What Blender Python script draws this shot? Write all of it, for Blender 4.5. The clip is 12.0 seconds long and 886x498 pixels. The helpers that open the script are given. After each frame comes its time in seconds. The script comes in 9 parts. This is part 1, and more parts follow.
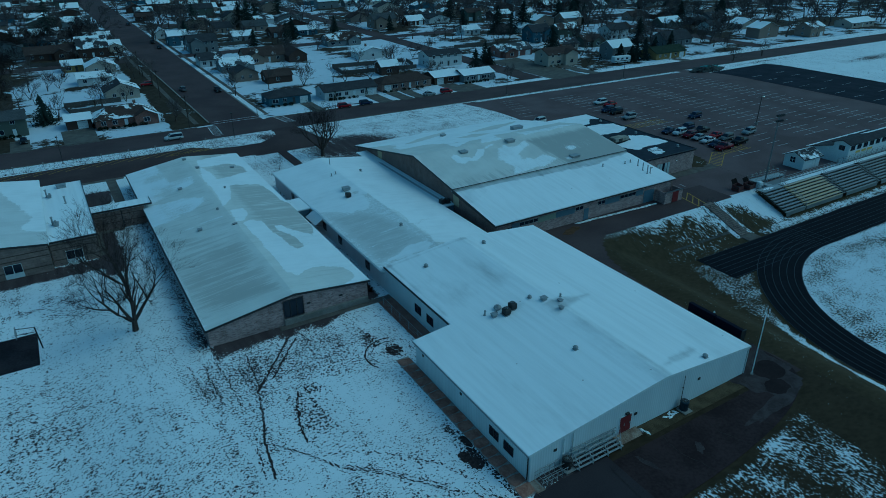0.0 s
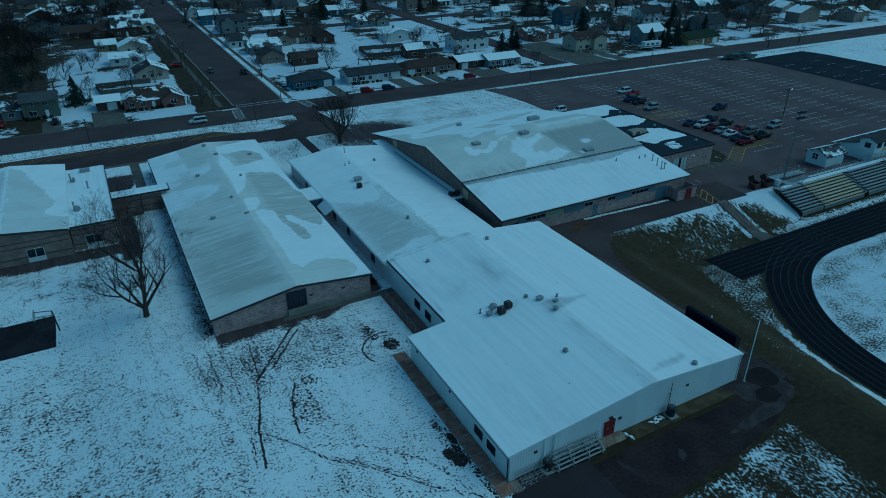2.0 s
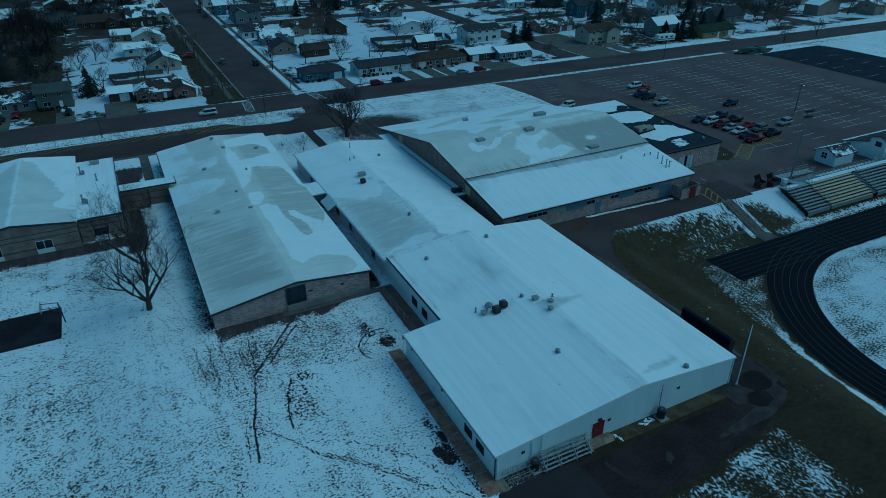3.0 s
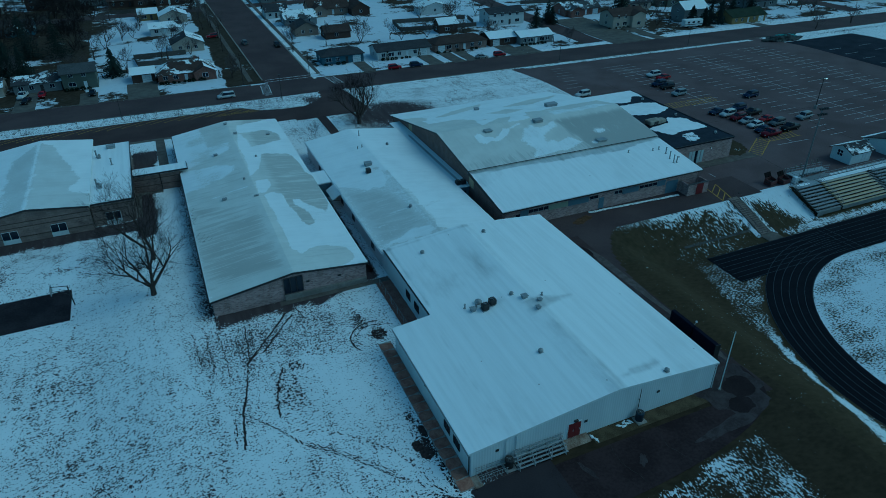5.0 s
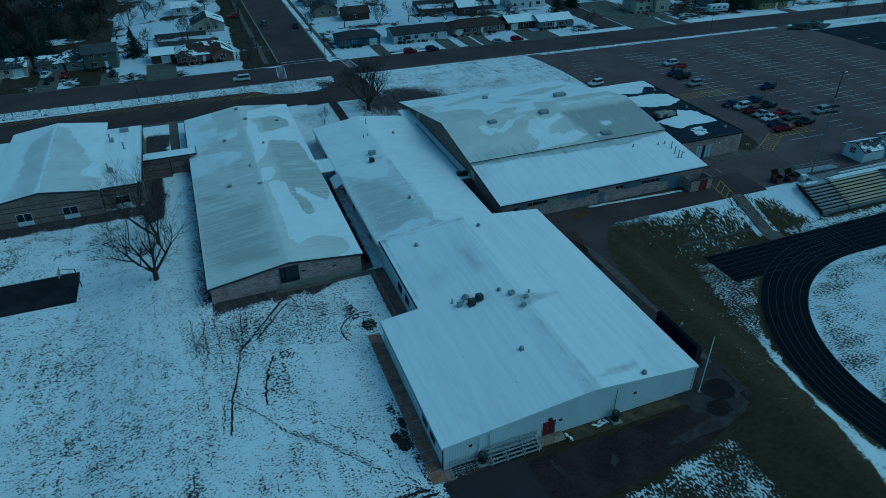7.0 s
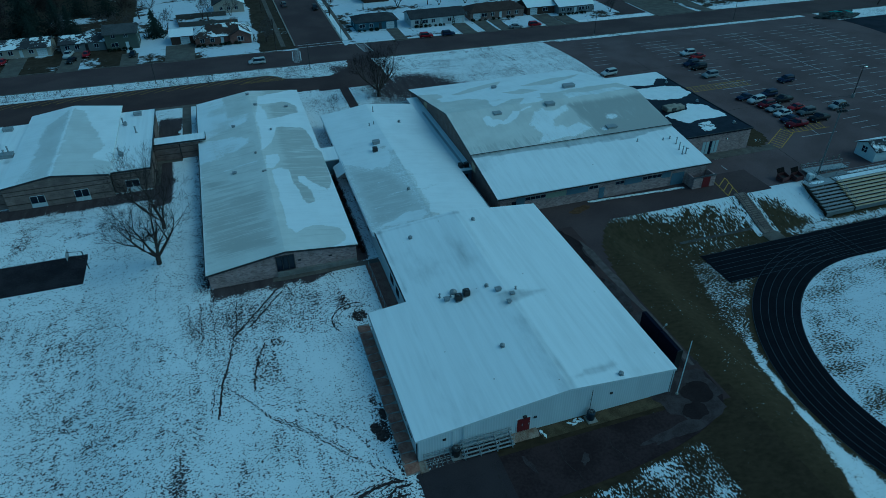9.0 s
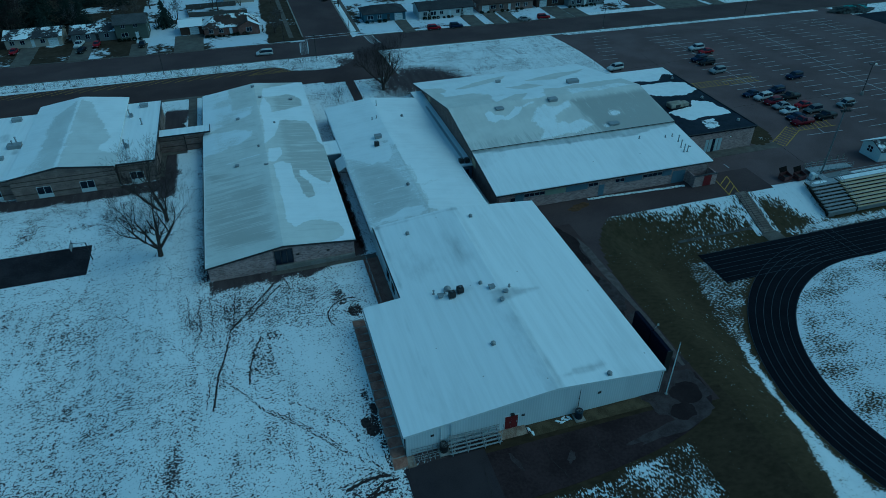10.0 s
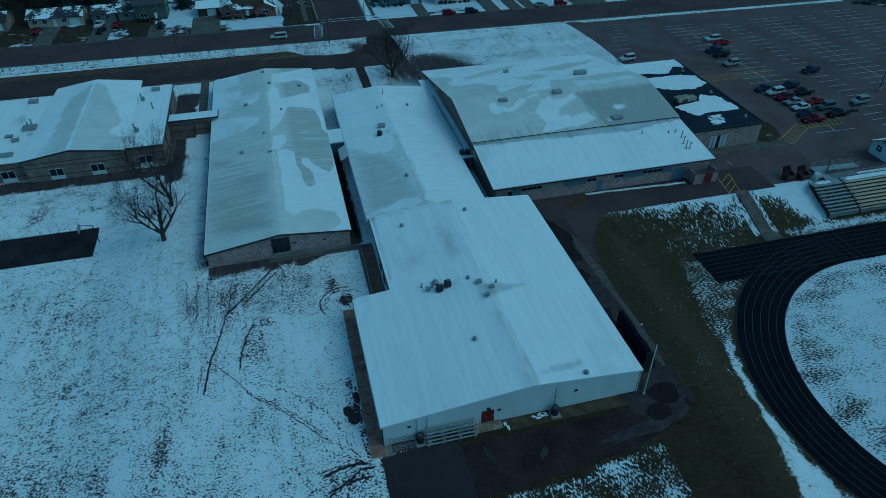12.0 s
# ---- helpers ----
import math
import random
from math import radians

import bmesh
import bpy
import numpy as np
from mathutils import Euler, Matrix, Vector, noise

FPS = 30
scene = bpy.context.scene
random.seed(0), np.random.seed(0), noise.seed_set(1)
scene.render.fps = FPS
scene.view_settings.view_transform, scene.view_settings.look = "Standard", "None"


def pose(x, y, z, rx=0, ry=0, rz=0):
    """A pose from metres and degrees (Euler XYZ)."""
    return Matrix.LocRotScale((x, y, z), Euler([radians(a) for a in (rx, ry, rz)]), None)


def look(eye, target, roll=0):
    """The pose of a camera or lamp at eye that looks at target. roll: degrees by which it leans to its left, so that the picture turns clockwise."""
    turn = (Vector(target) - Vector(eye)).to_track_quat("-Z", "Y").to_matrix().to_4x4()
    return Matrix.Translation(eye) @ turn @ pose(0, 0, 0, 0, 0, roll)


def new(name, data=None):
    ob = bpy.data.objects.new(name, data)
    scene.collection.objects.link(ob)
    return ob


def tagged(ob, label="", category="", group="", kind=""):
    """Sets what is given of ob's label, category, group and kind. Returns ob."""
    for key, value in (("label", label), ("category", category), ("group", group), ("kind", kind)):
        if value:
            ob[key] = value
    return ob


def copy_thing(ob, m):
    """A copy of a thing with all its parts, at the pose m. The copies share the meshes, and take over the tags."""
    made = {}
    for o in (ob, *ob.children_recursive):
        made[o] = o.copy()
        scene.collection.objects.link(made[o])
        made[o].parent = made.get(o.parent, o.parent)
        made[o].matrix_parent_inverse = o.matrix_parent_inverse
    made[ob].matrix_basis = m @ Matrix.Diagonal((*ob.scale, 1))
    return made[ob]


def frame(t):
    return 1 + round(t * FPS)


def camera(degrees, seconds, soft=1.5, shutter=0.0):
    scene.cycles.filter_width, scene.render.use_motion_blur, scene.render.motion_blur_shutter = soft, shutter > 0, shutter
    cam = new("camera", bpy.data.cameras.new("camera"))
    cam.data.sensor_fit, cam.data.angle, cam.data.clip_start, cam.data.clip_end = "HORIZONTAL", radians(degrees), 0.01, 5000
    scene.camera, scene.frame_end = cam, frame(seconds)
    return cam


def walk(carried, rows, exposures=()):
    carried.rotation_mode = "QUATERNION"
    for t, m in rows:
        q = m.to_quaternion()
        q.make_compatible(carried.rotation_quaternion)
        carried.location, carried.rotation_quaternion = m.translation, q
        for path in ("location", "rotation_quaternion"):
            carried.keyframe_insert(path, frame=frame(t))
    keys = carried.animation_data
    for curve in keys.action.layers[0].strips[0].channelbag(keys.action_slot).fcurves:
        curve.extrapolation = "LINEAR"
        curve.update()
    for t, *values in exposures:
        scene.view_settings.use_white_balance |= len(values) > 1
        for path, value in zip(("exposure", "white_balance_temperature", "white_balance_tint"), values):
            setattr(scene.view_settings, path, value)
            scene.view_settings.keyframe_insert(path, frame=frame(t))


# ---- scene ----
cam = camera(68.3, 12.0, 0.55)
PATH = [
    (0.0, -31.03, -35.62, 48.00, 63.83, 0.31, -31.28),
    (0.5, -30.21, -36.12, 48.70, 63.37, 0.30, -30.45),
    (1.0, -29.31, -36.65, 49.42, 62.89, 0.30, -29.65),
    (1.5, -28.33, -37.20, 50.12, 62.41, 0.29, -28.89),
    (2.0, -27.31, -37.75, 50.81, 61.93, 0.28, -28.14),
    (2.5, -26.27, -38.30, 51.52, 61.46, 0.28, -27.39),
    (3.0, -25.22, -38.86, 52.22, 61.00, 0.27, -26.65),
    (5.0, -20.85, -40.87, 54.97, 59.08, 0.24, -23.77),
    (5.5, -19.73, -41.34, 55.66, 58.59, 0.24, -23.09),
    (6.0, -18.61, -41.80, 56.35, 58.09, 0.23, -22.42),
    (6.5, -17.49, -42.26, 57.04, 57.61, 0.22, -21.75),
    (7.0, -16.35, -42.73, 57.71, 57.14, 0.22, -21.07),
    (9.0, -11.66, -44.44, 60.45, 55.25, 0.19, -18.31),
    (9.5, -10.51, -44.82, 61.12, 54.78, 0.18, -17.63),
    (10.0, -9.35, -45.20, 61.80, 54.30, 0.18, -16.97),
    (10.5, -8.21, -45.56, 62.48, 53.85, 0.17, -16.31),
    (11.0, -7.05, -45.91, 63.14, 53.39, 0.16, -15.65),
    (11.5, -5.89, -46.26, 63.80, 52.93, 0.16, -15.01),
    (12.0, -4.73, -46.58, 64.47, 52.48, 0.15, -14.35),
]
walk(cam, [(t, pose(*p)) for t, *p in PATH], [(0.0, -0.60, 4220, -40), (12.0, -0.60, 4220, -40)])

# ---- light: an even overcast sky near dusk ----
world = bpy.data.worlds.new("overcast_sky")
scene.world = world
world.use_nodes = True
wn = world.node_tree.nodes
sky = wn.new("ShaderNodeTexSky")
sky.sky_type = "NISHITA"
sky.sun_disc = False
sky.sun_elevation, sky.sun_rotation = radians(48), radians(110)
sky.dust_density, sky.ozone_density = 1.5, 2.5
world.node_tree.links.new(sky.outputs["Color"], wn["Background"].inputs["Color"])
wn["Background"].inputs["Strength"].default_value = 0.13
sun = new("sun", bpy.data.lights.new("sun", "SUN"))
sun.data.energy, sun.data.angle, sun.data.color = 0.5, radians(40), (1.0, 0.98, 0.95)
sun.matrix_basis = look((0, 0, 200), (math.sin(radians(110)) * -180, math.cos(radians(110)) * -180, 0))

# ---- node helpers ----
def material(name):
    m = bpy.data.materials.new(name)
    m.use_nodes = True
    nt = m.node_tree
    return m, nt, nt.nodes["Principled BSDF"]

def node(nt, kind, **values):
    n = nt.nodes.new(kind)
    for key, v in values.items():
        n.inputs[key].default_value = v
    return n

def coords(nt, scale=(1, 1, 1), turn=0.0, kind="world"):
    """World or object coordinates, scaled."""
    if kind == "world":
        src = nt.nodes.new("ShaderNodeNewGeometry").outputs["Position"]
    else:
        src = nt.nodes.new("ShaderNodeTexCoord").outputs["Object"]
    mp = nt.nodes.new("ShaderNodeMapping")
    mp.inputs["Scale"].default_value = scale
    mp.inputs["Rotation"].default_value = (0, 0, turn)
    nt.links.new(src, mp.inputs["Vector"])
    return mp.outputs["Vector"]

def fractal(nt, vec, scale, detail=4.0, rough=0.55, bent=0.0):
    n = node(nt, "ShaderNodeTexNoise", Scale=scale, Detail=detail, Roughness=rough, Distortion=bent)
    nt.links.new(vec, n.inputs["Vector"])
    return n.outputs["Fac"]

def sums(nt, a, op, b):
    n = nt.nodes.new("ShaderNodeMath")
    n.operation = op
    for i, v in enumerate((a, b)):
        if isinstance(v, (int, float)):
            n.inputs[i].default_value = v
        else:
            nt.links.new(v, n.inputs[i])
    return n.outputs[0]

def ramp(nt, fac, lo, hi):
    n = nt.nodes.new("ShaderNodeMapRange")
    n.interpolation_type = "SMOOTHSTEP"
    n.inputs["From Min"].default_value, n.inputs["From Max"].default_value = lo, hi
    nt.links.new(fac, n.inputs["Value"])
    return n.outputs["Result"]

def mix(nt, fac, a, b):
    n = nt.nodes.new("ShaderNodeMix")
    n.data_type = "RGBA"
    if isinstance(fac, (int, float)):
        n.inputs["Factor"].default_value = fac
    else:
        nt.links.new(fac, n.inputs["Factor"])
    for i, v in ((6, a), (7, b)):
        if isinstance(v, tuple):
            n.inputs[i].default_value = (*v, 1)
        else:
            nt.links.new(v, n.inputs[i])
    return n.outputs[2]

def bump(nt, bsdf, height, strength=0.3, distance=0.05):
    b = nt.nodes.new("ShaderNodeBump")
    b.inputs["Strength"].default_value, b.inputs["Distance"].default_value = strength, distance
    nt.links.new(height, b.inputs["Height"])
    nt.links.new(b.outputs["Normal"], bsdf.inputs["Normal"])

SNOW = (0.80, 0.815, 0.828)

def grained(name, a, b, scale=1.5, fine=18.0, rough=0.8, metal=0.0, relief=0.15, kind="world", vary=0.0):
    """A surface of two tones mottled at two scales."""
    m, nt, p = material(name)
    v = coords(nt, kind=kind)
    f = sums(nt, sums(nt, fractal(nt, v, scale), "MULTIPLY", 0.65), "ADD", sums(nt, fractal(nt, v, fine, 2), "MULTIPLY", 0.35))
    c = mix(nt, ramp(nt, f, 0.36, 0.64), a, b)
    if vary:
        info = nt.nodes.new("ShaderNodeObjectInfo")
        h = node(nt, "ShaderNodeHueSaturation")
        nt.links.new(sums(nt, sums(nt, info.outputs["Random"], "MULTIPLY", vary), "ADD", 1 - vary / 2), h.inputs["Value"])
        nt.links.new(c, h.inputs["Color"])
        c = h.outputs["Color"]
    nt.links.new(c, p.inputs["Base Color"])
    p.inputs["Roughness"].default_value, p.inputs["Metallic"].default_value = rough, metal
    if rough > 0.65:
        p.inputs["Specular IOR Level"].default_value = 0.06
    if relief:
        bump(nt, p, f, relief, 0.03)
    return m

def snowy(name, under, under_b, coarse=(0.25, 0.25, 1), fine=(2.2, 2.2, 1), amp=(0.7, 0.55), rough=0.85, streak=None, turn=0.0, band=(0.44, 0.56), snow_tone=SNOW, tuft=1.0, dim=0.9, clump=0.0, specks=0.0, octaves=6, tones=(0.35, 0.65)):
    """Snow over another surface; the mesh's "cover" says how much of it lies there."""
    m, nt, p = material(name)
    at = nt.nodes.new("ShaderNodeAttribute")
    at.attribute_name = "cover"
    big = fractal(nt, coords(nt, coarse, turn), 1.0, 5)
    small = fractal(nt, coords(nt, fine, turn), 1.0, octaves, 0.62 if octaves > 4 else 0.5, 0.6 if clump else 0.0)
    f = sums(nt, at.outputs["Fac"], "ADD", sums(nt, sums(nt, big, "SUBTRACT", 0.5), "MULTIPLY", amp[0]))
    gain = amp[1]
    if clump:
        gain = sums(nt, sums(nt, ramp(nt, fractal(nt, coords(nt, (0.62, 0.13, 1), 0.06), 1.0, 4), 0.38, 0.62), "MULTIPLY", clump * amp[1]), "ADD", amp[1] * (1 - 0.5 * clump))
    f = sums(nt, f, "ADD", sums(nt, sums(nt, small, "SUBTRACT", 0.5), "MULTIPLY", gain))
    fac = ramp(nt, f, *band)
    tone = fractal(nt, coords(nt, streak or (0.9, 0.9, 1), turn), 1.0, 5)
    wash = sums(nt, sums(nt, tone, "MULTIPLY", 0.6), "ADD", sums(nt, fractal(nt, coords(nt, (0.35, 0.35, 1), turn), 1.0, 5), "MULTIPLY", 0.4))
    u = mix(nt, ramp(nt, wash, *tones), under, under_b)
    s = mix(nt, ramp(nt, sums(nt, sums(nt, tone, "MULTIPLY", 0.6), "ADD", sums(nt, big, "MULTIPLY", 0.4)), 0.3, 0.62), tuple(c * dim for c in snow_tone), snow_tone)
    c = mix(nt, fac, u, s)
    if specks:                                     # leaf litter and grit on the snow
        vo = node(nt, "ShaderNodeTexVoronoi", Scale=specks)
        nt.links.new(coords(nt), vo.inputs["Vector"])
        sel = ramp(nt, vo.outputs["Distance"], 0.05, 0.02)
        c = mix(nt, sums(nt, sel, "MULTIPLY", 0.6), c, (0.10, 0.09, 0.08))
    nt.links.new(c, p.inputs["Base Color"])
    p.inputs["Roughness"].default_value = rough
    p.inputs["Specular IOR Level"].default_value = 0.06
    bump(nt, p, sums(nt, fac, "ADD", sums(nt, small, "MULTIPLY", 0.6)), 0.35 * tuft, 0.06)
    return m

def paint(name, colour, rough=0.5, metal=0.0, wear=0.12, scale=3.0, kind="object"):
    d = tuple(c * (1 - wear) for c in colour)
    return grained(name, d, colour, scale, 30.0, rough, metal, 0.05, kind)

def lawn(name, under, under_b, snow_tone, speck=(3.7, 4.6, 1), lanes=(0.85, 0.11, 1), gains=(0.38, 0.60, 0.75, 2.7), band=(0.27, 0.44), turn=0.05):
    """Thin snow pierced by grass: fine specks, gathered in mowing lanes and loose drifts."""
    m, nt, p = material(name)
    at = nt.nodes.new("ShaderNodeAttribute")
    at.attribute_name = "cover"
    drift = fractal(nt, coords(nt, (0.16, 0.14, 1)), 1.0, 4)
    lane = fractal(nt, coords(nt, lanes, turn), 1.0, 3)
    fine = fractal(nt, coords(nt, speck), 1.0, 3, 0.6, 0.5)
    clump = fractal(nt, coords(nt, (0.75, 0.95, 1)), 1.0, 3)
    dust = fractal(nt, coords(nt, (13, 12, 1)), 1.0, 2)
    f = at.outputs["Fac"]
    for n, g in zip((drift, lane, clump, fine), gains):
        f = sums(nt, f, "ADD", sums(nt, sums(nt, n, "SUBTRACT", 0.5), "MULTIPLY", g))
    f = sums(nt, f, "ADD", sums(nt, sums(nt, dust, "SUBTRACT", 0.5), "MULTIPLY", 0.35))
    fac = ramp(nt, f, *band)
    tint = ramp(nt, sums(nt, sums(nt, drift, "MULTIPLY", 0.5), "ADD", sums(nt, dust, "MULTIPLY", 0.5)), 0.30, 0.62)
    snow = mix(nt, tint, tuple(c * 0.86 for c in snow_tone), snow_tone)
    grass = mix(nt, ramp(nt, sums(nt, sums(nt, lane, "MULTIPLY", 0.5), "ADD", sums(nt, dust, "MULTIPLY", 0.5)), 0.35, 0.65), under, under_b)
    nt.links.new(mix(nt, fac, grass, snow), p.inputs["Base Color"])
    p.inputs["Roughness"].default_value = 0.85
    p.inputs["Specular IOR Level"].default_value = 0.06
    bump(nt, p, sums(nt, fac, "ADD", sums(nt, fine, "MULTIPLY", 0.6)), 0.3, 0.05)
    return m

def membrane(name, pale, mid, dark, streak, fine, turn=0.0, snow_tone=SNOW, band=(0.36, 0.64), speck=0.8):
    """Grey roofing under partial snow; "cover" is the snow and "grime" the dark run-off streaks."""
    m, nt, p = material(name)
    ca, ga = nt.nodes.new("ShaderNodeAttribute"), nt.nodes.new("ShaderNodeAttribute")
    ca.attribute_name, ga.attribute_name = "cover", "grime"
    def stretched(scale):
        mp = nt.nodes.new("ShaderNodeMapping")
        mp.inputs["Scale"].default_value = scale
        nt.links.new(coords(nt, (1, 1, 0), turn), mp.inputs["Vector"])
        return mp.outputs["Vector"]
    long_ = fractal(nt, stretched(streak), 1.0, 4, 0.6)
    thin = fractal(nt, stretched(fine), 1.0, 3, 0.6)
    cloud = fractal(nt, coords(nt, (0.22, 0.20, 1)), 1.0, 4)
    grain = fractal(nt, coords(nt, (4.5, 4.5, 1)), 1.0, 3, 0.6)
    run = sums(nt, sums(nt, long_, "MULTIPLY", 0.62), "ADD", sums(nt, thin, "MULTIPLY", 0.38))
    base = mix(nt, ramp(nt, sums(nt, sums(nt, cloud, "MULTIPLY", 0.5), "ADD", sums(nt, run, "MULTIPLY", 0.5)), 0.38, 0.62), mid, pale)
    soot = sums(nt, ramp(nt, sums(nt, run, "ADD", sums(nt, sums(nt, ga.outputs["Fac"], "SUBTRACT", 0.5), "MULTIPLY", 0.30)), 0.47, 0.60), "MULTIPLY", sums(nt, ga.outputs["Fac"], "MINIMUM", 1.0))
    base = mix(nt, soot, base, dark)
    f = sums(nt, ca.outputs["Fac"], "ADD", sums(nt, sums(nt, grain, "SUBTRACT", 0.5), "MULTIPLY", speck))
    f = sums(nt, f, "ADD", sums(nt, sums(nt, run, "SUBTRACT", 0.5), "MULTIPLY", 0.5))
    fac = ramp(nt, f, *band)
    snow = mix(nt, ramp(nt, sums(nt, sums(nt, run, "MULTIPLY", 0.5), "ADD", sums(nt, cloud, "MULTIPLY", 0.5)), 0.32, 0.6), tuple(c * 0.9 for c in snow_tone), snow_tone)
    c = mix(nt, fac, base, snow)
    nt.links.new(c, p.inputs["Base Color"])
    p.inputs["Roughness"].default_value = 0.7
    p.inputs["Specular IOR Level"].default_value = 0.06
    bump(nt, p, sums(nt, sums(nt, fac, "MULTIPLY", 0.7), "ADD", sums(nt, grain, "MULTIPLY", 0.3)), 0.3, 0.05)
    return m

M_GROUND = lawn("lawn_under_snow", (0.040, 0.032, 0.034), (0.080, 0.063, 0.064), (0.775, 0.785, 0.795))
M_VERGE = snowy("verge_grass_under_snow", (0.024, 0.0185, 0.0105), (0.050, 0.038, 0.023), (0.42, 0.22, 1), (5.2, 2.6, 1), (1.2, 2.5), band=(0.42, 0.54), snow_tone=(0.66, 0.685, 0.72), streak=(1.1, 2.0, 1), turn=0.35, tones=(0.25, 0.75), tuft=0.4)
M_FIELD = snowy("field_grass_under_snow", (0.030, 0.0245, 0.013), (0.061, 0.046, 0.026), (0.14, 0.30, 1), (2.2, 5.4, 1), (1.1, 2.8), band=(0.40, 0.52), snow_tone=(0.66, 0.685, 0.72), streak=(1.1, 2.0, 1), turn=-0.25, tones=(0.25, 0.75), tuft=0.4)
M_BANK = snowy("bank_grass_under_snow", (0.029, 0.025, 0.013), (0.058, 0.045, 0.026), (0.40, 0.13, 1), (3.6, 1.25, 1), (0.9, 2.6), band=(0.40, 0.52), snow_tone=(0.66, 0.685, 0.72), streak=(1.6, 0.9, 1), turn=0.2, tones=(0.3, 0.7), tuft=0.5)
M_ASPHALT = grained("asphalt", (0.044, 0.031, 0.031), (0.067, 0.047, 0.045), 0.12, 6.0, 0.8, 0, 0.1)
# worn asphalt, its tone raised further to stand for haze over the lot
M_LOT = grained("worn_lot_asphalt", (0.084, 0.062, 0.063), (0.124, 0.095, 0.096), 0.10, 5.0, 0.8, 0, 0.1)
M_GARDEN = snowy("garden_under_snow", (0.028, 0.023, 0.015), (0.055, 0.043, 0.030), (0.085, 0.10, 1), (0.9, 0.9, 1), (1.5, 0.55), band=(0.42, 0.56), snow_tone=(0.62, 0.65, 0.70))
M_ROAD = grained("road_asphalt", (0.054, 0.040, 0.041), (0.080, 0.060, 0.059), 0.09, 5.0, 0.8, 0, 0.1)
M_SEALED = grained("old_sealed_asphalt", (0.022, 0.0155, 0.0165), (0.041, 0.029, 0.030), 0.2, 3.0, 0.9, 0, 0.1)
M_NEWTAR = grained("fresh_blue_black_tar", (0.012, 0.014, 0.022), (0.024, 0.026, 0.038), 0.2, 3.0, 0.9, 0, 0.1)
M_COURT = grained("court_asphalt", (0.018, 0.016, 0.019), (0.034, 0.030, 0.034), 0.3, 4.0, 0.9, 0, 0.1)
M_TRACK = grained("black_rubber_track", (0.0028, 0.0030, 0.0062), (0.0055, 0.0058, 0.0095), 0.5, 14.0, 0.75, 0, 0.1)
M_CONCRETE = grained("concrete", (0.20, 0.19, 0.17), (0.30, 0.28, 0.26), 0.6, 9.0, 0.85)
M_LINE = paint("faded_white_paint", (0.66, 0.66, 0.66), 0.7, wear=0.3)
M_LOTLINE = paint("worn_grey_white_paint", (0.52, 0.52, 0.53), 0.7, wear=0.5)
M_YELLOW = paint("faded_yellow_paint", (0.46, 0.31, 0.06), 0.7, wear=0.4)
M_TRACKLINE = paint("track_line_paint", (0.055, 0.06, 0.075), 0.7, wear=0.3)
M_METALWALL, nt_, p_ = material("white_ribbed_metal_siding")
w_ = node(nt_, "ShaderNodeTexWave", Scale=1.0, Distortion=0.0)
v_ = coords(nt_, (1, 1, 0), 0.0)
sp_ = nt_.nodes.new("ShaderNodeSeparateXYZ")
nt_.links.new(v_, sp_.inputs[0])
cb_ = nt_.nodes.new("ShaderNodeCombineXYZ")
nt_.links.new(sums(nt_, sp_.outputs[0], "ADD", sp_.outputs[1]), cb_.inputs[0])
nt_.links.new(cb_.outputs[0], w_.inputs["Vector"])
tone_ = fractal(nt_, coords(nt_, (0.5, 0.5, 0.15)), 1.0, 4)
nt_.links.new(mix(nt_, ramp(nt_, sums(nt_, sums(nt_, w_.outputs["Fac"], "MULTIPLY", 0.2), "ADD", sums(nt_, tone_, "MULTIPLY", 0.65)), 0.2, 0.75), (0.50, 0.52, 0.55), (0.62, 0.645, 0.67)), p_.inputs["Base Color"])
p_.inputs["Roughness"].default_value = 0.45
bump(nt_, p_, w_.outputs["Fac"], 0.2, 0.04)

def brickwork(name, a, b, mortar, w=0.4, h=0.2):
    m, nt, p = material(name)
    geo = nt.nodes.new("ShaderNodeNewGeometry")
    sp = nt.nodes.new("ShaderNodeSeparateXYZ")
    nt.links.new(geo.outputs["Position"], sp.inputs[0])
    cb = nt.nodes.new("ShaderNodeCombineXYZ")
    nt.links.new(sums(nt, sp.outputs[0], "ADD", sp.outputs[1]), cb.inputs[0])
    nt.links.new(sp.outputs[2], cb.inputs[1])
    t = node(nt, "ShaderNodeTexBrick", Scale=1.0)
    t.inputs["Brick Width"].default_value, t.inputs["Row Height"].default_value = w, h
    t.inputs["Mortar Size"].default_value = 0.02
    t.inputs["Color1"].default_value, t.inputs["Color2"].default_value, t.inputs["Mortar"].default_value = (*a, 1), (*b, 1), (*mortar, 1)
    nt.links.new(cb.outputs[0], t.inputs["Vector"])
    n = fractal(nt, coords(nt), 0.7, 5)
    dark = mix(nt, ramp(nt, n, 0.3, 0.7), (0.72, 0.72, 0.72), (1.0, 1.0, 1.0))
    mu = nt.nodes.new("ShaderNodeMix")
    mu.data_type, mu.blend_type = "RGBA", "MULTIPLY"
    mu.inputs["Factor"].default_value = 1.0
    nt.links.new(t.outputs["Color"], mu.inputs[6])
    nt.links.new(dark, mu.inputs[7])
    nt.links.new(mu.outputs[2], p.inputs["Base Color"])
    p.inputs["Roughness"].default_value = 0.9
    bump(nt, p, t.outputs["Fac"], -0.3, 0.02)
    return m

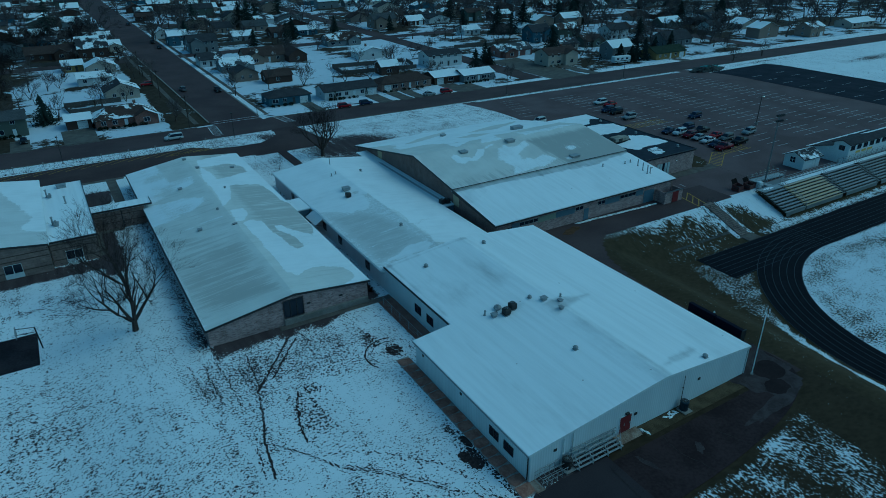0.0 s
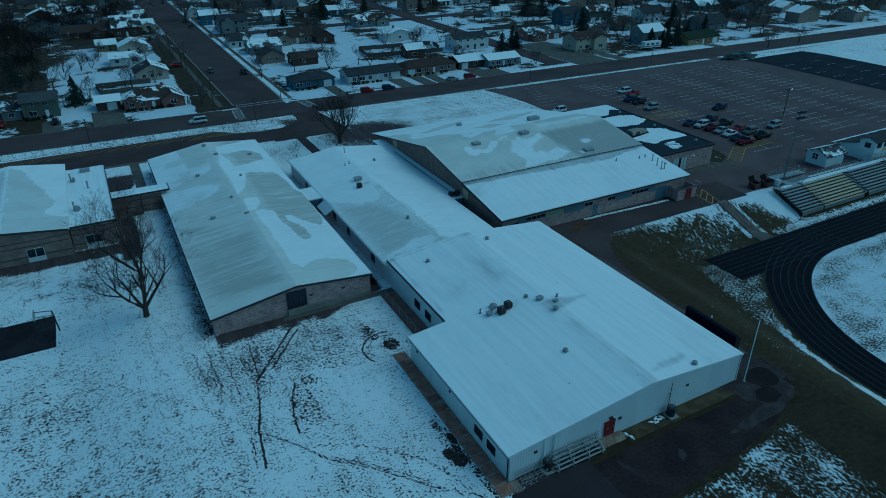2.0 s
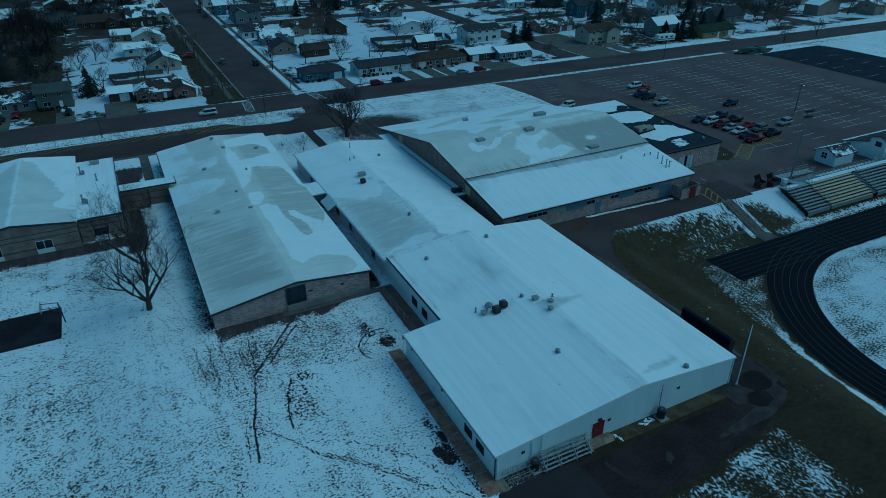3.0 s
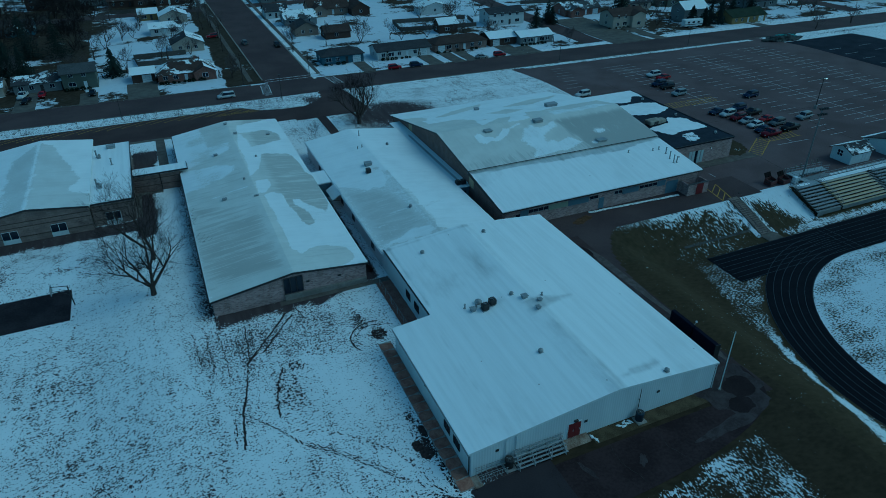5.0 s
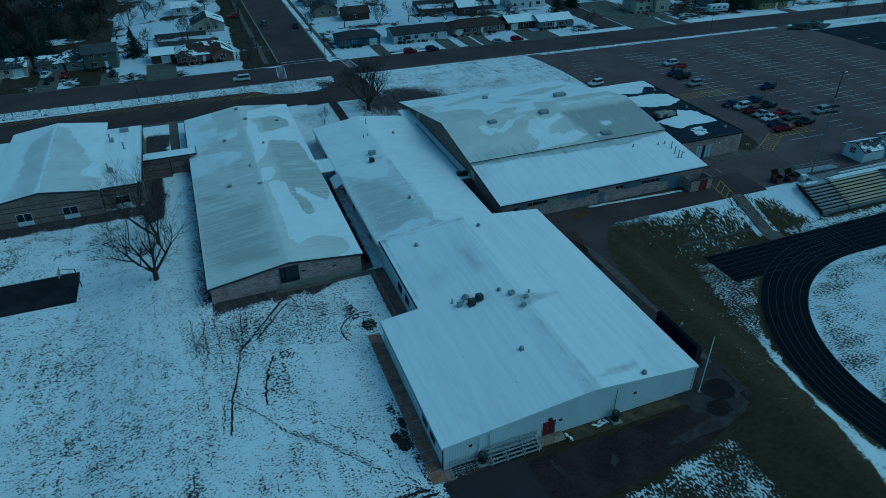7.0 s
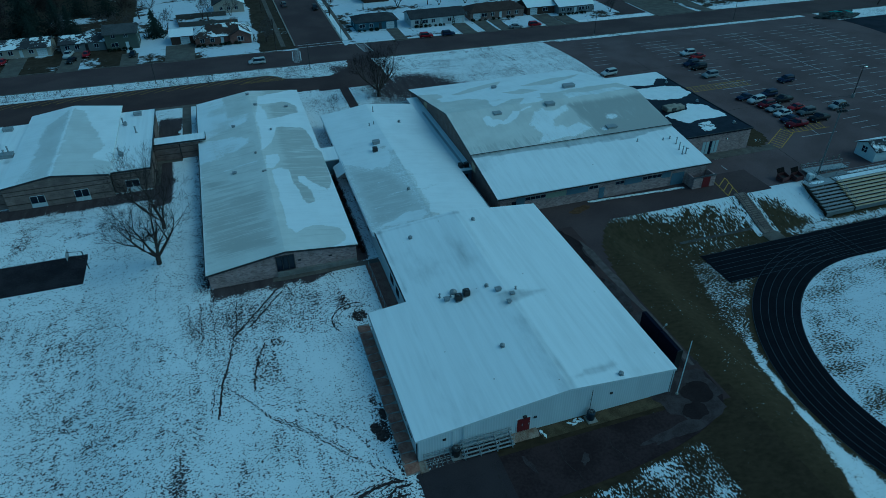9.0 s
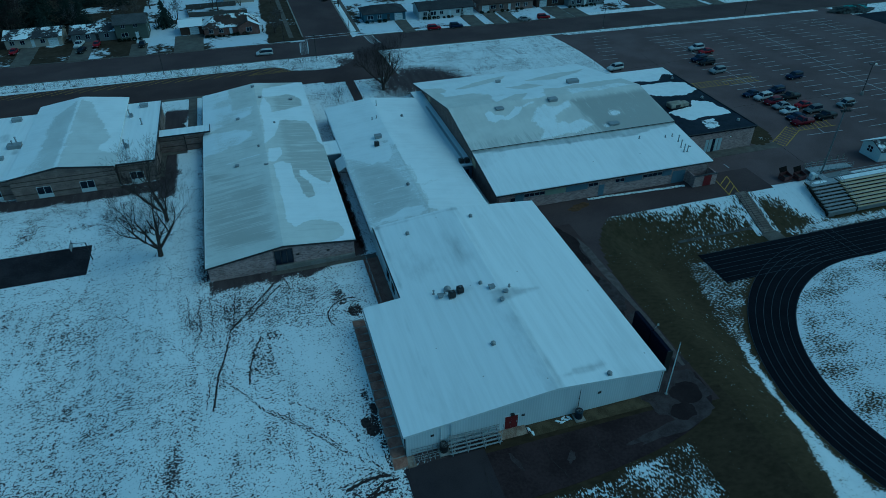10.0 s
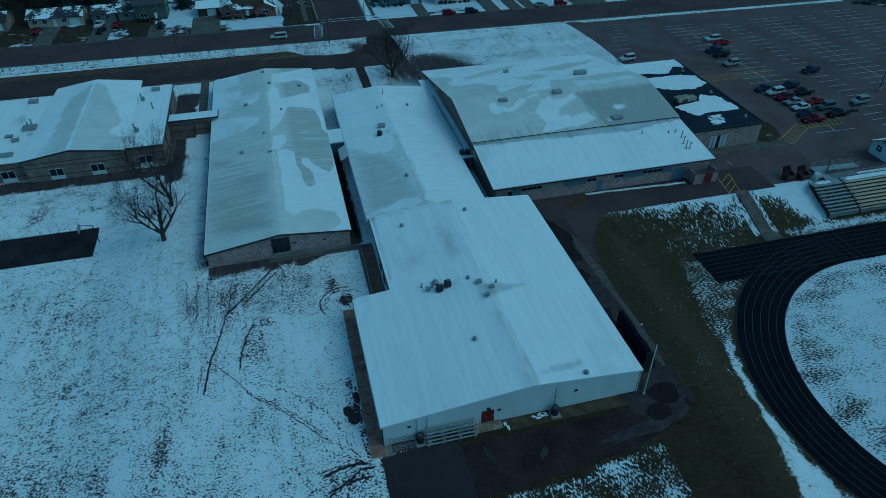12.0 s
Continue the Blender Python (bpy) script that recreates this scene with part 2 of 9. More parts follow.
M_BRICK = brickwork("tan_brick", (0.20, 0.138, 0.128), (0.41, 0.300, 0.285), (0.35, 0.285, 0.27), 0.45, 0.16)
M_BRICK_DARK = brickwork("brown_brick", (0.145, 0.098, 0.082), (0.215, 0.15, 0.126), (0.20, 0.165, 0.15))
M_BRICK_RED = brickwork("red_brick", (0.13, 0.062, 0.046), (0.18, 0.085, 0.062), (0.17, 0.13, 0.12))
M_BLOCK = brickwork("tan_block", (0.185, 0.142, 0.124), (0.235, 0.18, 0.157), (0.15, 0.115, 0.10), 0.8, 0.4)
M_ROOF_WHITE = snowy("snow_on_metal_roof", (0.30, 0.32, 0.33), (0.42, 0.43, 0.44), (0.12, 0.05, 1), (0.8, 0.3, 1), (0.25, 0.26), 0.6, (1.5, 0.07, 1), band=(0.25, 0.62), tuft=0.25, dim=0.89, specks=0.33)
M_ROOF_BLOCK = membrane("snow_on_grey_membrane", (0.67, 0.67, 0.64), (0.59, 0.59, 0.56), (0.42, 0.415, 0.39), (0.10, 1.1, 1), (0.35, 4.5, 1), 0.07)
M_ROOF_WING = membrane("snow_on_pale_membrane", (0.63, 0.64, 0.63), (0.56, 0.565, 0.555), (0.47, 0.475, 0.465), (0.12, 1.0, 1), (0.4, 3.5, 1), 0.05, band=(0.36, 0.62))
M_ROOF_GYM = membrane("snow_on_stained_membrane", (0.64, 0.635, 0.60), (0.56, 0.555, 0.525), (0.37, 0.37, 0.35), (0.9, 0.10, 1), (3.5, 0.3, 1), 0.0, band=(0.40, 0.60))
M_ROOF_BLACK = snowy("snow_on_black_membrane", (0.009, 0.011, 0.019), (0.018, 0.021, 0.034), (0.10, 0.16, 1), (1.0, 1.3, 1), (0.6, 0.75), 0.6, band=(0.45, 0.55), tuft=0.25)
M_TRIM = paint("dark_metal_trim", (0.035, 0.033, 0.035), 0.5, 0.3)
M_WHITE_TRIM = paint("white_metal_trim", (0.62, 0.64, 0.66), 0.45)
M_GLASS, _, p_ = material("dark_window_glass")
p_.inputs["Base Color"].default_value, p_.inputs["Roughness"].default_value = (0.012, 0.017, 0.030, 1), 0.08
p_.inputs["Specular IOR Level"].default_value = 0.4
M_RED_DOOR = paint("red_painted_steel", (0.11, 0.008, 0.013), 0.5)
M_BLUE_PANEL = paint("blue_panel", (0.105, 0.145, 0.19), 0.5)
M_STEEL = paint("galvanised_steel", (0.30, 0.31, 0.32), 0.5, 0.25, 0.25)
M_DARK_STEEL = paint("dark_steel", (0.03, 0.03, 0.032), 0.5, 0.4, 0.2)
M_BLACK = paint("black_plastic", (0.012, 0.012, 0.013), 0.6)
M_BARK = grained("grey_brown_bark", (0.035, 0.029, 0.026), (0.075, 0.062, 0.056), 2.0, 20.0, 0.9)

# ---- mesh helpers ----
def thing(name, m, label="", category="", group="", kind=""):
    ob = new(name)
    ob.matrix_basis = m
    ob.empty_display_size = 0.3
    return tagged(ob, label, category, group, kind)

def link_mesh(name, verts, faces, mats, parent=None, cover=None, smooth=False, slots=None):
    me = bpy.data.meshes.new(name)
    me.from_pydata(verts, [], faces)
    for m in (mats if isinstance(mats, (list, tuple)) else [mats]):
        me.materials.append(m)
    if cover is not None:
        at = me.attributes.new("cover", "FLOAT", "POINT")
        at.data.foreach_set("value", cover)
    if slots is not None:
        me.polygons.foreach_set("material_index", slots)
    if smooth:
        me.polygons.foreach_set("use_smooth", [True] * len(faces))
    me.update()
    ob = new(name, me)
    ob.parent = parent
    return ob

def part(name, bm, mat, parent=None, label="", smooth=False):
    me = bpy.data.meshes.new(name)
    bm.normal_update()
    bm.to_mesh(me)
    bm.free()
    me.materials.append(mat)
    if smooth:
        me.polygons.foreach_set("use_smooth", [True] * len(me.polygons))
    ob = new(name, me)
    ob.parent = parent
    return tagged(ob, label)

def put_box(bm, x0, x1, y0, y1, z0, z1):
    vs = [bm.verts.new(c) for c in ((x0, y0, z0), (x1, y0, z0), (x1, y1, z0), (x0, y1, z0), (x0, y0, z1), (x1, y0, z1), (x1, y1, z1), (x0, y1, z1))]
    for f in ((3, 2, 1, 0), (4, 5, 6, 7), (0, 1, 5, 4), (1, 2, 6, 5), (2, 3, 7, 6), (3, 0, 4, 7)):
        bm.faces.new([vs[i] for i in f])
    return vs

def box(x0, x1, y0, y1, z0, z1, bevel=0.0):
    bm = bmesh.new()
    put_box(bm, x0, x1, y0, y1, z0, z1)
    if bevel:
        bmesh.ops.bevel(bm, geom=bm.edges[:], offset=bevel, segments=1, affect="EDGES")
    return bm

def put_tube(bm, a, b, r0, r1=None, seg=6, caps=True):
    a, b = Vector(a), Vector(b)
    r1 = r0 if r1 is None else r1
    d = (b - a).normalized()
    s = d.orthogonal().normalized()
    u = d.cross(s)
    rings = []
    for c, r in ((a, r0), (b, r1)):
        rings.append([bm.verts.new(c + r * (math.cos(k * 2 * math.pi / seg) * s + math.sin(k * 2 * math.pi / seg) * u)) for k in range(seg)])
    for k in range(seg):
        bm.faces.new((rings[0][k], rings[0][(k + 1) % seg], rings[1][(k + 1) % seg], rings[1][k]))
    if caps:
        bm.faces.new(rings[0][::-1])
        bm.faces.new(rings[1])

def tube(a, b, r0, r1=None, seg=8):
    bm = bmesh.new()
    put_tube(bm, a, b, r0, r1, seg)
    return bm

def put_prism(bm, outline, axis, lo, hi):
    """A flat outline pushed from lo to hi along an axis: outline in (y, z), (x, z) or (x, y)."""
    def at(p, w):
        return {"x": (w, p[0], p[1]), "y": (p[0], w, p[1]), "z": (p[0], p[1], w)}[axis]
    a = [bm.verts.new(at(p, lo)) for p in outline]
    b = [bm.verts.new(at(p, hi)) for p in outline]
    n = len(outline)
    bm.faces.new(a)
    bm.faces.new(b[::-1])
    for k in range(n):
        bm.faces.new((a[k], b[k], b[(k + 1) % n], a[(k + 1) % n]))
    bmesh.ops.recalc_face_normals(bm, faces=bm.faces[:])

def prism(outline, axis, lo, hi, bevel=0.0):
    bm = bmesh.new()
    put_prism(bm, outline, axis, lo, hi)
    if bevel:
        bmesh.ops.bevel(bm, geom=bm.edges[:], offset=bevel, segments=1, affect="EDGES")
    return bm

def steps(a, b, d):
    n = max(1, round((b - a) / d))
    return [a + (b - a) * k / n for k in range(n + 1)]

def sheet(name, us, vs, at, mat, parent=None, cover=None, thick=0.0, smooth=True):
    """A grid of at(u, v) -> (x, y, z); thick lets its rim down."""
    nu, nv = len(us), len(vs)
    verts = [at(u, v) for v in vs for u in us]
    faces = [(j * nu + i, j * nu + i + 1, (j + 1) * nu + i + 1, (j + 1) * nu + i) for j in range(nv - 1) for i in range(nu - 1)]
    cov = [cover(*p[:2]) for p in verts] if cover else None
    if thick:
        rim = [i for i in range(nu)] + [j * nu + nu - 1 for j in range(1, nv)] + [(nv - 1) * nu + i for i in range(nu - 2, -1, -1)] + [j * nu for j in range(nv - 2, 0, -1)]
        if smooth:                                 # a crisp upper edge: the rim has corners of its own
            top = len(verts)
            verts += [verts[i] for i in rim]
            if cov:
                cov += [cov[i] for i in rim]
            rim = list(range(top, top + len(rim)))
        base = len(verts)
        verts += [(verts[i][0], verts[i][1], verts[i][2] - thick) for i in rim]
        if cov:
            cov += [0.0] * len(rim)
        n = len(rim)
        faces += [(rim[k], base + k, base + (k + 1) % n, rim[(k + 1) % n]) for k in range(n)]
        if not smooth:                             # underside follows the slope
            low = len(verts)
            verts += [(x, y, z - thick) for x, y, z in verts[:nu * nv]]
            if cov:
                cov += [0.0] * (nu * nv)
            faces += [(low + j * nu + i, low + (j + 1) * nu + i, low + (j + 1) * nu + i + 1, low + j * nu + i + 1) for j in range(nv - 1) for i in range(nu - 1)]
    return link_mesh(name, verts, faces, mat, parent, cov, smooth)

# ---- the lie of the land ----
def ease(v):
    v = min(1.0, max(0.0, v))
    return v * v * (3 - 2 * v)

def land(x, y):
    z = -3.5 * ease((y - 110) / 55)
    z -= 1.6 * ease((-26 - x) / 14) * ease((66 - y) / 12)
    z -= 3.0 * ease((x - 41.5) / 8.5) * (0.2 * ease((37.5 - y) / 8.7) + 0.8 * min(1.0, max(0.0, (37.5 - y) / 8.7)))
    z += 0.25 * ease(x / 2.5) * ease((44 - x) / 6) * ease((3 - y) / 3)
    return z

def patch(x, y, cx, cy, rx, ry):
    """1 in the middle of an ellipse, 0 at its rim and outside."""
    d = math.hypot((x - cx) / rx, (y - cy) / ry)
    return ease(1.25 - d) if d < 1.25 else 0.0

# ---- the ground: one sheet to the horizon ----
def lawn_cover(x, y):
    if y > 160:                                    # gardens of the town
        c = (0.62 if y < 285 and -42 < x < 150 else 0.46 if x > 0 else 0.36) + 0.35 * noise.noise(Vector((x / 17, y / 17, 3)))
        return c - 0.5 * ease((x + 3.0) / 2) * ease((9.5 - x) / 1) * ease((300 - y) / 8) - 0.30 * patch(x, y, -86, 240, 34, 60) - 0.16 * patch(x, y, -52, 285, 36, 50)
    if x > 150 or y > 137:
        q = 6 * noise.noise(Vector((x / 9, y / 9, 2)))
        return 0.74 + 0.3 * noise.noise(Vector((x / 30, y / 12, 5))) - 0.75 * patch(x + q, y + 0.6 * q, 250, 107, 15, 4.5) - 0.6 * patch(x, y + 0.3 * q, 224, 128, 14, 2.5)
    if x > 31 and y < 39:                        # bank and field by the track
        far = math.hypot(x - 81.5, y + 7.3)
        if far < 26.5 or (x > 81 and y < 18.6):
            q = far / 25.7
            return 0.68 + 0.12 * noise.noise(Vector((x / 6, y / 6, 2))) + 0.10 * noise.noise(Vector((far / 1.1, math.atan2(y + 7.3, x - 81.5) * 5, 6))) - 0.17 * ease((q - 0.72) / 0.12) * ease((0.99 - q) / 0.06)
        c = -0.12
        c += 0.36 * ease((y - 28.6) / 4) * ease((x - 46) / 12) + 0.16 * ease((y - 34.5) / 2) * ease((x - 41) / 2)
        c += 0.24 * ease((y - 36.4) / 0.6) * ease((x - 40.5) / 2) + 0.5 * patch(x, y, 40.4, 34.5, 1.1, 4)
        c += 0.16 * ease((x - 62) / 6) * ease((71.6 - x) / 0.5) * ease((y - 28.8) / 1) + 0.30 * patch(x, y, 61, 28.2, 11, 2.2)
        c += ease((x - 74.2) / 0.4) * (0.75 * ease((x - 76.6 - 0.5 * (37 - y)) / 4.5) * ease((y - 29.3) / 1) + 0.34 * ease((y - 35.2) / 1.5) - 0.20 * ease((82 - x) / 4) * ease((34.5 - y) / 2))
        c += 0.74 * ease((x - 74.6) / 2) * ease((y - 26.8) / 0.3) * ease((29.3 - y) / 0.5)                 # strip along the track
        c -= 1.5 * ease((x - 86) / 0.5) * ease((y - 29.1) / 0.4) * ease((37.5 - y) / 0.5)   # bare earth under the stand
        up, down = max(0.0, y - 2), max(0.0, -4 - y)
        spill = 34.5 + 0.17 * up + 0.0085 * up * up + 0.25 * down + 0.015 * down * down + 0.9 * noise.noise(Vector((x / 3, y / 3, 4)))
        c += 0.95 * ease((far - 32.8) / 0.4) * ease((spill - far) / 0.9) * (1 - 0.56 * ease((y - 5) / 5)) * ease((27 - y) / 3)
        return min(c, 0.9)
    if -0.8 < x < 33 and y < 1.6:
        deep = -9.3 + 0.18 * max(0.0, x - 19) - y
        return -0.15 + 0.60 * ease(deep / 0.6) - 0.16 * ease((deep - 0.8) / 1.5) - 0.10 * ease((x - 27) / 8)
    if x > 2 and 98 < y < 140:                     # lawn along the road
        c = 0.58 + 0.20 * noise.noise(Vector((x / 8, y / 5, 9)))
        c -= 0.85 * patch(x, y, 31, 109, 13, 11)
        c -= 0.6 * patch(x, y, 42, 104, 9, 5)
        return c
    # south-west corner: denser grass specks, with vignette darkening put into the cover too
    c = 0.595 + 0.07 * ease((y - 42) / 6) + 0.12 * noise.noise(Vector((x / 9, y / 14, 1))) - 0.05 * ease((14 - y) / 10) * ease((-8 - x) / 8) + 0.28 * patch(x, y, -29.4, 4.0, 1.2, 5.0)
    c -= 1.0 * ease((x + 21.0) / 0.8) * ease((-2.4 - x) / 1.2) * ease((y - 36.5 - 1.0 * noise.noise(Vector((x / 2.5, 3, 0)))) / 1.2) * ease((40 - y) / 0.5) + 0.12 * patch(x, y, -12.5, 32.5, 14, 6.5)
    c -= 0.30 * patch(x, y, -3.0, 30.6, 0.9, 2.4) + 0.30 * patch(x, y, -1.2, 26.6, 1.0, 2.0)
    c -= 0.16 * patch(x, y, -2.3, 7, 1.0, 6)
    c -= 0.12 * patch(x, y, -17, 30, 9, 9) + 0.06 * ease((-19 - x) / 6) * ease((26 - y) / 12)
    c += 0.08 * patch(x, y, -7.5, 16, 4.5, 13)
    c -= 0.28 * patch(x, y, -25.3, 5.6, 1.7, 3.0) + 0.45 * patch(x, y, -3.1, 5.6, 0.9, 1.6) + 0.25 * patch(x, y, -4.5, -4, 4, 3.0)
    c -= 0.9 * ease((y - 70.4 - 0.5 * noise.noise(Vector((x / 3, 0, 0)))) / 0.6) * ease((75 - y) / 0.5) * ease((-28 - x) / 2) + 0.28 * ease((-30 - x) / 3) * ease((y - 58) / 2) * ease(noise.noise(Vector((x / 4, y / 1.3, 4))) * 2.2)
    c -= 0.7 * ease(1 - abs(x + 21.4) / 0.9) * ease((y - 38) / 2) * ease((108 - y) / 2)
    if -29.6 < x < -20.5 and 62 < y < 118:           # courts beside the link corridor
        q = noise.noise(Vector((x / 1.6, y / 1.6, 8)))
        c += 0.12 * ease((x + 27) / 1)
        c -= 1.1 * ease((-25.9 + 0.7 * q + 0.10 * (y - 86) * (y > 86) - x) / 0.7) * ease((y - 67.5 - 0.8 * q - 0.5 * (x + 27)) / 1.5) * ease((109 - y) / 3)
    c -= 1.0 * ease((x - 1.4) / 0.4) * ease((3.5 + 0.5 * noise.noise(Vector((0, y / 1.3, 5))) - x) / 0.4) * ease((y - 39) / 1) * ease((70 - y) / 1)
    return c

def spread(dense_lo, dense_hi, d, far):
    mid = steps(dense_lo, dense_hi, d)
    grow, out = d, []
    a = dense_hi
    while a < far:
        grow *= 1.22
        a += grow
        out.append(a)
    grow, back = d, []
    a = dense_lo
    while a > -far:
        grow *= 1.22
        a -= grow
        back.append(a)
    return back[::-1] + mid + out

ground = sheet("ground", spread(-70, 130, 1.0, 3800), spread(-40, 200, 1.0, 3800), lambda u, v: (u, v, land(u, v)), M_GROUND, None, lawn_cover)
ground.data.materials.append(M_FIELD)
ground.data.materials.append(M_BANK)
ground.data.materials.append(M_GARDEN)
ground.data.materials.append(M_VERGE)
for face in ground.data.polygons:
    c_ = face.center
    if c_.y > 160:
        face.material_index = 3
    elif c_.x > 31.8 and c_.y < 39 or (c_.x > 8 and c_.y < -1):
        face.material_index = 4 if c_.y < -1 and c_.x < 40 else 2 if c_.y > 27.2 + 1.5 * noise.noise(c_ / 3) and c_.x > 41 else 1
tagged(ground, "lawns with thin patchy snow over dull grass", "ground", kind="structure")

def flat(name, x0, x1, y0, y1, mat, lift, label, category, bend=None, d=4.0, parent=None):
    """A paved strip on the land; bend moves its y along x."""
    f = bend or (lambda x: 0.0)
    ob = sheet(name, steps(x0, x1, d), steps(y0, y1, min(d, 1.5, abs(y1 - y0))), lambda u, v: (u, v + f(u), land(u, v + f(u)) + lift), mat, parent, None, 0.3)
    return tagged(ob, label, category, kind="structure")

def sway(x):
    return -0.03 * x

flat("road", -400, 420, 141, 159, M_ROAD, 0.05, "wide grey asphalt street with worn surface", "road", sway)
def street_left(y):
    return 8.4 - 0.006 * (y - 165)
def street_right(y):
    return 23.0 + 0.004 * (y - 165)
def lengthwise(name, left, right, y0, y1, mat, lift, label, category):
    ob = sheet(name, [0, 0.25, 0.5, 0.75, 1], steps(y0, y1, 5), lambda u, v: (left(v) + (right(v) - left(v)) * u, v, land(14, v) + lift), mat, None, None, 0.3)
    return tagged(ob, label, category, kind="structure")
lengthwise("side_street", street_left, street_right, 158.5, 640, M_ROAD, 0.045, "grey asphalt side street running into town", "road")
flat("school_drive", -140, 8.4, 115.2, 132.9, M_ASPHALT, 0.05, "asphalt drive with angled parking before the school", "road")
flat("drive_mouth", 8, 27, 113.9, 141.5, M_ASPHALT, 0.06, "asphalt mouth of the school drive", "road")
def inside(x, y, poly):
    hit_ = False
    for (ax, ay), (bx, by) in zip(poly, poly[1:] + poly[:1]):
        if (ay > y) != (by > y) and x < ax + (bx - ax) * (y - ay) / (by - ay):
            hit_ = not hit_
    return hit_
def island(poly, lift, cover, label, mat=None, name="island"):
    """A low grassed island of the given outline."""
    x0, x1 = min(p[0] for p in poly), max(p[0] for p in poly)
    y0, y1 = min(p[1] for p in poly), max(p[1] for p in poly)
    d = 0.5
    verts, faces, at, cov = [], [], {}, []
    def vert(i, j):
        if (i, j) not in at:
            x, y = x0 + i * d, y0 + j * d
            at[i, j] = len(verts)
            verts.append((x, y, land(x, y) + lift))
            cov.append(cover(x, y))
        return at[i, j]
    for i in range(int((x1 - x0) / d) + 1):
        for j in range(int((y1 - y0) / d) + 1):
            if inside(x0 + (i + 0.5) * d, y0 + (j + 0.5) * d, poly):
                faces.append((vert(i, j), vert(i + 1, j), vert(i + 1, j + 1), vert(i, j + 1)))
    return tagged(link_mesh(name, verts, faces, mat or M_GROUND, None, cov, True), label, "ground", kind="structure")
island([(-6, 134.6), (-1.5, 131.5), (1.2, 127.5), (7, 125.6), (12.5, 125.6), (16.5, 128.6), (19.0, 133.8), (19.8, 140.2), (-6, 140.4)], 0.12,
       lambda x, y: 0.48 - 0.5 * patch(x, y, 16.5, 131, 3.2, 5), "curved snowy island beside the drive mouth")
island([(38.3, 22), (39.2, 26.5), (40.2, 30), (41.2, 32.2), (42.4, 34.0), (44.6, 36.7), (47.9, 38.6), (38.3, 38.6)], 0.07, lambda x, y: 0.0, "asphalt widening where the lane meets the yard", M_ROAD, "lane_corner")
island([(87.3, 54.2), (89.6, 52.6), (91.8, 53.4), (93.7, 54.6), (94.6, 57.0), (94.8, 60.4), (91, 62.4), (87.3, 63)], 0.12, lambda x, y: -0.1 + 0.5 * patch(x, y, 91.6, 55.4, 1.3, 1.0), "small dull grass bed at the annex corner", M_FIELD)
flat("parking_lot", 80, 180.9, 38.4, 136.2, M_LOT, 0.04, "large worn asphalt parking lot", "parking lot")
flat("service_yard", 26.5, 80, 37.7, 45.5, M_ROAD, 0.06, "dark asphalt yard behind the gymnasium", "road")
flat("service_lane", 32.0, 38.6, -3.2, 38.2, M_ASPHALT, 0.05, "patched asphalt lane beside the metal building", "road", None, 1.1)
rim = [(8.6, -2.4), (8.6, -9.3)] + [(8.6 + 29.6 * math.sin(a), -0.9 - 8.2 * math.cos(a) ** 0.8) for a in steps(0.12, 1.55, 0.11)] + [(38.3, 1.5), (33.0, 1.5), (32.4, -2.4)]
tagged(part("front_pad", prism(rim, "z", -0.2, 0.312), M_SEALED), "dark patched asphalt pad before the gable wall", "road", kind="structure")
flat("earth_strip", 14.4, 32.3, -1.75, -0.02, grained("dry_brown_turf", (0.050, 0.040, 0.024), (0.10, 0.078, 0.048), 0.8, 7.0, 0.95), 0.03, "strip of dry brown turf below the gable wall", "ground")
flat("side_yard", 70.3, 80.2, 45.4, 50.8, M_LOT, 0.055, "asphalt yard before the annex", "road")
flat("front_drive", -0.6, 8.6, -14, -1.6, grained("smooth_dark_asphalt", (0.029, 0.024, 0.027), (0.042, 0.035, 0.038), 0.2, 6.0, 0.8, 0, 0.1), 0.07, "smooth dark asphalt drive before the gable wall", "road", None, 0.5)
flat("sealed_lot", 181.0, 213.5, 52, 123, M_NEWTAR, 0.05, "freshly sealed black parking lot", "parking lot")
flat("ball_court", -75, -39.7, 49.3, 57.3, M_COURT, 0.05, "black asphalt ball court in the snow", "court")

# ---- running track: two half ovals and straights, seen at one end ----
TRACK_Z = land(81.5, 0)
CX, CY, OUTER = 81.5, -7.3, 32.5
def oval(name, lane_out, lane_in, mat, lift, label, straights=True):
    """Ring between two distances inward from the outer edge, with the straights running on to the east."""
    def at(u, v):
        r = OUTER - lane_out - (lane_in - lane_out) * v
        if u < 0:
            return (CX - u, CY + r, TRACK_Z + lift)
        if u > math.pi:
            return (CX + (u - math.pi), CY - r, TRACK_Z + lift)
        return (CX - r * math.sin(u), CY + r * math.cos(u), TRACK_Z + lift)
    us = steps(0, math.pi, 0.05)
    if straights:
        us = steps(-110, -5, 15) + us + steps(math.pi + 5, math.pi + 110, 15)
    return tagged(sheet(name, us, [0, 1], at, mat, None, None, 0.0), label, "running track", kind="structure")
oval("running_track", 0.0, 6.8, M_TRACK, 0.09, "black rubber running track with six lanes")
for k in range(7):
    oval("lane_line", 0.04 + 1.105 * k, 0.12 + 1.105 * k, M_TRACKLINE, 0.10, "thin painted lane line", False)
def strip(name, x0, x1, y0, y1, z, mat, parent=None, turn=0.0, thick=0.01):
    bm = bmesh.new()
    put_box(bm, -(x1 - x0) / 2, (x1 - x0) / 2, -(y1 - y0) / 2, (y1 - y0) / 2, 0, thick)
    ob = part(name, bm, mat, parent)
    ob.matrix_basis = pose((x0 + x1) / 2, (y0 + y1) / 2, z, 0, 0, turn)
    return ob
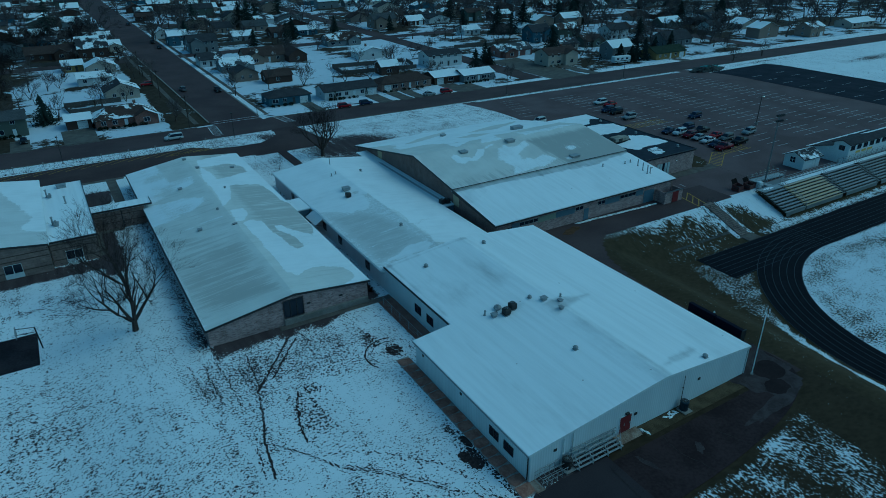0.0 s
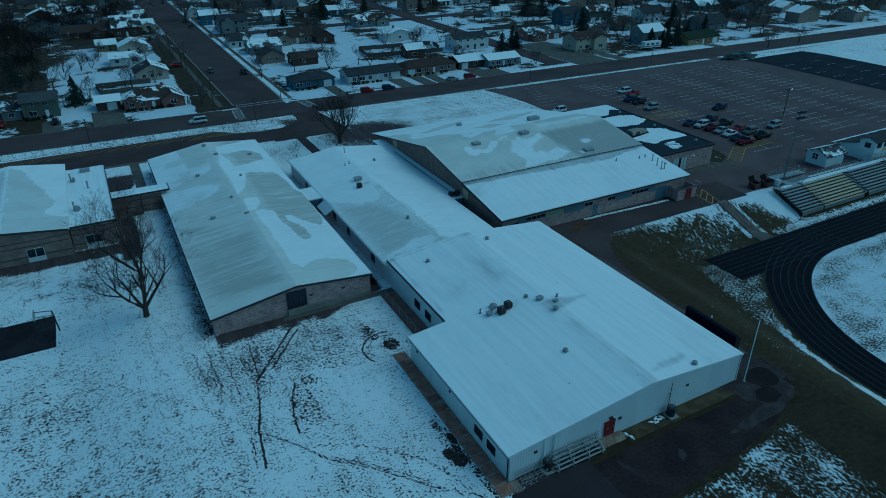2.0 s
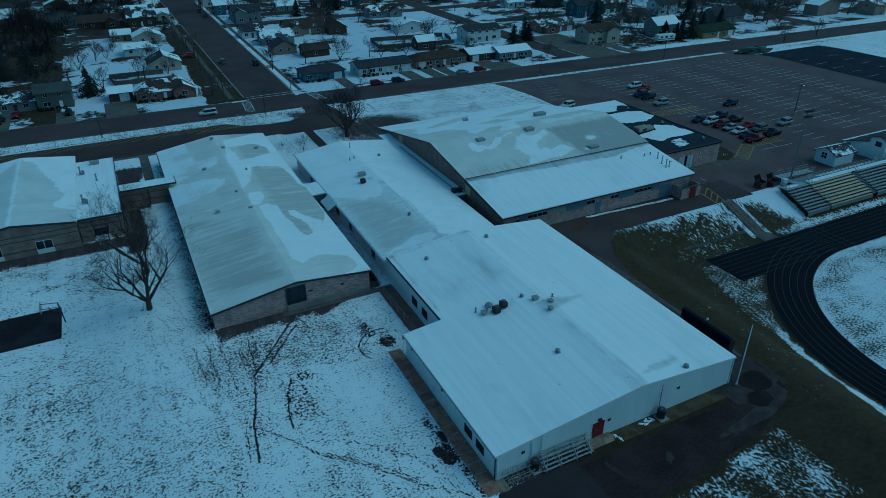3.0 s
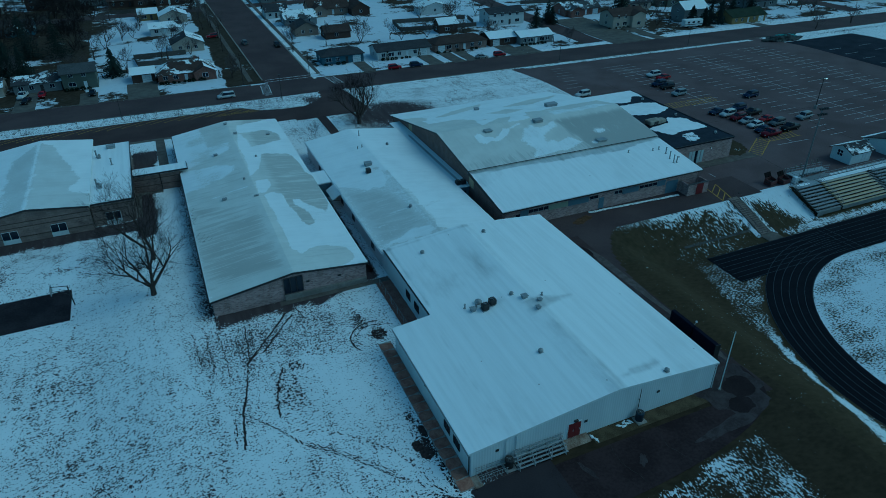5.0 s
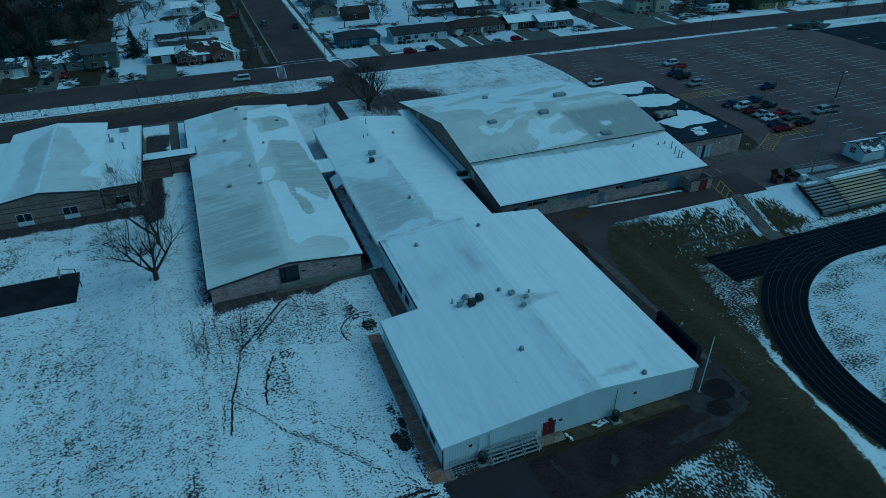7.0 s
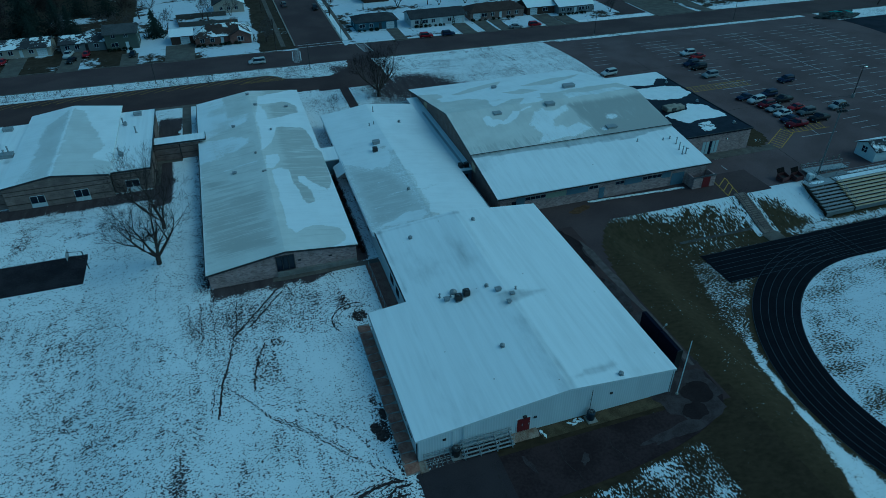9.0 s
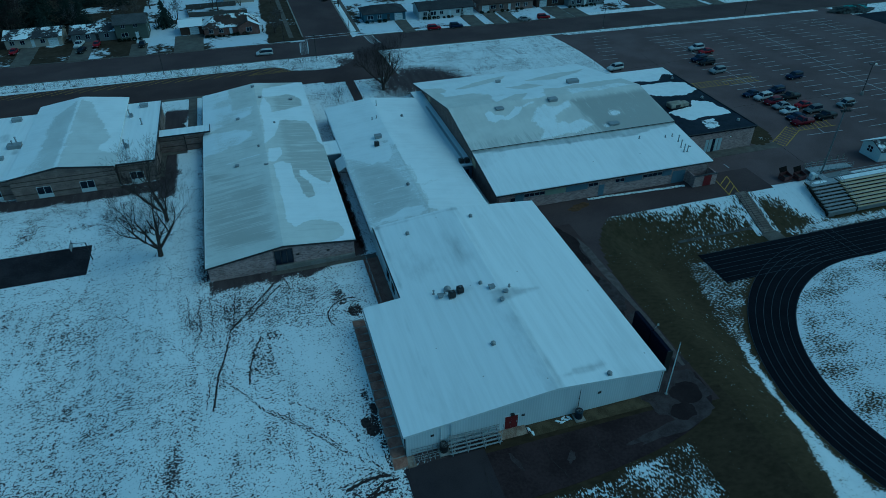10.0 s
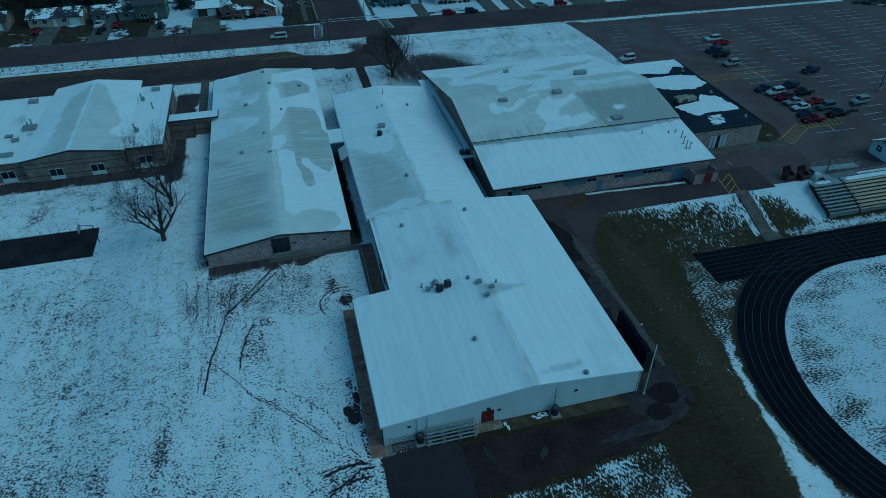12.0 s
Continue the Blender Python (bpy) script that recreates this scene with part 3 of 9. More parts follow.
chute = tagged(strip("sprint_chute", 56.9, 191, 18.9, 26.65, TRACK_Z + 0.082, M_TRACK), "black rubber sprint chute of the running track", "running track", kind="structure")

# ---- school buildings ----
def window(par, x0, x1, z0, z1, y, out, axis="y", frame_mat=None, cols=2):
    """A window whose outer face lies in the plane y (or x) = y; out is the outward sign."""
    frame_mat = frame_mat or M_DARK_STEEL
    def b(a0, a1, c0, c1, d0, d1):
        d0, d1 = sorted((y + out * d0, y + out * d1))
        return box(a0, a1, d0, d1, c0, c1) if axis == "y" else box(d0, d1, a0, a1, c0, c1)
    w = part("window", b(x0, x1, z0, z1, -0.05, 0.02), M_GLASS, par)
    bm = bmesh.new()
    f = 0.05
    spans = [(x0 - f, x1 + f, z0 - f, z0), (x0 - f, x1 + f, z1, z1 + f), (x0 - f, x0, z0, z1), (x1, x1 + f, z0, z1)]
    for k in range(1, cols):
        c = x0 + (x1 - x0) * k / cols
        spans.append((c - 0.035, c + 0.035, z0, z1))
    for a0, a1, c0, c1 in spans:
        d0, d1 = sorted((y - out * 0.04, y + out * 0.06))
        if axis == "y":
            put_box(bm, a0, a1, d0, d1, c0, c1)
        else:
            put_box(bm, d0, d1, a0, a1, c0, c1)
    part("window_frame", bm, frame_mat, w)
    return w

def slope_roof(par, x0, x1, y0, y1, zf, mat, cover, name="roof", d=0.6, thick=0.28):
    return sheet(name, steps(x0, x1, d), steps(y0, y1, d), lambda u, v: (u, v, zf(u, v)), mat, par, cover, thick, False)

def tent(pts):
    """Piecewise straight height over a coordinate."""
    def f(c):
        for (a, za), (b, zb) in zip(pts, pts[1:]):
            if c <= b:
                return za + (zb - za) * (c - a) / (b - a)
        return pts[-1][1]
    return f

def blob(poly, x, y, soft=0.6):
    """1 well inside an outline, 0 well outside, passing over soft metres."""
    near, hit_ = 1e9, False
    for (ax, ay), (bx, by) in zip(poly, poly[1:] + poly[:1]):
        dx, dy = bx - ax, by - ay
        t = min(1.0, max(0.0, ((x - ax) * dx + (y - ay) * dy) / (dx * dx + dy * dy)))
        near = min(near, (x - ax - dx * t) ** 2 + (y - ay - dy * t) ** 2)
        if (ay > y) != (by > y) and x < ax + dx * (y - ay) / dy:
            hit_ = not hit_
    d = math.sqrt(near)
    return ease((d if hit_ else -d) / soft + 0.5)

def grimed(ob, grime):
    """Gives a roof its run-off streaks, point by point."""
    at = ob.data.attributes.new("grime", "FLOAT", "POINT")
    at.data.foreach_set("value", [grime(v.co.x, v.co.y) for v in ob.data.vertices])

# white metal building with a long low gable
metal_hall = thing("metal_hall", pose(0, 0, 0), "long white ribbed metal school hall under a snowy low gable roof", "school building")
hall = tent([(-0.3, 3.55), (18.0, 5.45), (32.3, 4.15)])
def wob(x, y, k, n=0):
    return noise.noise(Vector((x / k, y / k, n)))
def hall_cover_shade(x, y):
    c = 0.64 + 0.08 * wob(x, y, 5, 6) + 0.05 * wob(x * 2.2, y * 0.12, 1.0, 4)
    # shadow line at the change of pitch, painted as a greyer band
    c -= 0.22 * ease(1 - abs(x - 4.2 - 0.2 * wob(0, y, 3)) / 0.4) * ease((25 - y) / 3) * (0.8 + 0.5 * wob(0, y, 5, 2))
    c -= 0.20 * ease(1 - abs(x - 5.5) / 0.5) * ease((y - 23) / 2)
    c -= 0.13 * ease((x - 14.2) / 3.5) * ease((19.1 + 0.25 * wob(0, y, 3) - x) / 0.4) * ease((17.5 - y) / 2)
    c -= 0.12 * ease(1 - abs(x - 18.4) / 0.7) * ease((y - 16) / 3)
    c -= 0.24 * blob([(16.4, 18.9), (20.8, 18.6), (23.6, 17.8), (20.7, 16.9), (16.2, 15.8)], x + 0.6 * wob(x, y, 1.5), y, 1.0)
    c -= 0.24 * blob([(19.0, 1.4), (20.6, 2.6), (25.2, 3.0), (26.0, 2.0), (22, 1.2)], x + 0.6 * wob(x, y, 1.5), y, 0.8)
    c -= 0.20 * patch(x, y, 11.8, 20.4, 3.4, 1.0) + 0.13 * patch(x + wob(x, y, 2), y, 9.5, 29.5, 3.2, 7) + 0.12 * patch(x, y, 15.5, 29, 2, 6)
    c -= 0.22 * ease(1 - abs(y - 40.2) / 0.5) * ease((20 - x) / 2)
    return c
front = [(0.0, 0.0), (31.9, 0.0), (31.9, hall(31.9) - 0.25), (18.2, 5.2), (0.0, hall(0) - 0.25)]
part("wall", prism(front, "y", 0.0, 0.3), M_METALWALL, metal_hall, "white ribbed metal gable wall")
part("wall", prism([(0.31, 0.3), (0.31, 22.2), (0.0, 22.2), (0.0, 0.3)], "z", 0, hall(0) - 0.25), M_METALWALL, metal_hall)
part("wall", box(0.31, 5.1, 21.9, 22.2, 0, hall(0.5) - 0.25), M_METALWALL, metal_hall)
part("wall", box(5.1, 5.4, 22.2, 41.0, 0, hall(5.1) - 0.25), M_METALWALL, metal_hall)
part("wall", box(31.6, 31.9, 0.3, 40.4, 0, hall(31.9) - 0.25), M_METALWALL, metal_hall)
part("wall", box(24.9, 31.6, 40.1, 40.4, 0, hall(31.9) - 0.25), M_METALWALL, metal_hall)
slope_roof(metal_hall, -0.3, 5.0, -0.05, 22.4, lambda x, y: hall(x), M_ROOF_WHITE, hall_cover_shade)
slope_roof(metal_hall, 5.0, 32.3, -0.05, 40.6, lambda x, y: hall(x), M_ROOF_WHITE, hall_cover_shade)

# lower wing behind it
rear_wing = thing("rear_wing", pose(0, 0, 0), "white metal school wing with grey roof partly under snow", "school building")
wing = tent([(4.8, 3.2), (15.0, 4.55), (25.4, 3.2)])
GREY_W = [(4.0, 66.2), (6.6, 65.4), (8.2, 63.2), (10.0, 61.8), (12.3, 61.6), (13.4, 63.4), (13.9, 68.2), (15.2, 66.8), (15.0, 60.6), (15.9, 56.6), (16.2, 54.0), (15.2, 51.2), (15.9, 48.9), (15.8, 45.4), (14.8, 42.9), (19.0, 41.0), (4.0, 40.8)]
BARE_W = [(6.0, 62.8), (10.3, 61.0), (12.8, 57.2), (13.6, 51.8), (14.0, 45.0), (9.5, 43.9), (5.6, 43.2)]
def wing_cover(x, y):
    n1, n2 = wob(x, y, 2.4, 3), wob(x, y, 0.9, 5)
    xx, yy = x + 0.35 * n1 + 0.2 * n2, y + 0.8 * n1 + 0.4 * n2
    c = 0.86 - 0.40 * blob(GREY_W, xx, yy, 0.5) - 0.16 * blob(BARE_W, xx, yy, 0.9)
    c -= 0.30 * blob([(15.0, 51.2), (19.8, 53.0), (19.6, 52.0), (15.4, 49.8)], xx, yy, 0.5)
    c += 0.34 * blob([(6.7, 43.2), (9.6, 43.9), (13.9, 44.8), (14.3, 42.4), (10.0, 42.0)], xx, yy, 0.7)
    c += 0.22 * ease(3.5 * wob(x * 0.35, y * 2.0, 1.6, 9) - 1.0) * blob(BARE_W, x, y, 2.0)
    c += 0.25 * patch(xx, yy, 9.2, 66.6, 3.0, 1.6)
    c -= 0.26 * ease(2.0 * wob(x, y * 0.8, 1.7, 7)) * blob([(5.0, 73), (14.5, 71.5), (14, 67), (5, 66)], x, y, 2)
    c -= 0.30 * patch(x, y, 12.6, 69.2, 2.0, 1.6) + 0.10 * ease(1 - abs(x - 15) / 0.35)
    c -= 0.10 * ease(2.5 * wob(x * 2.4, y * 0.22, 2.0, 12) - 0.3) * ease((y - 55) / 10)
    return c
def wing_grime(x, y):
    return 0.75 * blob(BARE_W, x, y, 3.0) + 0.25 * ease(1 - abs(x - 5.2) / 0.5)
part("wall", box(5.1, 5.4, 41.0, 90.7, 0, 2.95), M_METALWALL, rear_wing)
part("wall", prism([(5.4, 0), (25.2, 0), (25.2, 2.95), (15, 4.3), (5.4, 3.0)], "y", 90.4, 90.7), M_BRICK_DARK, rear_wing)
part("wall", box(24.9, 25.2, 40.4, 90.4, 0, 2.95), M_BRICK_DARK, rear_wing)
grimed(slope_roof(rear_wing, 4.8, 25.4, 40.6, 91.0, lambda x, y: wing(x), M_ROOF_WING, wing_cover, "roof", 0.42), wing_grime)

# brick classroom block
brick_block = thing("classroom_block", pose(0, 0, 0), "tan brick classroom block with grey low gable roof streaked by snow", "school building")
blk = tent([(-20.9, 2.75), (-9.2, 4.6), (1.9, 3.5)])
WEDGE = [(-8.3, 65.6), (-6.6, 67.2), (-5.2, 66.2), (-5.0, 60.9), (-4.5, 56.1), (-3.6, 53.0), (-2.3, 53.6), (-2.5, 57.0), (-4.0, 61.2), (-3.9, 63.2), (-2.7, 62.9), (-1.2, 60.4), (0.5, 57.3), (1.6, 60), (2.4, 70), (2.4, 38.8), (1.0, 38.8), (-2.6, 38.7), (0.2, 40.2), (0.7, 42.2), (0.1, 44.4), (-1.6, 45.6), (-3.6, 45.9), (-5.4, 45.1), (-6.7, 44.0), (-7.9, 45.9), (-7.8, 52.0), (-7.9, 58.7)]
REAR = [(-7.4, 103.6), (1.4, 107.6), (2.4, 107.6), (2.4, 72), (1.2, 75.0), (0.7, 82.0), (0.1, 84.9), (-5.3, 85.6), (-6.2, 81.3), (-7.0, 78.2), (-8.9, 75.2), (-8.5, 84.6), (-8.8, 91.3), (-7.8, 98.6)]
REAR_BARE = [(-7.8, 99.2), (-1.8, 99.8), (0.6, 97.0), (0.4, 93.2), (-3.5, 91.0), (-6.5, 90.5), (-6.7, 94.2)]
WEST_A = [(-21.4, 108), (-15.0, 108), (-14.5, 102.2), (-14.4, 94.8), (-10.2, 94.6), (-10.5, 90.5), (-13.4, 88.8), (-19.1, 86.8), (-21.4, 86.5)]
WEST_B = [(-21.4, 85.0), (-19.0, 85.7), (-14.2, 84.8), (-10.7, 82.2), (-11.3, 79.7), (-14.0, 77.3), (-17.4, 76.0), (-21.4, 76.2)]
SOOT = [(-20, 69), (-10.6, 60), (-11.0, 50), (-9.8, 41.5), (-20, 42.0)]
def block_cover(x, y):
    n1, n2 = wob(x, y, 3.5, 1), wob(x, y, 1.1, 2)
    xx, yy = x + 0.22 * n1 + 0.16 * n2, y + 0.7 * n1 + 0.4 * n2
    c = 0.20
    c += 0.72 * max(blob(WEDGE, xx, yy, 0.55), blob(REAR, xx, yy, 0.7) * (1 - 0.85 * blob(REAR_BARE, xx, yy, 0.9)))
    c += 0.66 * blob([(-8.7, 72.2), (-6.4, 72.6), (-6.2, 70.2), (-7.8, 67.0), (-8.8, 67.4)], xx, yy, 0.5)
    c += (0.36 + 0.22 * n1) * max(blob(WEST_A, xx, yy, 1.2), blob(WEST_B, xx, yy, 1.2)) + 0.2 * ease((-17.5 - x) / 2) * ease((y - 76) / 3)
    c += 0.50 * ease(1 - abs(y - 70.9 - 0.2 * n2 - 0.02 * (x + 10)) / 0.30) * ease((x + 15.5) / 2) * ease((-9.8 - x) / 0.5)
    c += 0.16 * ease(1 - abs(y - 70.5 - 0.15 * n2) / 0.30)
    c += 0.30 * ease((-20.3 - x) / 0.4) + 0.28 * ease(1 - math.hypot((x + 13.0) / 0.9, (y - 58.6) / 0.7)) + 0.25 * patch(xx, yy, -16.0, 70.2, 0.8, 0.7)
    c -= 0.24 * blob([(-4.2, 62.6), (-2.8, 54), (0.8, 50), (1.6, 58), (-1, 63.4)], x, y, 2.5)
    c += 0.12 * ease(1 - abs(x + 9.0) / 1.0) + 0.20 * patch(x, y, -19.7, 66, 0.8, 6) * (0.6 + n2)
    return c
def block_grime(x, y):
    g = 0.45 + 0.45 * blob(SOOT, x, y, 4.0) * (0.65 + 0.8 * wob(x * 0.5, y, 5, 8)) + 0.35 * ease((x + 6.5) / 2) * ease((y - 46) / 2)
    return max(0.0, g - 0.40 * ease(1 - abs(x + 8.6) / 2.0) - 0.25 * ease((44 - y) / 4))
def block_outline():
    return [(-20.6, 0.0), (1.6, 0.0), (1.6, blk(1.6) - 0.27), (-9.2, 4.33), (-20.6, blk(-20.6) - 0.27)]
part("wall", prism(block_outline(), "y", 39.3, 39.6), M_BRICK, brick_block, "tan brick gable wall")
part("wall", prism(block_outline(), "y", 106.7, 107.0), M_BRICK, brick_block)
part("wall", box(-20.6, -20.3, 39.6, 106.7, 0, blk(-20.6) - 0.27), M_BRICK, brick_block)
part("wall", box(1.3, 1.6, 39.6, 106.7, 0, blk(1.3) - 0.27), M_BRICK, brick_block)
grimed(slope_roof(brick_block, -20.9, 1.9, 39.0, 107.3, lambda x, y: blk(x), M_ROOF_BLOCK, block_cover, "roof", 0.38), block_grime)

# gymnasium
gymnasium = thing("gymnasium", pose(0, 0, 0), "broad brick gymnasium with grey gable roof partly under snow", "school building")
gym = tent([(57.6, 5.9), (72.0, 8.2), (100.4, 2.9)])
low = tent([(44.2, 3.8), (58.0, 5.6)])
ARC = [(34.0, 68.8), (35.3, 69.5), (36.0, 67.9), (37.8, 66.9), (39.8, 68.5), (40.9, 70.0), (41.8, 68.5), (40.8, 67.4), (38.7, 66.2), (36.6, 66.2), (35.0, 65.4), (33.8, 66.4)]
MIDDLE = [(41.3, 63.5), (45.0, 68.4), (47.1, 69.4), (48.8, 68.0), (52.9, 69.7), (52.5, 67.2), (49.8, 66.3), (47.8, 64.9), (47.2, 62.8), (49.5, 61.8), (52.3, 63.0), (54.0, 60.0), (49.1, 58.2), (41.7, 58.2), (43.0, 60.6)]
NORTH = [(27, 101), (72, 101), (72, 80), (68, 79), (59, 79.6), (55.0, 78.0), (51.5, 79.3), (48.6, 72.2), (43.4, 72.0), (46.6, 76.8), (43.6, 77.0), (37.6, 72.3), (39.3, 80.0), (36.5, 82.6), (29.5, 82.0), (30.2, 86), (27, 93)]
BARE_N = ([(36, 87.5), (47, 92.6), (49.5, 96.8), (40, 93), (33.5, 88)], [(50.5, 88.5), (58, 86.8), (66, 91), (69.5, 94), (58, 92.0)], [(44, 84.4), (50, 85.2), (53, 82), (47.6, 80.2)], [(27, 92), (32, 91.5), (31.4, 86.5), (27, 87)])
def gym_cover(x, y):
    n1, n2 = wob(x, y * 1.4, 4.5, 4), wob(x, y * 1.3, 1.4, 5)
    xx, yy = x + 0.7 * n1 + 0.3 * n2, y + 0.7 * n1 + 0.4 * n2
    c = 0.22 + 0.06 * n1
    north = blob(NORTH, xx, yy, 1.0)
    for b in BARE_N:
        north *= 1 - 0.9 * blob(b, xx, yy, 1.0)
    c += 0.58 * north
    c += 0.5 * max(blob(ARC, xx, yy, 0.5), 0.85 * blob(MIDDLE, xx, yy, 1.0))
    c += 0.34 * blob([(54.6, 71.8), (60, 71.9), (70.5, 72.2), (68, 76), (60, 75), (55, 77)], xx, yy, 1.2)
    c += 0.30 * patch(xx, yy, 59.8, 62.8, 1.6, 1.5) + 0.4 * patch(xx, yy, 56.2, 59.2, 1.3, 1.0) + 0.12 * patch(xx, yy, 62, 64, 8, 5) + 0.4 * ease(1 - abs(yy - 69.5 - 0.4 * (xx - 42.5)) / 0.7) * ease((xx - 40.5) / 1) * ease((46 - xx) / 1)
    c -= 0.5 * patch(x, y, 48.9, 70.6, 2.0, 1.3) + 0.4 * patch(x, y, 37.2, 69.4, 1.5, 1.2) + 0.3 * patch(x, y, 42.0, 63.3, 1.0, 0.7)
    c -= 0.4 * patch(x, y, 41.0, 77.8, 1.0, 0.7) + 0.4 * patch(x, y, 49.3, 75.2, 0.9, 0.6)
    return c
def gym_grime(x, y):
    return 0.30 + 0.75 * blob([(52.5, 69.6), (70.8, 70.0), (70.8, 57.4), (55, 57.4)], x + wob(x, y, 3), y, 3.0) + 0.3 * ease((62 - y) / 3)
def low_cover(x, y):
    c = 0.80 - 0.24 * blob([(27, 58.2), (33.2, 57.6), (34.0, 55.4), (30.4, 52.6), (27, 51.5)], x + 0.8 * wob(x, y, 2), y, 1.6)
    c -= 0.42 * blob([(27, 58.6), (27, 57.2), (47.5, 55.7), (60.5, 55.3), (66, 56.6), (71, 56.8), (71, 58.6)], x, y + 0.3 * wob(x, y, 2), 0.6)
    c -= 0.22 * ease(1 - abs(x - 44.4 - 0.24 * (y - 46.6) - 0.5 * wob(x, y, 1.5)) / 0.35) * ease((y - 46.5) / 1)
    return c - 0.2 * patch(x, y, 30.2, 47.4, 0.9, 0.6) - 0.3 * ease(1 - abs(y - 44.5) / 0.3) * ease(2 * wob(x, 0, 1.2))
part("wall", prism([(58.3, 0), (100.1, 0), (100.1, 2.65), (72, 7.95), (58.3, 5.65)], "x", 28.0, 28.3), M_BRICK_DARK, gymnasium, "brown brick gable wall")
part("wall", prism([(58.3, 0), (100.1, 0), (100.1, 2.65), (72, 7.95), (58.3, 5.65)], "x", 69.9, 70.2), M_BRICK_DARK, gymnasium)
part("wall", box(28.3, 69.9, 99.8, 100.1, 0, 2.65), M_BRICK_DARK, gymnasium)
part("wall", prism([(44.6, 0), (58.3, 0), (58.3, 5.3), (44.6, 3.6)], "x", 27.7, 28.0), M_BRICK_DARK, gymnasium)
part("wall", prism([(44.6, 0), (58.3, 0), (58.3, 5.3), (44.6, 3.6)], "x", 69.9, 70.2), M_BRICK_DARK, gymnasium)
part("wall", box(28.0, 69.9, 44.6, 44.9, 0, 3.55), M_BRICK, gymnasium, "tan brick front wall")
grimed(slope_roof(gymnasium, 27.3, 70.6, 57.6, 100.4, lambda x, y: gym(y), M_ROOF_GYM, gym_cover, "roof", 0.45), gym_grime)
slope_roof(gymnasium, 27.3, 70.6, 44.2, 58.0, lambda x, y: low(y), M_ROOF_WHITE, low_cover)

# flat black-roofed annex
annex = thing("annex", pose(0, 0, 0), "tan brick annex with flat black roof and snow patches", "school building")
PATCHES = ([(69, 88.4), (87.6, 88.4), (87.6, 86.4), (86.8, 82.4), (84.5, 84), (81.7, 80.6), (76.1, 81.4), (69, 84)], [(69, 80), (77.6, 79.2), (82.5, 79.8), (86.4, 78.3), (86.8, 72.9), (82.8, 71.8), (78.8, 71.5), (75.7, 73.9), (69, 76)], [(81.8, 68.0), (85.7, 65.8), (86.4, 60.0), (80.2, 60.2), (76.2, 59.7), (73.5, 63.9), (76.7, 65.0), (80.0, 65.3)], [(77.6, 58.9), (80.5, 58.6), (80.8, 56.0), (78.0, 54.4), (76.6, 55.1)])
def annex_cover(x, y):
    n1, n2 = wob(x, y, 3, 7), wob(x, y, 1.2, 8)
    xx, yy = x + 0.7 * n1 + 0.4 * n2, y + 0.7 * n1 + 0.4 * n2
    c = max(blob(p_, xx, yy, 0.9) for p_ in PATCHES[:3])
    return 0.12 + 0.8 * max(c, 0.62 * blob(PATCHES[3], xx, yy, 0.8))
for a in ((70.25, 87, 53.4, 53.7), (70.25, 87, 87.5, 87.8), (86.7, 87, 53.7, 87.5)):
    part("wall", box(*a, 0, 4.3), M_BRICK, annex, "tan brick wall")
slope_roof(annex, 70.25, 87.2, 53.2, 88, lambda x, y: 4.55, M_ROOF_BLACK, annex_cover)

# west wing with a raised hall
west_wing = thing("west_wing", pose(0, 0, 0), "tan block school wing with raised hall and snowy roofs", "school building")
for a in ((-36.2, -29.5, 74.9, 75.2), (-36.2, -29.5, 103.3, 103.6), (-29.8, -29.5, 75.2, 103.3)):
    part("wall", box(*a, 0, 4.05), M_BLOCK, west_wing, "tan block wall")
slope_roof(west_wing, -36.2, -29.3, 74.7, 103.8, lambda x, y: 4.3, M_ROOF_WHITE, lambda x, y: 0.95)
GREY_E = [(-45.4, 106), (-42.8, 103.7), (-41.2, 96.9), (-39.5, 91.8), (-37.9, 85.8), (-39.5, 80.8), (-35.8, 78.8), (-35.8, 72), (-45.4, 72)]
GREY_X = [(-45.4, 106), (-46.5, 105.0), (-48.5, 101.5), (-50.1, 98.5), (-50.5, 93.7), (-50.1, 87.6), (-50.2, 83.2), (-50.8, 79.3), (-52.3, 72), (-45.4, 72)]
def west_cover(x, y):
    xx, yy = x + 0.6 * wob(x, y, 3, 9) + 0.3 * wob(x, y, 1.1, 2), y + wob(x, y, 3, 3)
    c = 0.90 - 0.62 * max(blob(GREY_E, xx, yy, 0.7), 0.92 * blob(GREY_X, xx, yy, 1.8))
    return c + 0.20 * ease(1 - abs(x + 45.5) / 0.5) + 0.15 * ease((84 - y) / 5) * ease((-47 - x) / 3)
def west_grime(x, y):
    return 0.25 + 0.2 * ease((-45 - x) / 3)
def gravel_cover(x, y):
    return 0.92 - 0.45 * patch(x + wob(x, y, 2), y, -58.5, 93, 3.2, 4.5) - 0.4 * patch(x, y + wob(x, y, 2), -56.5, 86, 3.5, 2.5) - 0.3 * ease(1 - abs(x + 54.9) / 0.6)
wst = tent([(-54.0, 4.6), (-45.4, 5.9), (-36.2, 4.7)])
wo = [(-53.8, 0), (-36.3, 0), (-36.3, 4.45), (-45.4, 5.65), (-53.8, 4.35)]
part("wall", prism(wo, "y", 73.9, 74.2), M_BLOCK, west_wing)
part("wall", prism(wo, "y", 106.5, 106.8), M_BLOCK, west_wing)
grimed(slope_roof(west_wing, -54.0, -36.1, 73.6, 107, lambda x, y: wst(x), M_ROOF_WING, west_cover), west_grime)
part("wall", box(-90, -53.9, 75.0, 75.3, 0, 4.0), M_BLOCK, west_wing)
part("wall", box(-90, -53.9, 103.3, 103.6, 0, 4.0), M_BLOCK, west_wing)
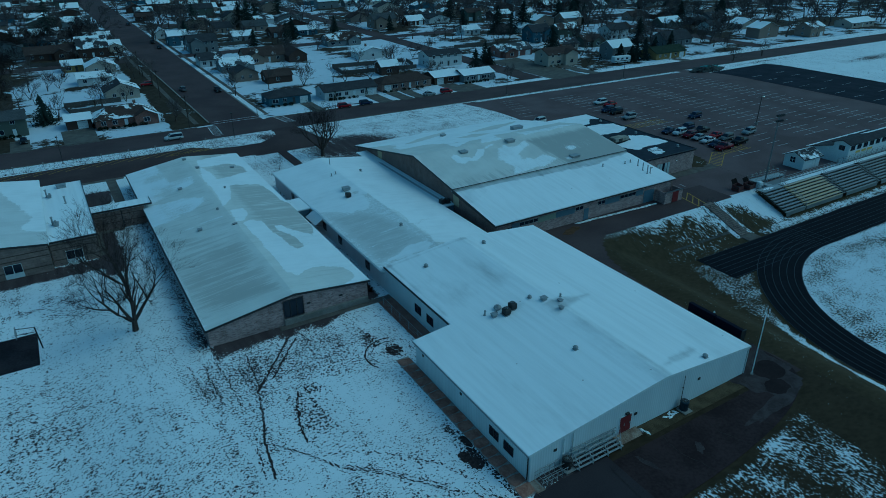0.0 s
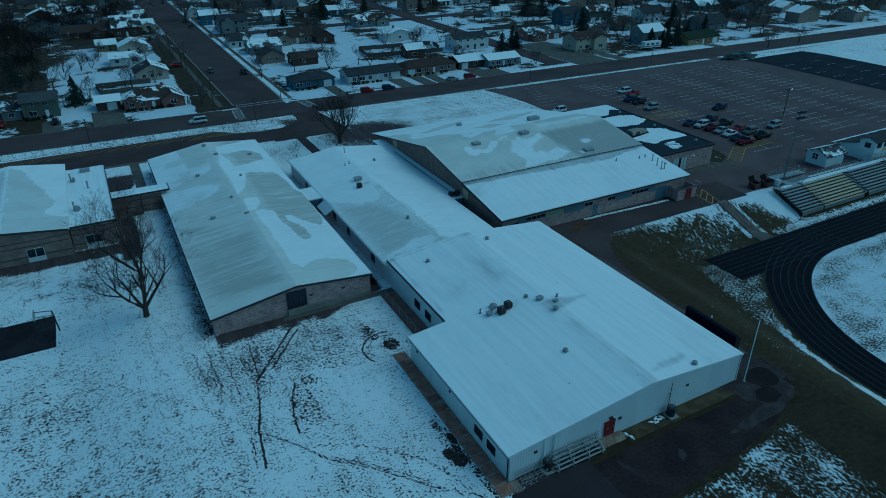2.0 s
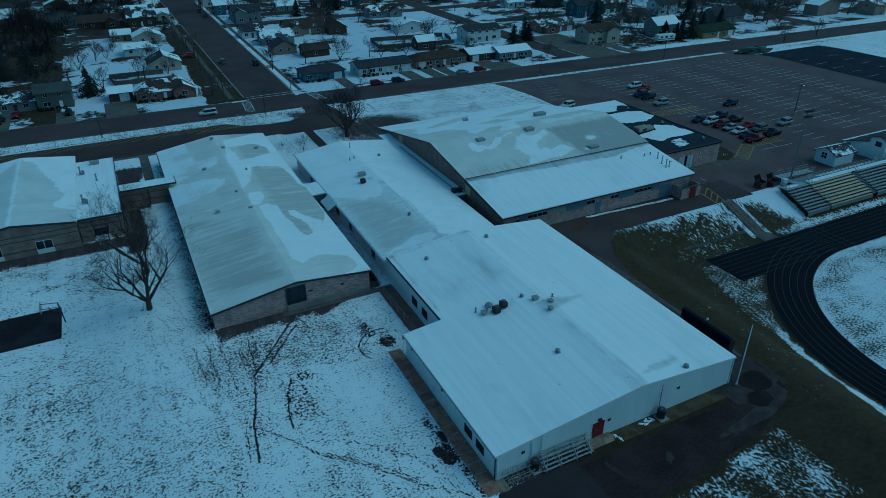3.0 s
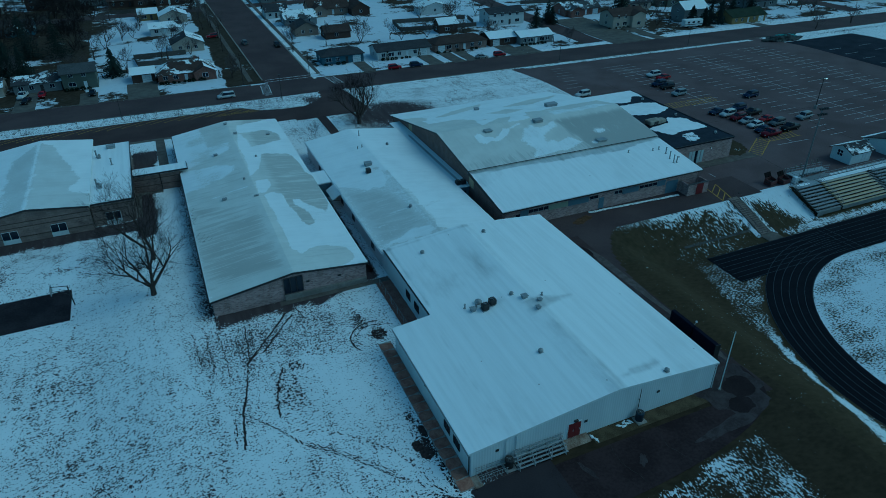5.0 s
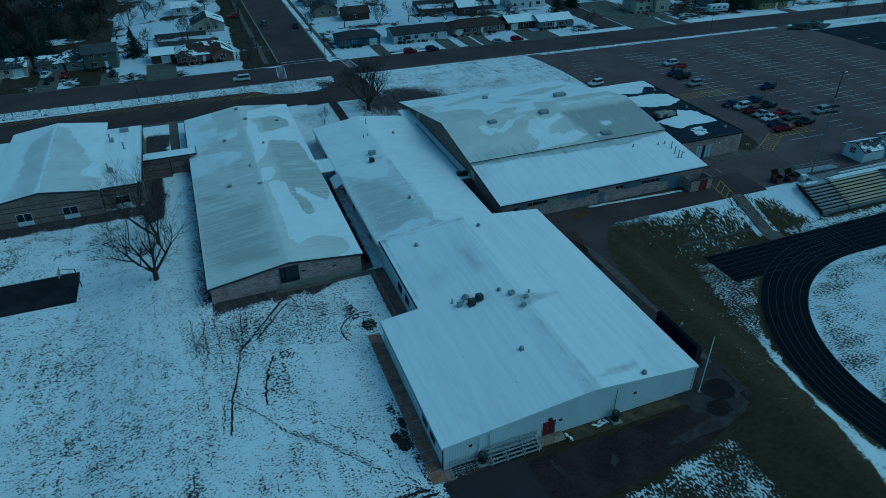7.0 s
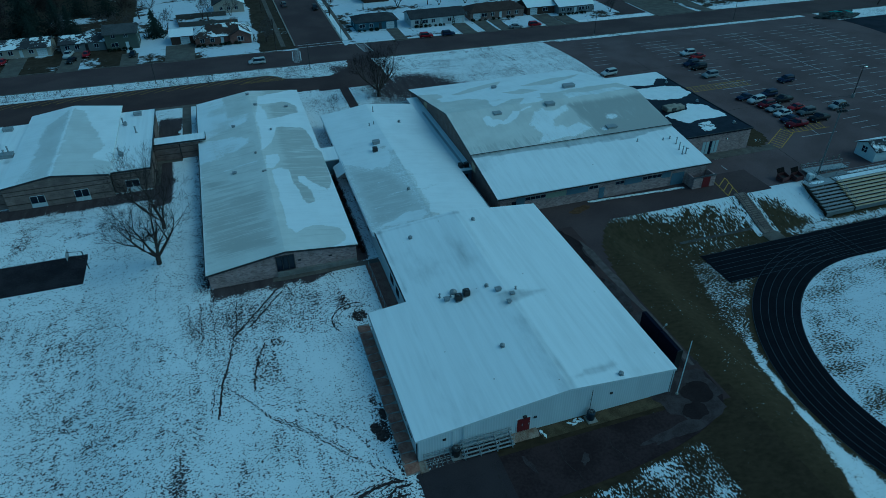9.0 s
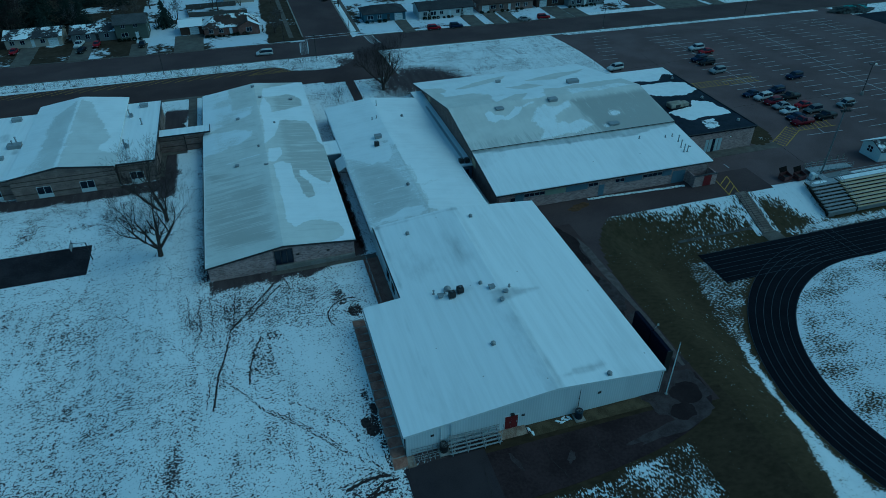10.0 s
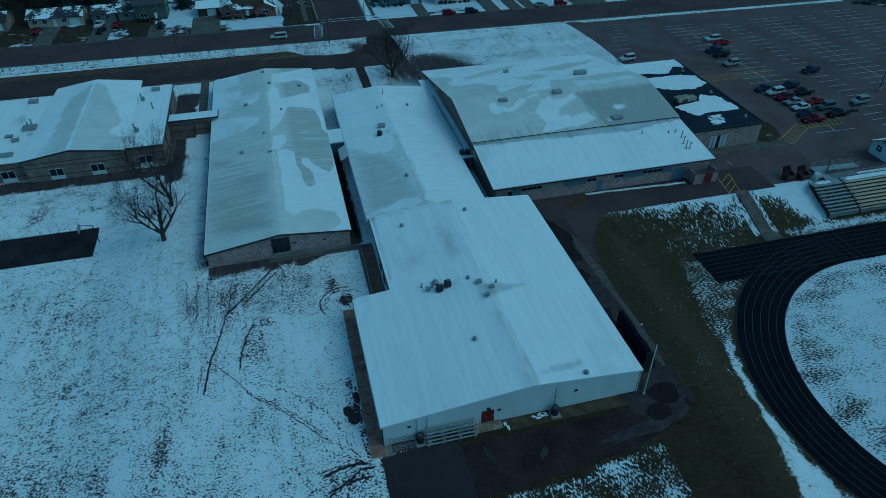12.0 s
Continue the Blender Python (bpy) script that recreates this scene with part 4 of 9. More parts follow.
slope_roof(west_wing, -90, -54.05, 74.7, 103.8, lambda x, y: 4.2, M_ROOF_WHITE, gravel_cover)
link_walk = thing("link_corridor", pose(0, 0, 0), "brown flat-roofed link corridor between two school wings", "corridor")
part("wall", box(-29.4, -20.7, 86.0, 86.3, 0, 3.4), M_BRICK_DARK, link_walk)
part("wall", box(-29.4, -20.7, 88.3, 88.6, 0, 3.4), M_BRICK_DARK, link_walk)
slope_roof(link_walk, -29.2, -19.4, 85.6, 89.0, lambda x, y: 3.75, M_ROOF_WHITE, lambda x, y: 0.95)

# ---- paint on the asphalt, paths and kerbs ----
def on_land(name, x0, x1, y0, y1, mat, lift, turn=0.0, parent=None, thick=0.01):
    cx, cy = (x0 + x1) / 2, (y0 + y1) / 2
    ob = strip(name, x0, x1, y0, y1, land(cx, cy) + lift, mat, parent, turn, thick)
    s = (land(cx, cy + 1) - land(cx, cy - 1)) / 2
    ob.matrix_basis = pose(cx, cy, land(cx, cy) + lift) @ pose(0, 0, 0, math.degrees(math.atan(s)), 0, 0) @ pose(0, 0, 0, 0, 0, turn)
    return ob

lot_paint = thing("parking_lines", pose(0, 0, 0), "faded white stall lines on the parking lot", "road marking", kind="structure")
for cx, y0, y1, both in ((109, 79.5, 122, True), (137.2, 55.5, 122, True), (163.5, 48, 122, True), (123.3, 62, 119, False), (150.5, 54, 119, False)):
    n = round((y1 - y0) / 2.85)
    for k in range(n + 1):
        y = y0 + k * 2.85
        if both:
            on_land("stall_line", cx - 5.4, cx - 0.07, y - 0.085, y + 0.085, M_LOTLINE, 0.055, 0, lot_paint)
            on_land("stall_line", cx + 0.07, cx + 5.4, y - 0.085, y + 0.085, M_LOTLINE, 0.055, 0, lot_paint)
        else:
            on_land("stall_line", cx - 2.7, cx + 2.7, y - 0.085, y + 0.085, M_LOTLINE, 0.055, 0, lot_paint)
    if both:
        for k in range(round((y1 - y0) / 5.7)):
            on_land("row_line", cx - 0.07, cx + 0.07, y0 + k * 5.7, min(y1, y0 + k * 5.7 + 5.7), M_LOTLINE, 0.055, 0, lot_paint)
for k in range(8):
    on_land("stall_line", 82 + 1.1 * k, 87 + 1.1 * k, 108 + 3.0 * k, 108.12 + 3.0 * k, M_LOTLINE, 0.055, 0, lot_paint)
for k in range(9):
    on_land("stall_line", 184, 189.5, 60 + 6 * k, 60.14 + 6 * k, M_LOTLINE, 0.065, 0, lot_paint)
    on_land("stall_line", 198, 203.5, 60 + 6 * k, 60.14 + 6 * k, M_LOTLINE, 0.065, 0, lot_paint)
hatching = thing("hatched_zone", pose(0, 0, 0), "yellow hatched no-parking zones on the asphalt", "road marking", kind="structure")
for k in range(19):
    on_land("hatch_bar", 94.3 + k, 94.45 + k, 83.2, 86.2, M_YELLOW, 0.055, -12, hatching)
for y in (83.1, 86.2):
    on_land("hatch_edge", 94, 113, y, y + 0.13, M_YELLOW, 0.056, 0, hatching)
def hatched_band(ax, ay, bx, by, w):
    """Two edge lines and cross bars along a leg of the zone."""
    L, a = math.hypot(bx - ax, by - ay), math.atan2(by - ay, bx - ax)
    for o in (-w / 2, w / 2):
        cx, cy = (ax + bx) / 2 - math.sin(a) * o, (ay + by) / 2 + math.cos(a) * o
        on_land("hatch_edge", cx - L / 2, cx + L / 2, cy - 0.08, cy + 0.08, M_YELLOW, 0.056, math.degrees(a), hatching)
    for k in range(int(L / 1.15) + 1):
        cx, cy = ax + math.cos(a) * k * 1.15, ay + math.sin(a) * k * 1.15
        on_land("hatch_bar", cx - w / 2, cx + w / 2, cy - 0.08, cy + 0.08, M_YELLOW, 0.055, math.degrees(a) + 78, hatching)
hatched_band(93.2, 52.1, 101.4, 57.6, 2.7)
hatched_band(101.4, 57.5, 111.4, 57.4, 2.6)
def dash(name, a, b, w, mat, lift, par):
    """A straight painted line from a to b."""
    L = math.hypot(b[0] - a[0], b[1] - a[1])
    cx, cy = (a[0] + b[0]) / 2, (a[1] + b[1]) / 2
    return on_land(name, cx - L / 2, cx + L / 2, cy - w / 2, cy + w / 2, mat, lift, math.degrees(math.atan2(b[1] - a[1], b[0] - a[0])), par)
for a, b in (((71.5, 44.0), (70.4, 37.8)), ((74.3, 43.8), (72.6, 37.8)), ((74.3, 43.8), (71.2, 41.4)), ((73.9, 42.1), (70.8, 39.6)), ((73.4, 40.3), (70.4, 37.8))):
    dash("hatch_edge", a, b, 0.15, M_YELLOW, 0.085, hatching)
for a, b in (((101.7, 53.8), (110.9, 53.5)), ((106.5, 56.0), (106.1, 53.6)), ((117.6, 58.5), (122.6, 58.7)), ((117.5, 55.9), (122.3, 56.0)), ((117.7, 53.4), (122.5, 53.4)), ((76.8, 48.1), (76.8, 46.4))):
    dash("stall_line", a, b, 0.17, M_LOTLINE, 0.085, lot_paint)
angled = thing("angled_stall_lines", pose(0, 0, 0), "faded yellow angled stall lines along the school drive", "road marking", kind="structure")
for k in range(36):
    on_land("stall_line", -112 + 3.2 * k - 3.4, -112 + 3.2 * k + 3.4, 130.0, 130.15, M_YELLOW, 0.07, 38, angled)
for k in range(9):
    on_land("hatch_bar", -9 + 1.3 * k - 1.6, -9 + 1.3 * k + 1.6, 127.6, 127.72, M_YELLOW, 0.07, 38, angled)
walks = thing("crosswalk", pose(0, 0, 0), "white ladder crosswalks at the street corner", "road marking", kind="structure")
for k in range(15):
    on_land("crosswalk_bar", 6.9 - 0.10 * k, 9.2 - 0.10 * k, 160.0 - 1.15 * k, 160.3 - 1.15 * k, M_LOTLINE, 0.09, 0, walks)
for k in range(10):
    on_land("crosswalk_bar", 26.4 + 0.08 * k, 29.0 + 0.08 * k, 159.6 - 1.25 * k, 159.9 - 1.25 * k, M_LOTLINE, 0.09, 0, walks)
for x in (6.1, 8.4):
    on_land("crosswalk_line", x - 0.12, x + 0.12, 143.6, 160.6, M_LINE, 0.095, -5.6, walks)
for x in (26.8, 29.4):
    on_land("crosswalk_line", x - 0.12, x + 0.12, 148, 160.2, M_LINE, 0.095, 3.6, walks)
for y in (160.6, 163.0):
    on_land("crosswalk_line", 9.0, 24, y, y + 0.25, M_LINE, 0.08, 0, walks)

M_WALK = grained("old_grey_concrete", (0.085, 0.075, 0.068), (0.14, 0.125, 0.11), 0.6, 9.0, 0.85)
def path(name, x0, x1, y0, y1, lift=0.08, mat=M_CONCRETE, label="grey concrete path", bend=None, d=3.0):
    return flat(name, x0, x1, y0, y1, mat, lift, label, "pavement", bend, d)
M_SLAB = grained("dirty_brown_slabs", (0.19, 0.100, 0.072), (0.31, 0.185, 0.135), 0.7, 6.0, 0.85, vary=0.4)
M_SLAB_PALE = grained("scoured_concrete", (0.20, 0.175, 0.155), (0.34, 0.31, 0.28), 1.2, 9.0, 0.85)
slab_walk = thing("slab_walk", pose(0, 0, 0), "dirty brown concrete slab walk along the metal wall", "pavement", kind="structure")
part("bedding", box(-1.75, -0.02, -1.4, 24.3, -0.05, 0.035), M_SLAB_PALE, slab_walk)
wr = random.Random(3)
for k in range(17):
    y0 = -1.35 + 1.5 * k
    rag = [(-1.72 + wr.uniform(0, 0.25), y0 + wr.uniform(0.03, 0.12)), (-0.9, y0 + wr.uniform(0.03, 0.10)), (-0.06 - wr.uniform(0, 0.12), y0 + wr.uniform(0.03, 0.3)), (-0.05, y0 + 0.8), (-0.06 - wr.uniform(0, 0.2), y0 + 1.5 - wr.uniform(0.03, 0.35)), (-0.9, y0 + 1.5 - wr.uniform(0.03, 0.12)), (-1.72 + wr.uniform(0, 0.3), y0 + 1.5 - wr.uniform(0.03, 0.2)), (-1.72, y0 + 0.7)]
    part("slab", prism(rag, "z", 0.03, 0.075), M_SLAB, slab_walk)
path("pavement", 2.6, 5.0, 22.4, 38.5, 0.05, grained("wet_brown_paving", (0.13, 0.076, 0.060), (0.21, 0.135, 0.105), 0.5, 6.0, 0.8), "wet brown paving beside the metal wall")
path("pavement", -11.6, 4.9, 38.1, 39.2, 0.08, M_WALK, label="concrete walk along the brick gable")
path("pavement", 13.1, 15.3, 91.2, 113.9, 0.05, M_ASPHALT, "dark path from the drive to the school")
path("pavement", -24.5, -22.6, 90, 113.9, 0.05, M_WALK, "dark path between school wings")
path("pavement", -31.5, -20.9, 113.9, 115.2, 0.06, M_WALK, "concrete walk beside the school drive")
path("pavement", -29.45, -28.5, 75.6, 84.8, 0.06, M_WALK, "narrow concrete apron along the block wall")
path("pavement", -29.45, -24.5, 84.8, 85.95, 0.06, M_WALK, "narrow concrete apron before the link corridor")
path("pavement", 55.5, 71.2, 30.2, 30.65, 0.03, grained("silted_concrete", (0.045, 0.042, 0.042), (0.085, 0.082, 0.082), 1.5, 9.0, 0.9), "narrow grey drain channel along the foot of the bank")
path("pavement", 70.4, 93.0, 50.9, 53.3, 0.09, M_WALK, label="concrete walk before the annex")
path("pavement", 87.1, 89.3, 62.6, 90, 0.09, M_WALK, label="concrete walk beside the annex")
for f, d0, d1, mat, z, what in ((street_left, -4.4, -3.0, M_WALK, 0.09, "pavement"), (street_right, 2.0, 3.5, M_WALK, 0.09, "pavement"), (street_left, -0.4, 0.0, M_CONCRETE, 0.16, "kerb"), (street_right, 0.0, 0.4, M_CONCRETE, 0.16, "kerb")):
    lengthwise(what, lambda y, f=f, d=d0: f(y) + d, lambda y, f=f, d=d1: f(y) + d, 163.5, 420, mat, z, "grey concrete %s along the side street" % ("sidewalk" if what == "pavement" else "kerb"), "pavement")
path("kerb", 28, 420, 140.3, 140.8, 0.16, M_WALK, label="low concrete kerb along the street", bend=sway)
path("kerb", 24, 420, 159.2, 159.6, 0.16, M_WALK, label="low concrete kerb along the street", bend=sway)
path("kerb", -400, 4, 159.2, 159.6, 0.16, M_WALK, label="low concrete kerb along the street", bend=sway)
path("kerb", -400, 7, 140.3, 140.8, 0.16, M_WALK, label="low concrete kerb along the street", bend=sway)
def banked(name, x0, x1, y0, y1, lift, c, label, bend=None):
    f = bend or (lambda x: 0.0)
    ob = sheet(name, steps(x0, x1, 1.5), steps(y0, y1, 0.5), lambda u, v: (u, v + f(u), land(u, v + f(u)) + lift + 0.05 * noise.noise(Vector((u, v * 2, 0)))), M_GROUND, None, lambda x, y: c, 0.1)
    return tagged(ob, label, "snow bank", kind="structure")
banked("snow_bank", 84, 175, 136.9, 139.4, 0.12, 0.52, "thin ploughed snow strip along the street", sway)
banked("snow_bank", 45, 64.6, 43.75, 44.3, 0.14, 0.62, "narrow ploughed snow ridge along a brick wall", lambda x: -0.05 * (x - 45) + 0.12 * noise.noise(Vector((x / 2, 0, 0))))
for y0, y1 in ((164, 197), (201, 236), (240, 272), (295, 330), (336, 372)):
    banked("snow_bank", 23.7, 25.3, y0, y1, 0.12, 0.8, "snow strip beside the side street")
banked("snow_bank", -140, 6, 133.2, 140.0, 0.10, 0.50, "snow strip between drive and street", sway)

# asphalt repairs
M_PATCHED = grained("old_grey_asphalt", (0.034, 0.027, 0.028), (0.066, 0.054, 0.055), 0.9, 7, 0.85)
M_TAR = grained("black_asphalt_repair", (0.016, 0.012, 0.013), (0.028, 0.021, 0.022), 0.4, 6, 0.9)
M_CRACK = grained("pale_worn_crack", (0.030, 0.025, 0.025), (0.050, 0.043, 0.042), 2.0, 9, 0.9)
def blotch(name, cx, cy, rx, ry, z, mat, label, seed, turn=0.0, rough_=0.28, thick=0.006):
    nr = random.Random(seed)
    rim_, q = [], Vector((seed * 3.7, 0, 0))
    for a in steps(0, 2 * math.pi, 0.14)[:-1]:
        k = 1 + rough_ * (1.6 * noise.noise(q + Vector((1.6 * math.cos(a), 1.6 * math.sin(a), 0))) + 0.5 * nr.uniform(-0.5, 0.5))
        u, v = rx * k * math.cos(a), ry * k * math.sin(a)
        rim_.append((cx + u * math.cos(turn) - v * math.sin(turn), cy + u * math.sin(turn) + v * math.cos(turn)))
    tagged(part(name, prism(rim_, "z", z, z + thick), mat), label, "asphalt patch", kind="structure")
worn = "worn grey patch in the asphalt"
for i, (cx, cy, rx, ry, a) in enumerate(((34.2, -1.4, 3.9, 4.2, 0.5), (29.5, -5.6, 4.6, 0.8, 0.12), (17.5, -5.6, 0.8, 0.4, 0.9), (11.4, -4.4, 0.3, 1.3, 0.3))):
    blotch("asphalt_patch", cx, cy, rx, ry, 0.312 + 0.002 * i, M_PATCHED, worn, i + 1, a)
for i, (cx, cy, rx, ry, a) in enumerate(((35.2, -1.1, 2.0, 1.75, 0.3), (33.2, -3.7, 1.7, 1.3, 0.2))):
    blotch("asphalt_patch", cx, cy, rx, ry, 0.330 + 0.002 * i, M_TAR, "dark wet-looking repair in the asphalt", i + 20, a, 0.16)
for i, (cx, cy, rx, ry, a) in enumerate(((37.75, 24, 0.65, 11, 0.02), (37.9, 8.5, 0.55, 6.5, -0.03))):
    blotch("asphalt_patch", cx, cy, rx, ry, 0.0525 + 0.0004 * i, grained("pale_gravelled_asphalt", (0.075, 0.062, 0.060), (0.12, 0.102, 0.098), 1.2, 9, 0.9), "pale gravelled edge of the lane", i + 60, a, 0.22)
for i, (cx, cy, rx, ry, a) in enumerate(((34.9, 32.5, 2.1, 6.0, 0.12), (34.6, 23.4, 1.3, 2.2, 0.1), (34.0, 19.4, 0.9, 1.5, 0.2), (34.3, 14.3, 1.3, 2.6, 0.1), (36.2, 7.0, 1.3, 3.2, 0.1))):
    blotch("asphalt_patch", cx, cy, rx, ry, 0.0540 + 0.0004 * i, M_TAR, "dark tar overlay on the lane", i + 80, a, 0.30)
for i, (cx, cy, rx, ry, a) in enumerate(((35.3, 19, 2.2, 4.2, 0.0), (36.6, 30, 1.6, 3.4, 0.0), (34.4, 7.4, 1.1, 1.7, 0.2), (36.6, 12.5, 1.3, 2.2, 0.1), (34.2, 26.5, 1.0, 2.0, 0.0), (37.4, 3.6, 1.2, 1.4, 0.0))):
    blotch("asphalt_patch", cx, cy, rx, ry, 0.052, M_PATCHED, worn, i + 30, a)
blotch("asphalt_patch", 42.5, 42.2, 2.2, 1.0, 0.070, grained("rusty_stain", (0.06, 0.038, 0.022), (0.10, 0.062, 0.034), 1.5, 8, 0.9), "rusty brown stain on the yard", 71, 0.3)
def crack(pts, w, z, seed):
    nr = random.Random(seed)
    left_, right_ = [], []
    for (ax, ay), (bx, by) in zip(pts, pts[1:]):
        L = math.hypot(bx - ax, by - ay)
        nx, ny = -(by - ay) / L, (bx - ax) / L
        for s_ in steps(0, L, 0.5)[:-1]:
            o, h = nr.gauss(0, 0.07), w * nr.uniform(0.5, 1.3)
            x, y = ax + (bx - ax) * s_ / L + nx * o, ay + (by - ay) * s_ / L + ny * o
            left_.append((x + nx * h, y + ny * h, land(x, y) + z))
            right_.append((x - nx * h, y - ny * h, land(x, y) + z))
    n = len(left_)
    tagged(link_mesh("crack", left_ + right_, [(k, n + k, n + k + 1, k + 1) for k in range(n - 1)], M_CRACK), "pale worn crack in the asphalt", "crack", kind="structure")
for i, (pts, w) in enumerate((([(7.9, -2.8), (7.2, -9.0)], 0.05), ([(15.5, -2.4), (15.2, -5.0), (16.2, -8.5)], 0.03), ([(21.8, -2.5), (21.2, -5.2), (22.4, -8.2)], 0.03), ([(33.2, 1.4), (34.5, 1.7), (38.2, 1.3)], 0.05), ([(32.6, 2), (33.2, 12), (32.8, 22), (33.4, 37)], 0.04), ([(36.0, 14), (36.4, 24), (35.8, 36)], 0.03), ([(32.6, 16), (38.2, 16.6)], 0.04))):
    crack(pts, w, 0.096, i)
for i, pts in enumerate(([(92, 42), (94, 60), (93, 82), (95, 110)], [(120, 45), (122, 80), (121, 120)], [(85, 100), (110, 102), (140, 100), (168, 103)], [(85, 70), (100, 71), (130, 69), (168, 71)])):
    crack(pts, 0.06, 0.052, 40 + i)

# tracks and footprints pressed through the snow
M_SCUFF = grained("trodden_grass", (0.024, 0.020, 0.020), (0.054, 0.043, 0.041), 3, 16, 0.95)
def scuffs(name, label, dots):
    verts, faces = [], []
    rr = random.Random(5)
    for x, y, a, l, w in dots:
        k = len(verts)
        n = 7
        ph, lift = rr.uniform(0, 1), 0.010 + 0.00001 * (k % 2400)
        for i in range(n):
            t = 2 * math.pi * (i + ph) / n
            q = rr.uniform(0.65, 1.2)
            u, v = l * q * math.cos(t), w * q * math.sin(t)
            px, py = x + u * math.cos(a) - v * math.sin(a), y + u * math.sin(a) + v * math.cos(a)
            verts.append((px, py, land(px, py) + lift))
        faces.append(tuple(range(k, k + n)))
    tagged(link_mesh(name, verts, faces, M_SCUFF), label, "tracks", kind="stuff")
rr = random.Random(11)
def along(pts, gap, jitter, l, w, side=0.0):
    out = []
    flip = 1
    for (ax, ay), (bx, by) in zip(pts, pts[1:]):
        d = math.hypot(bx - ax, by - ay)
        a = math.atan2(by - ay, bx - ax)
        for k in range(int(d / gap)):
            t = (k + rr.random() * 0.5) * gap / d
            flip = -flip
            o = side * flip + rr.gauss(0, jitter)
            out.append((ax + (bx - ax) * t - math.sin(a) * o, ay + (by - ay) * t + math.cos(a) * o, a + rr.gauss(0, 0.25), l * rr.uniform(0.6, 1.3), w * rr.uniform(0.6, 1.3)))
    return out
main_line = [(-44.7, 47.0), (-40.7, 42.8), (-34.9, 37.3), (-29.2, 31.0), (-24.9, 25.5), (-20.2, 18.9), (-17.1, 15.1), (-14.6, 11.2), (-11.3, 8.3), (-9.1, 5.8), (-7.0, 3.2), (-5.2, 1.5), (-3.1, -0.1), (-2.5, -1.1)]
down_line = [(-7.0, 3.0), (-7.0, 1.3), (-6.3, 0.4), (-4.4, -0.3), (-2.7, -1.1)]
side_line = [(-15.6, 13.8), (-13.3, 13.2), (-10.0, 10.8), (-8.3, 8.9), (-6.2, 7.0), (-5.0, 4.5), (-4.1, 1.8), (-3.7, 0.4), (-3.1, -0.8)]
west_line = [(-43.1, 30.7), (-39.7, 22.3), (-36.2, 16.4), (-33.3, 11.7), (-28.8, 7.6), (-26.6, 4.9), (-23.9, 1.6), (-20.8, -1.4)]
scuffs("footprints", "lines of footprints trodden across the snow",
       along(main_line[:6], 0.5, 0.10, 0.20, 0.07, 0.14)
       + along(main_line[5:11], 0.34, 0.04, 0.30, 0.075, 0.06) + along(main_line[10:], 0.42, 0.05, 0.24, 0.08, 0.10) + along([(x + 0.30, y + 0.28) for x, y in main_line[7:11]], 0.40, 0.05, 0.28, 0.07, 0.05)
       + along(down_line, 0.40, 0.07, 0.24, 0.08, 0.12)
       + along(side_line, 0.55, 0.04, 0.25, 0.09, 0.10) + along(west_line, 0.5, 0.12, 0.20, 0.07, 0.14)
       + along([(-38.5, 34.3), (-32.0, 16.6), (-31.9, 11.2)], 0.6, 0.14, 0.16, 0.07, 0.16))
def arc(cx, cy, r, a0, a1):
    return [(cx + r * math.cos(radians(a)), cy + r * math.sin(radians(a))) for a in steps(a0, a1, 8)]
def strewn(n, cx, cy, rx, ry, lo, hi):
    out = []
    for k in range(n):
        a, q = rr.uniform(0, 6.28), math.sqrt(rr.random())
        s_ = rr.uniform(lo, hi)
        out.append((cx + rx * q * math.cos(a), cy + ry * q * math.sin(a), rr.uniform(0, 3.14), s_ * 1.3, s_ * 0.8))
    return out
trench = [(-20.6, 13.4), (-20.0, 18.8), (-18.9, 22.9), (-18.1, 27.3), (-16.5, 29.4), (-11.3, 36.3)]
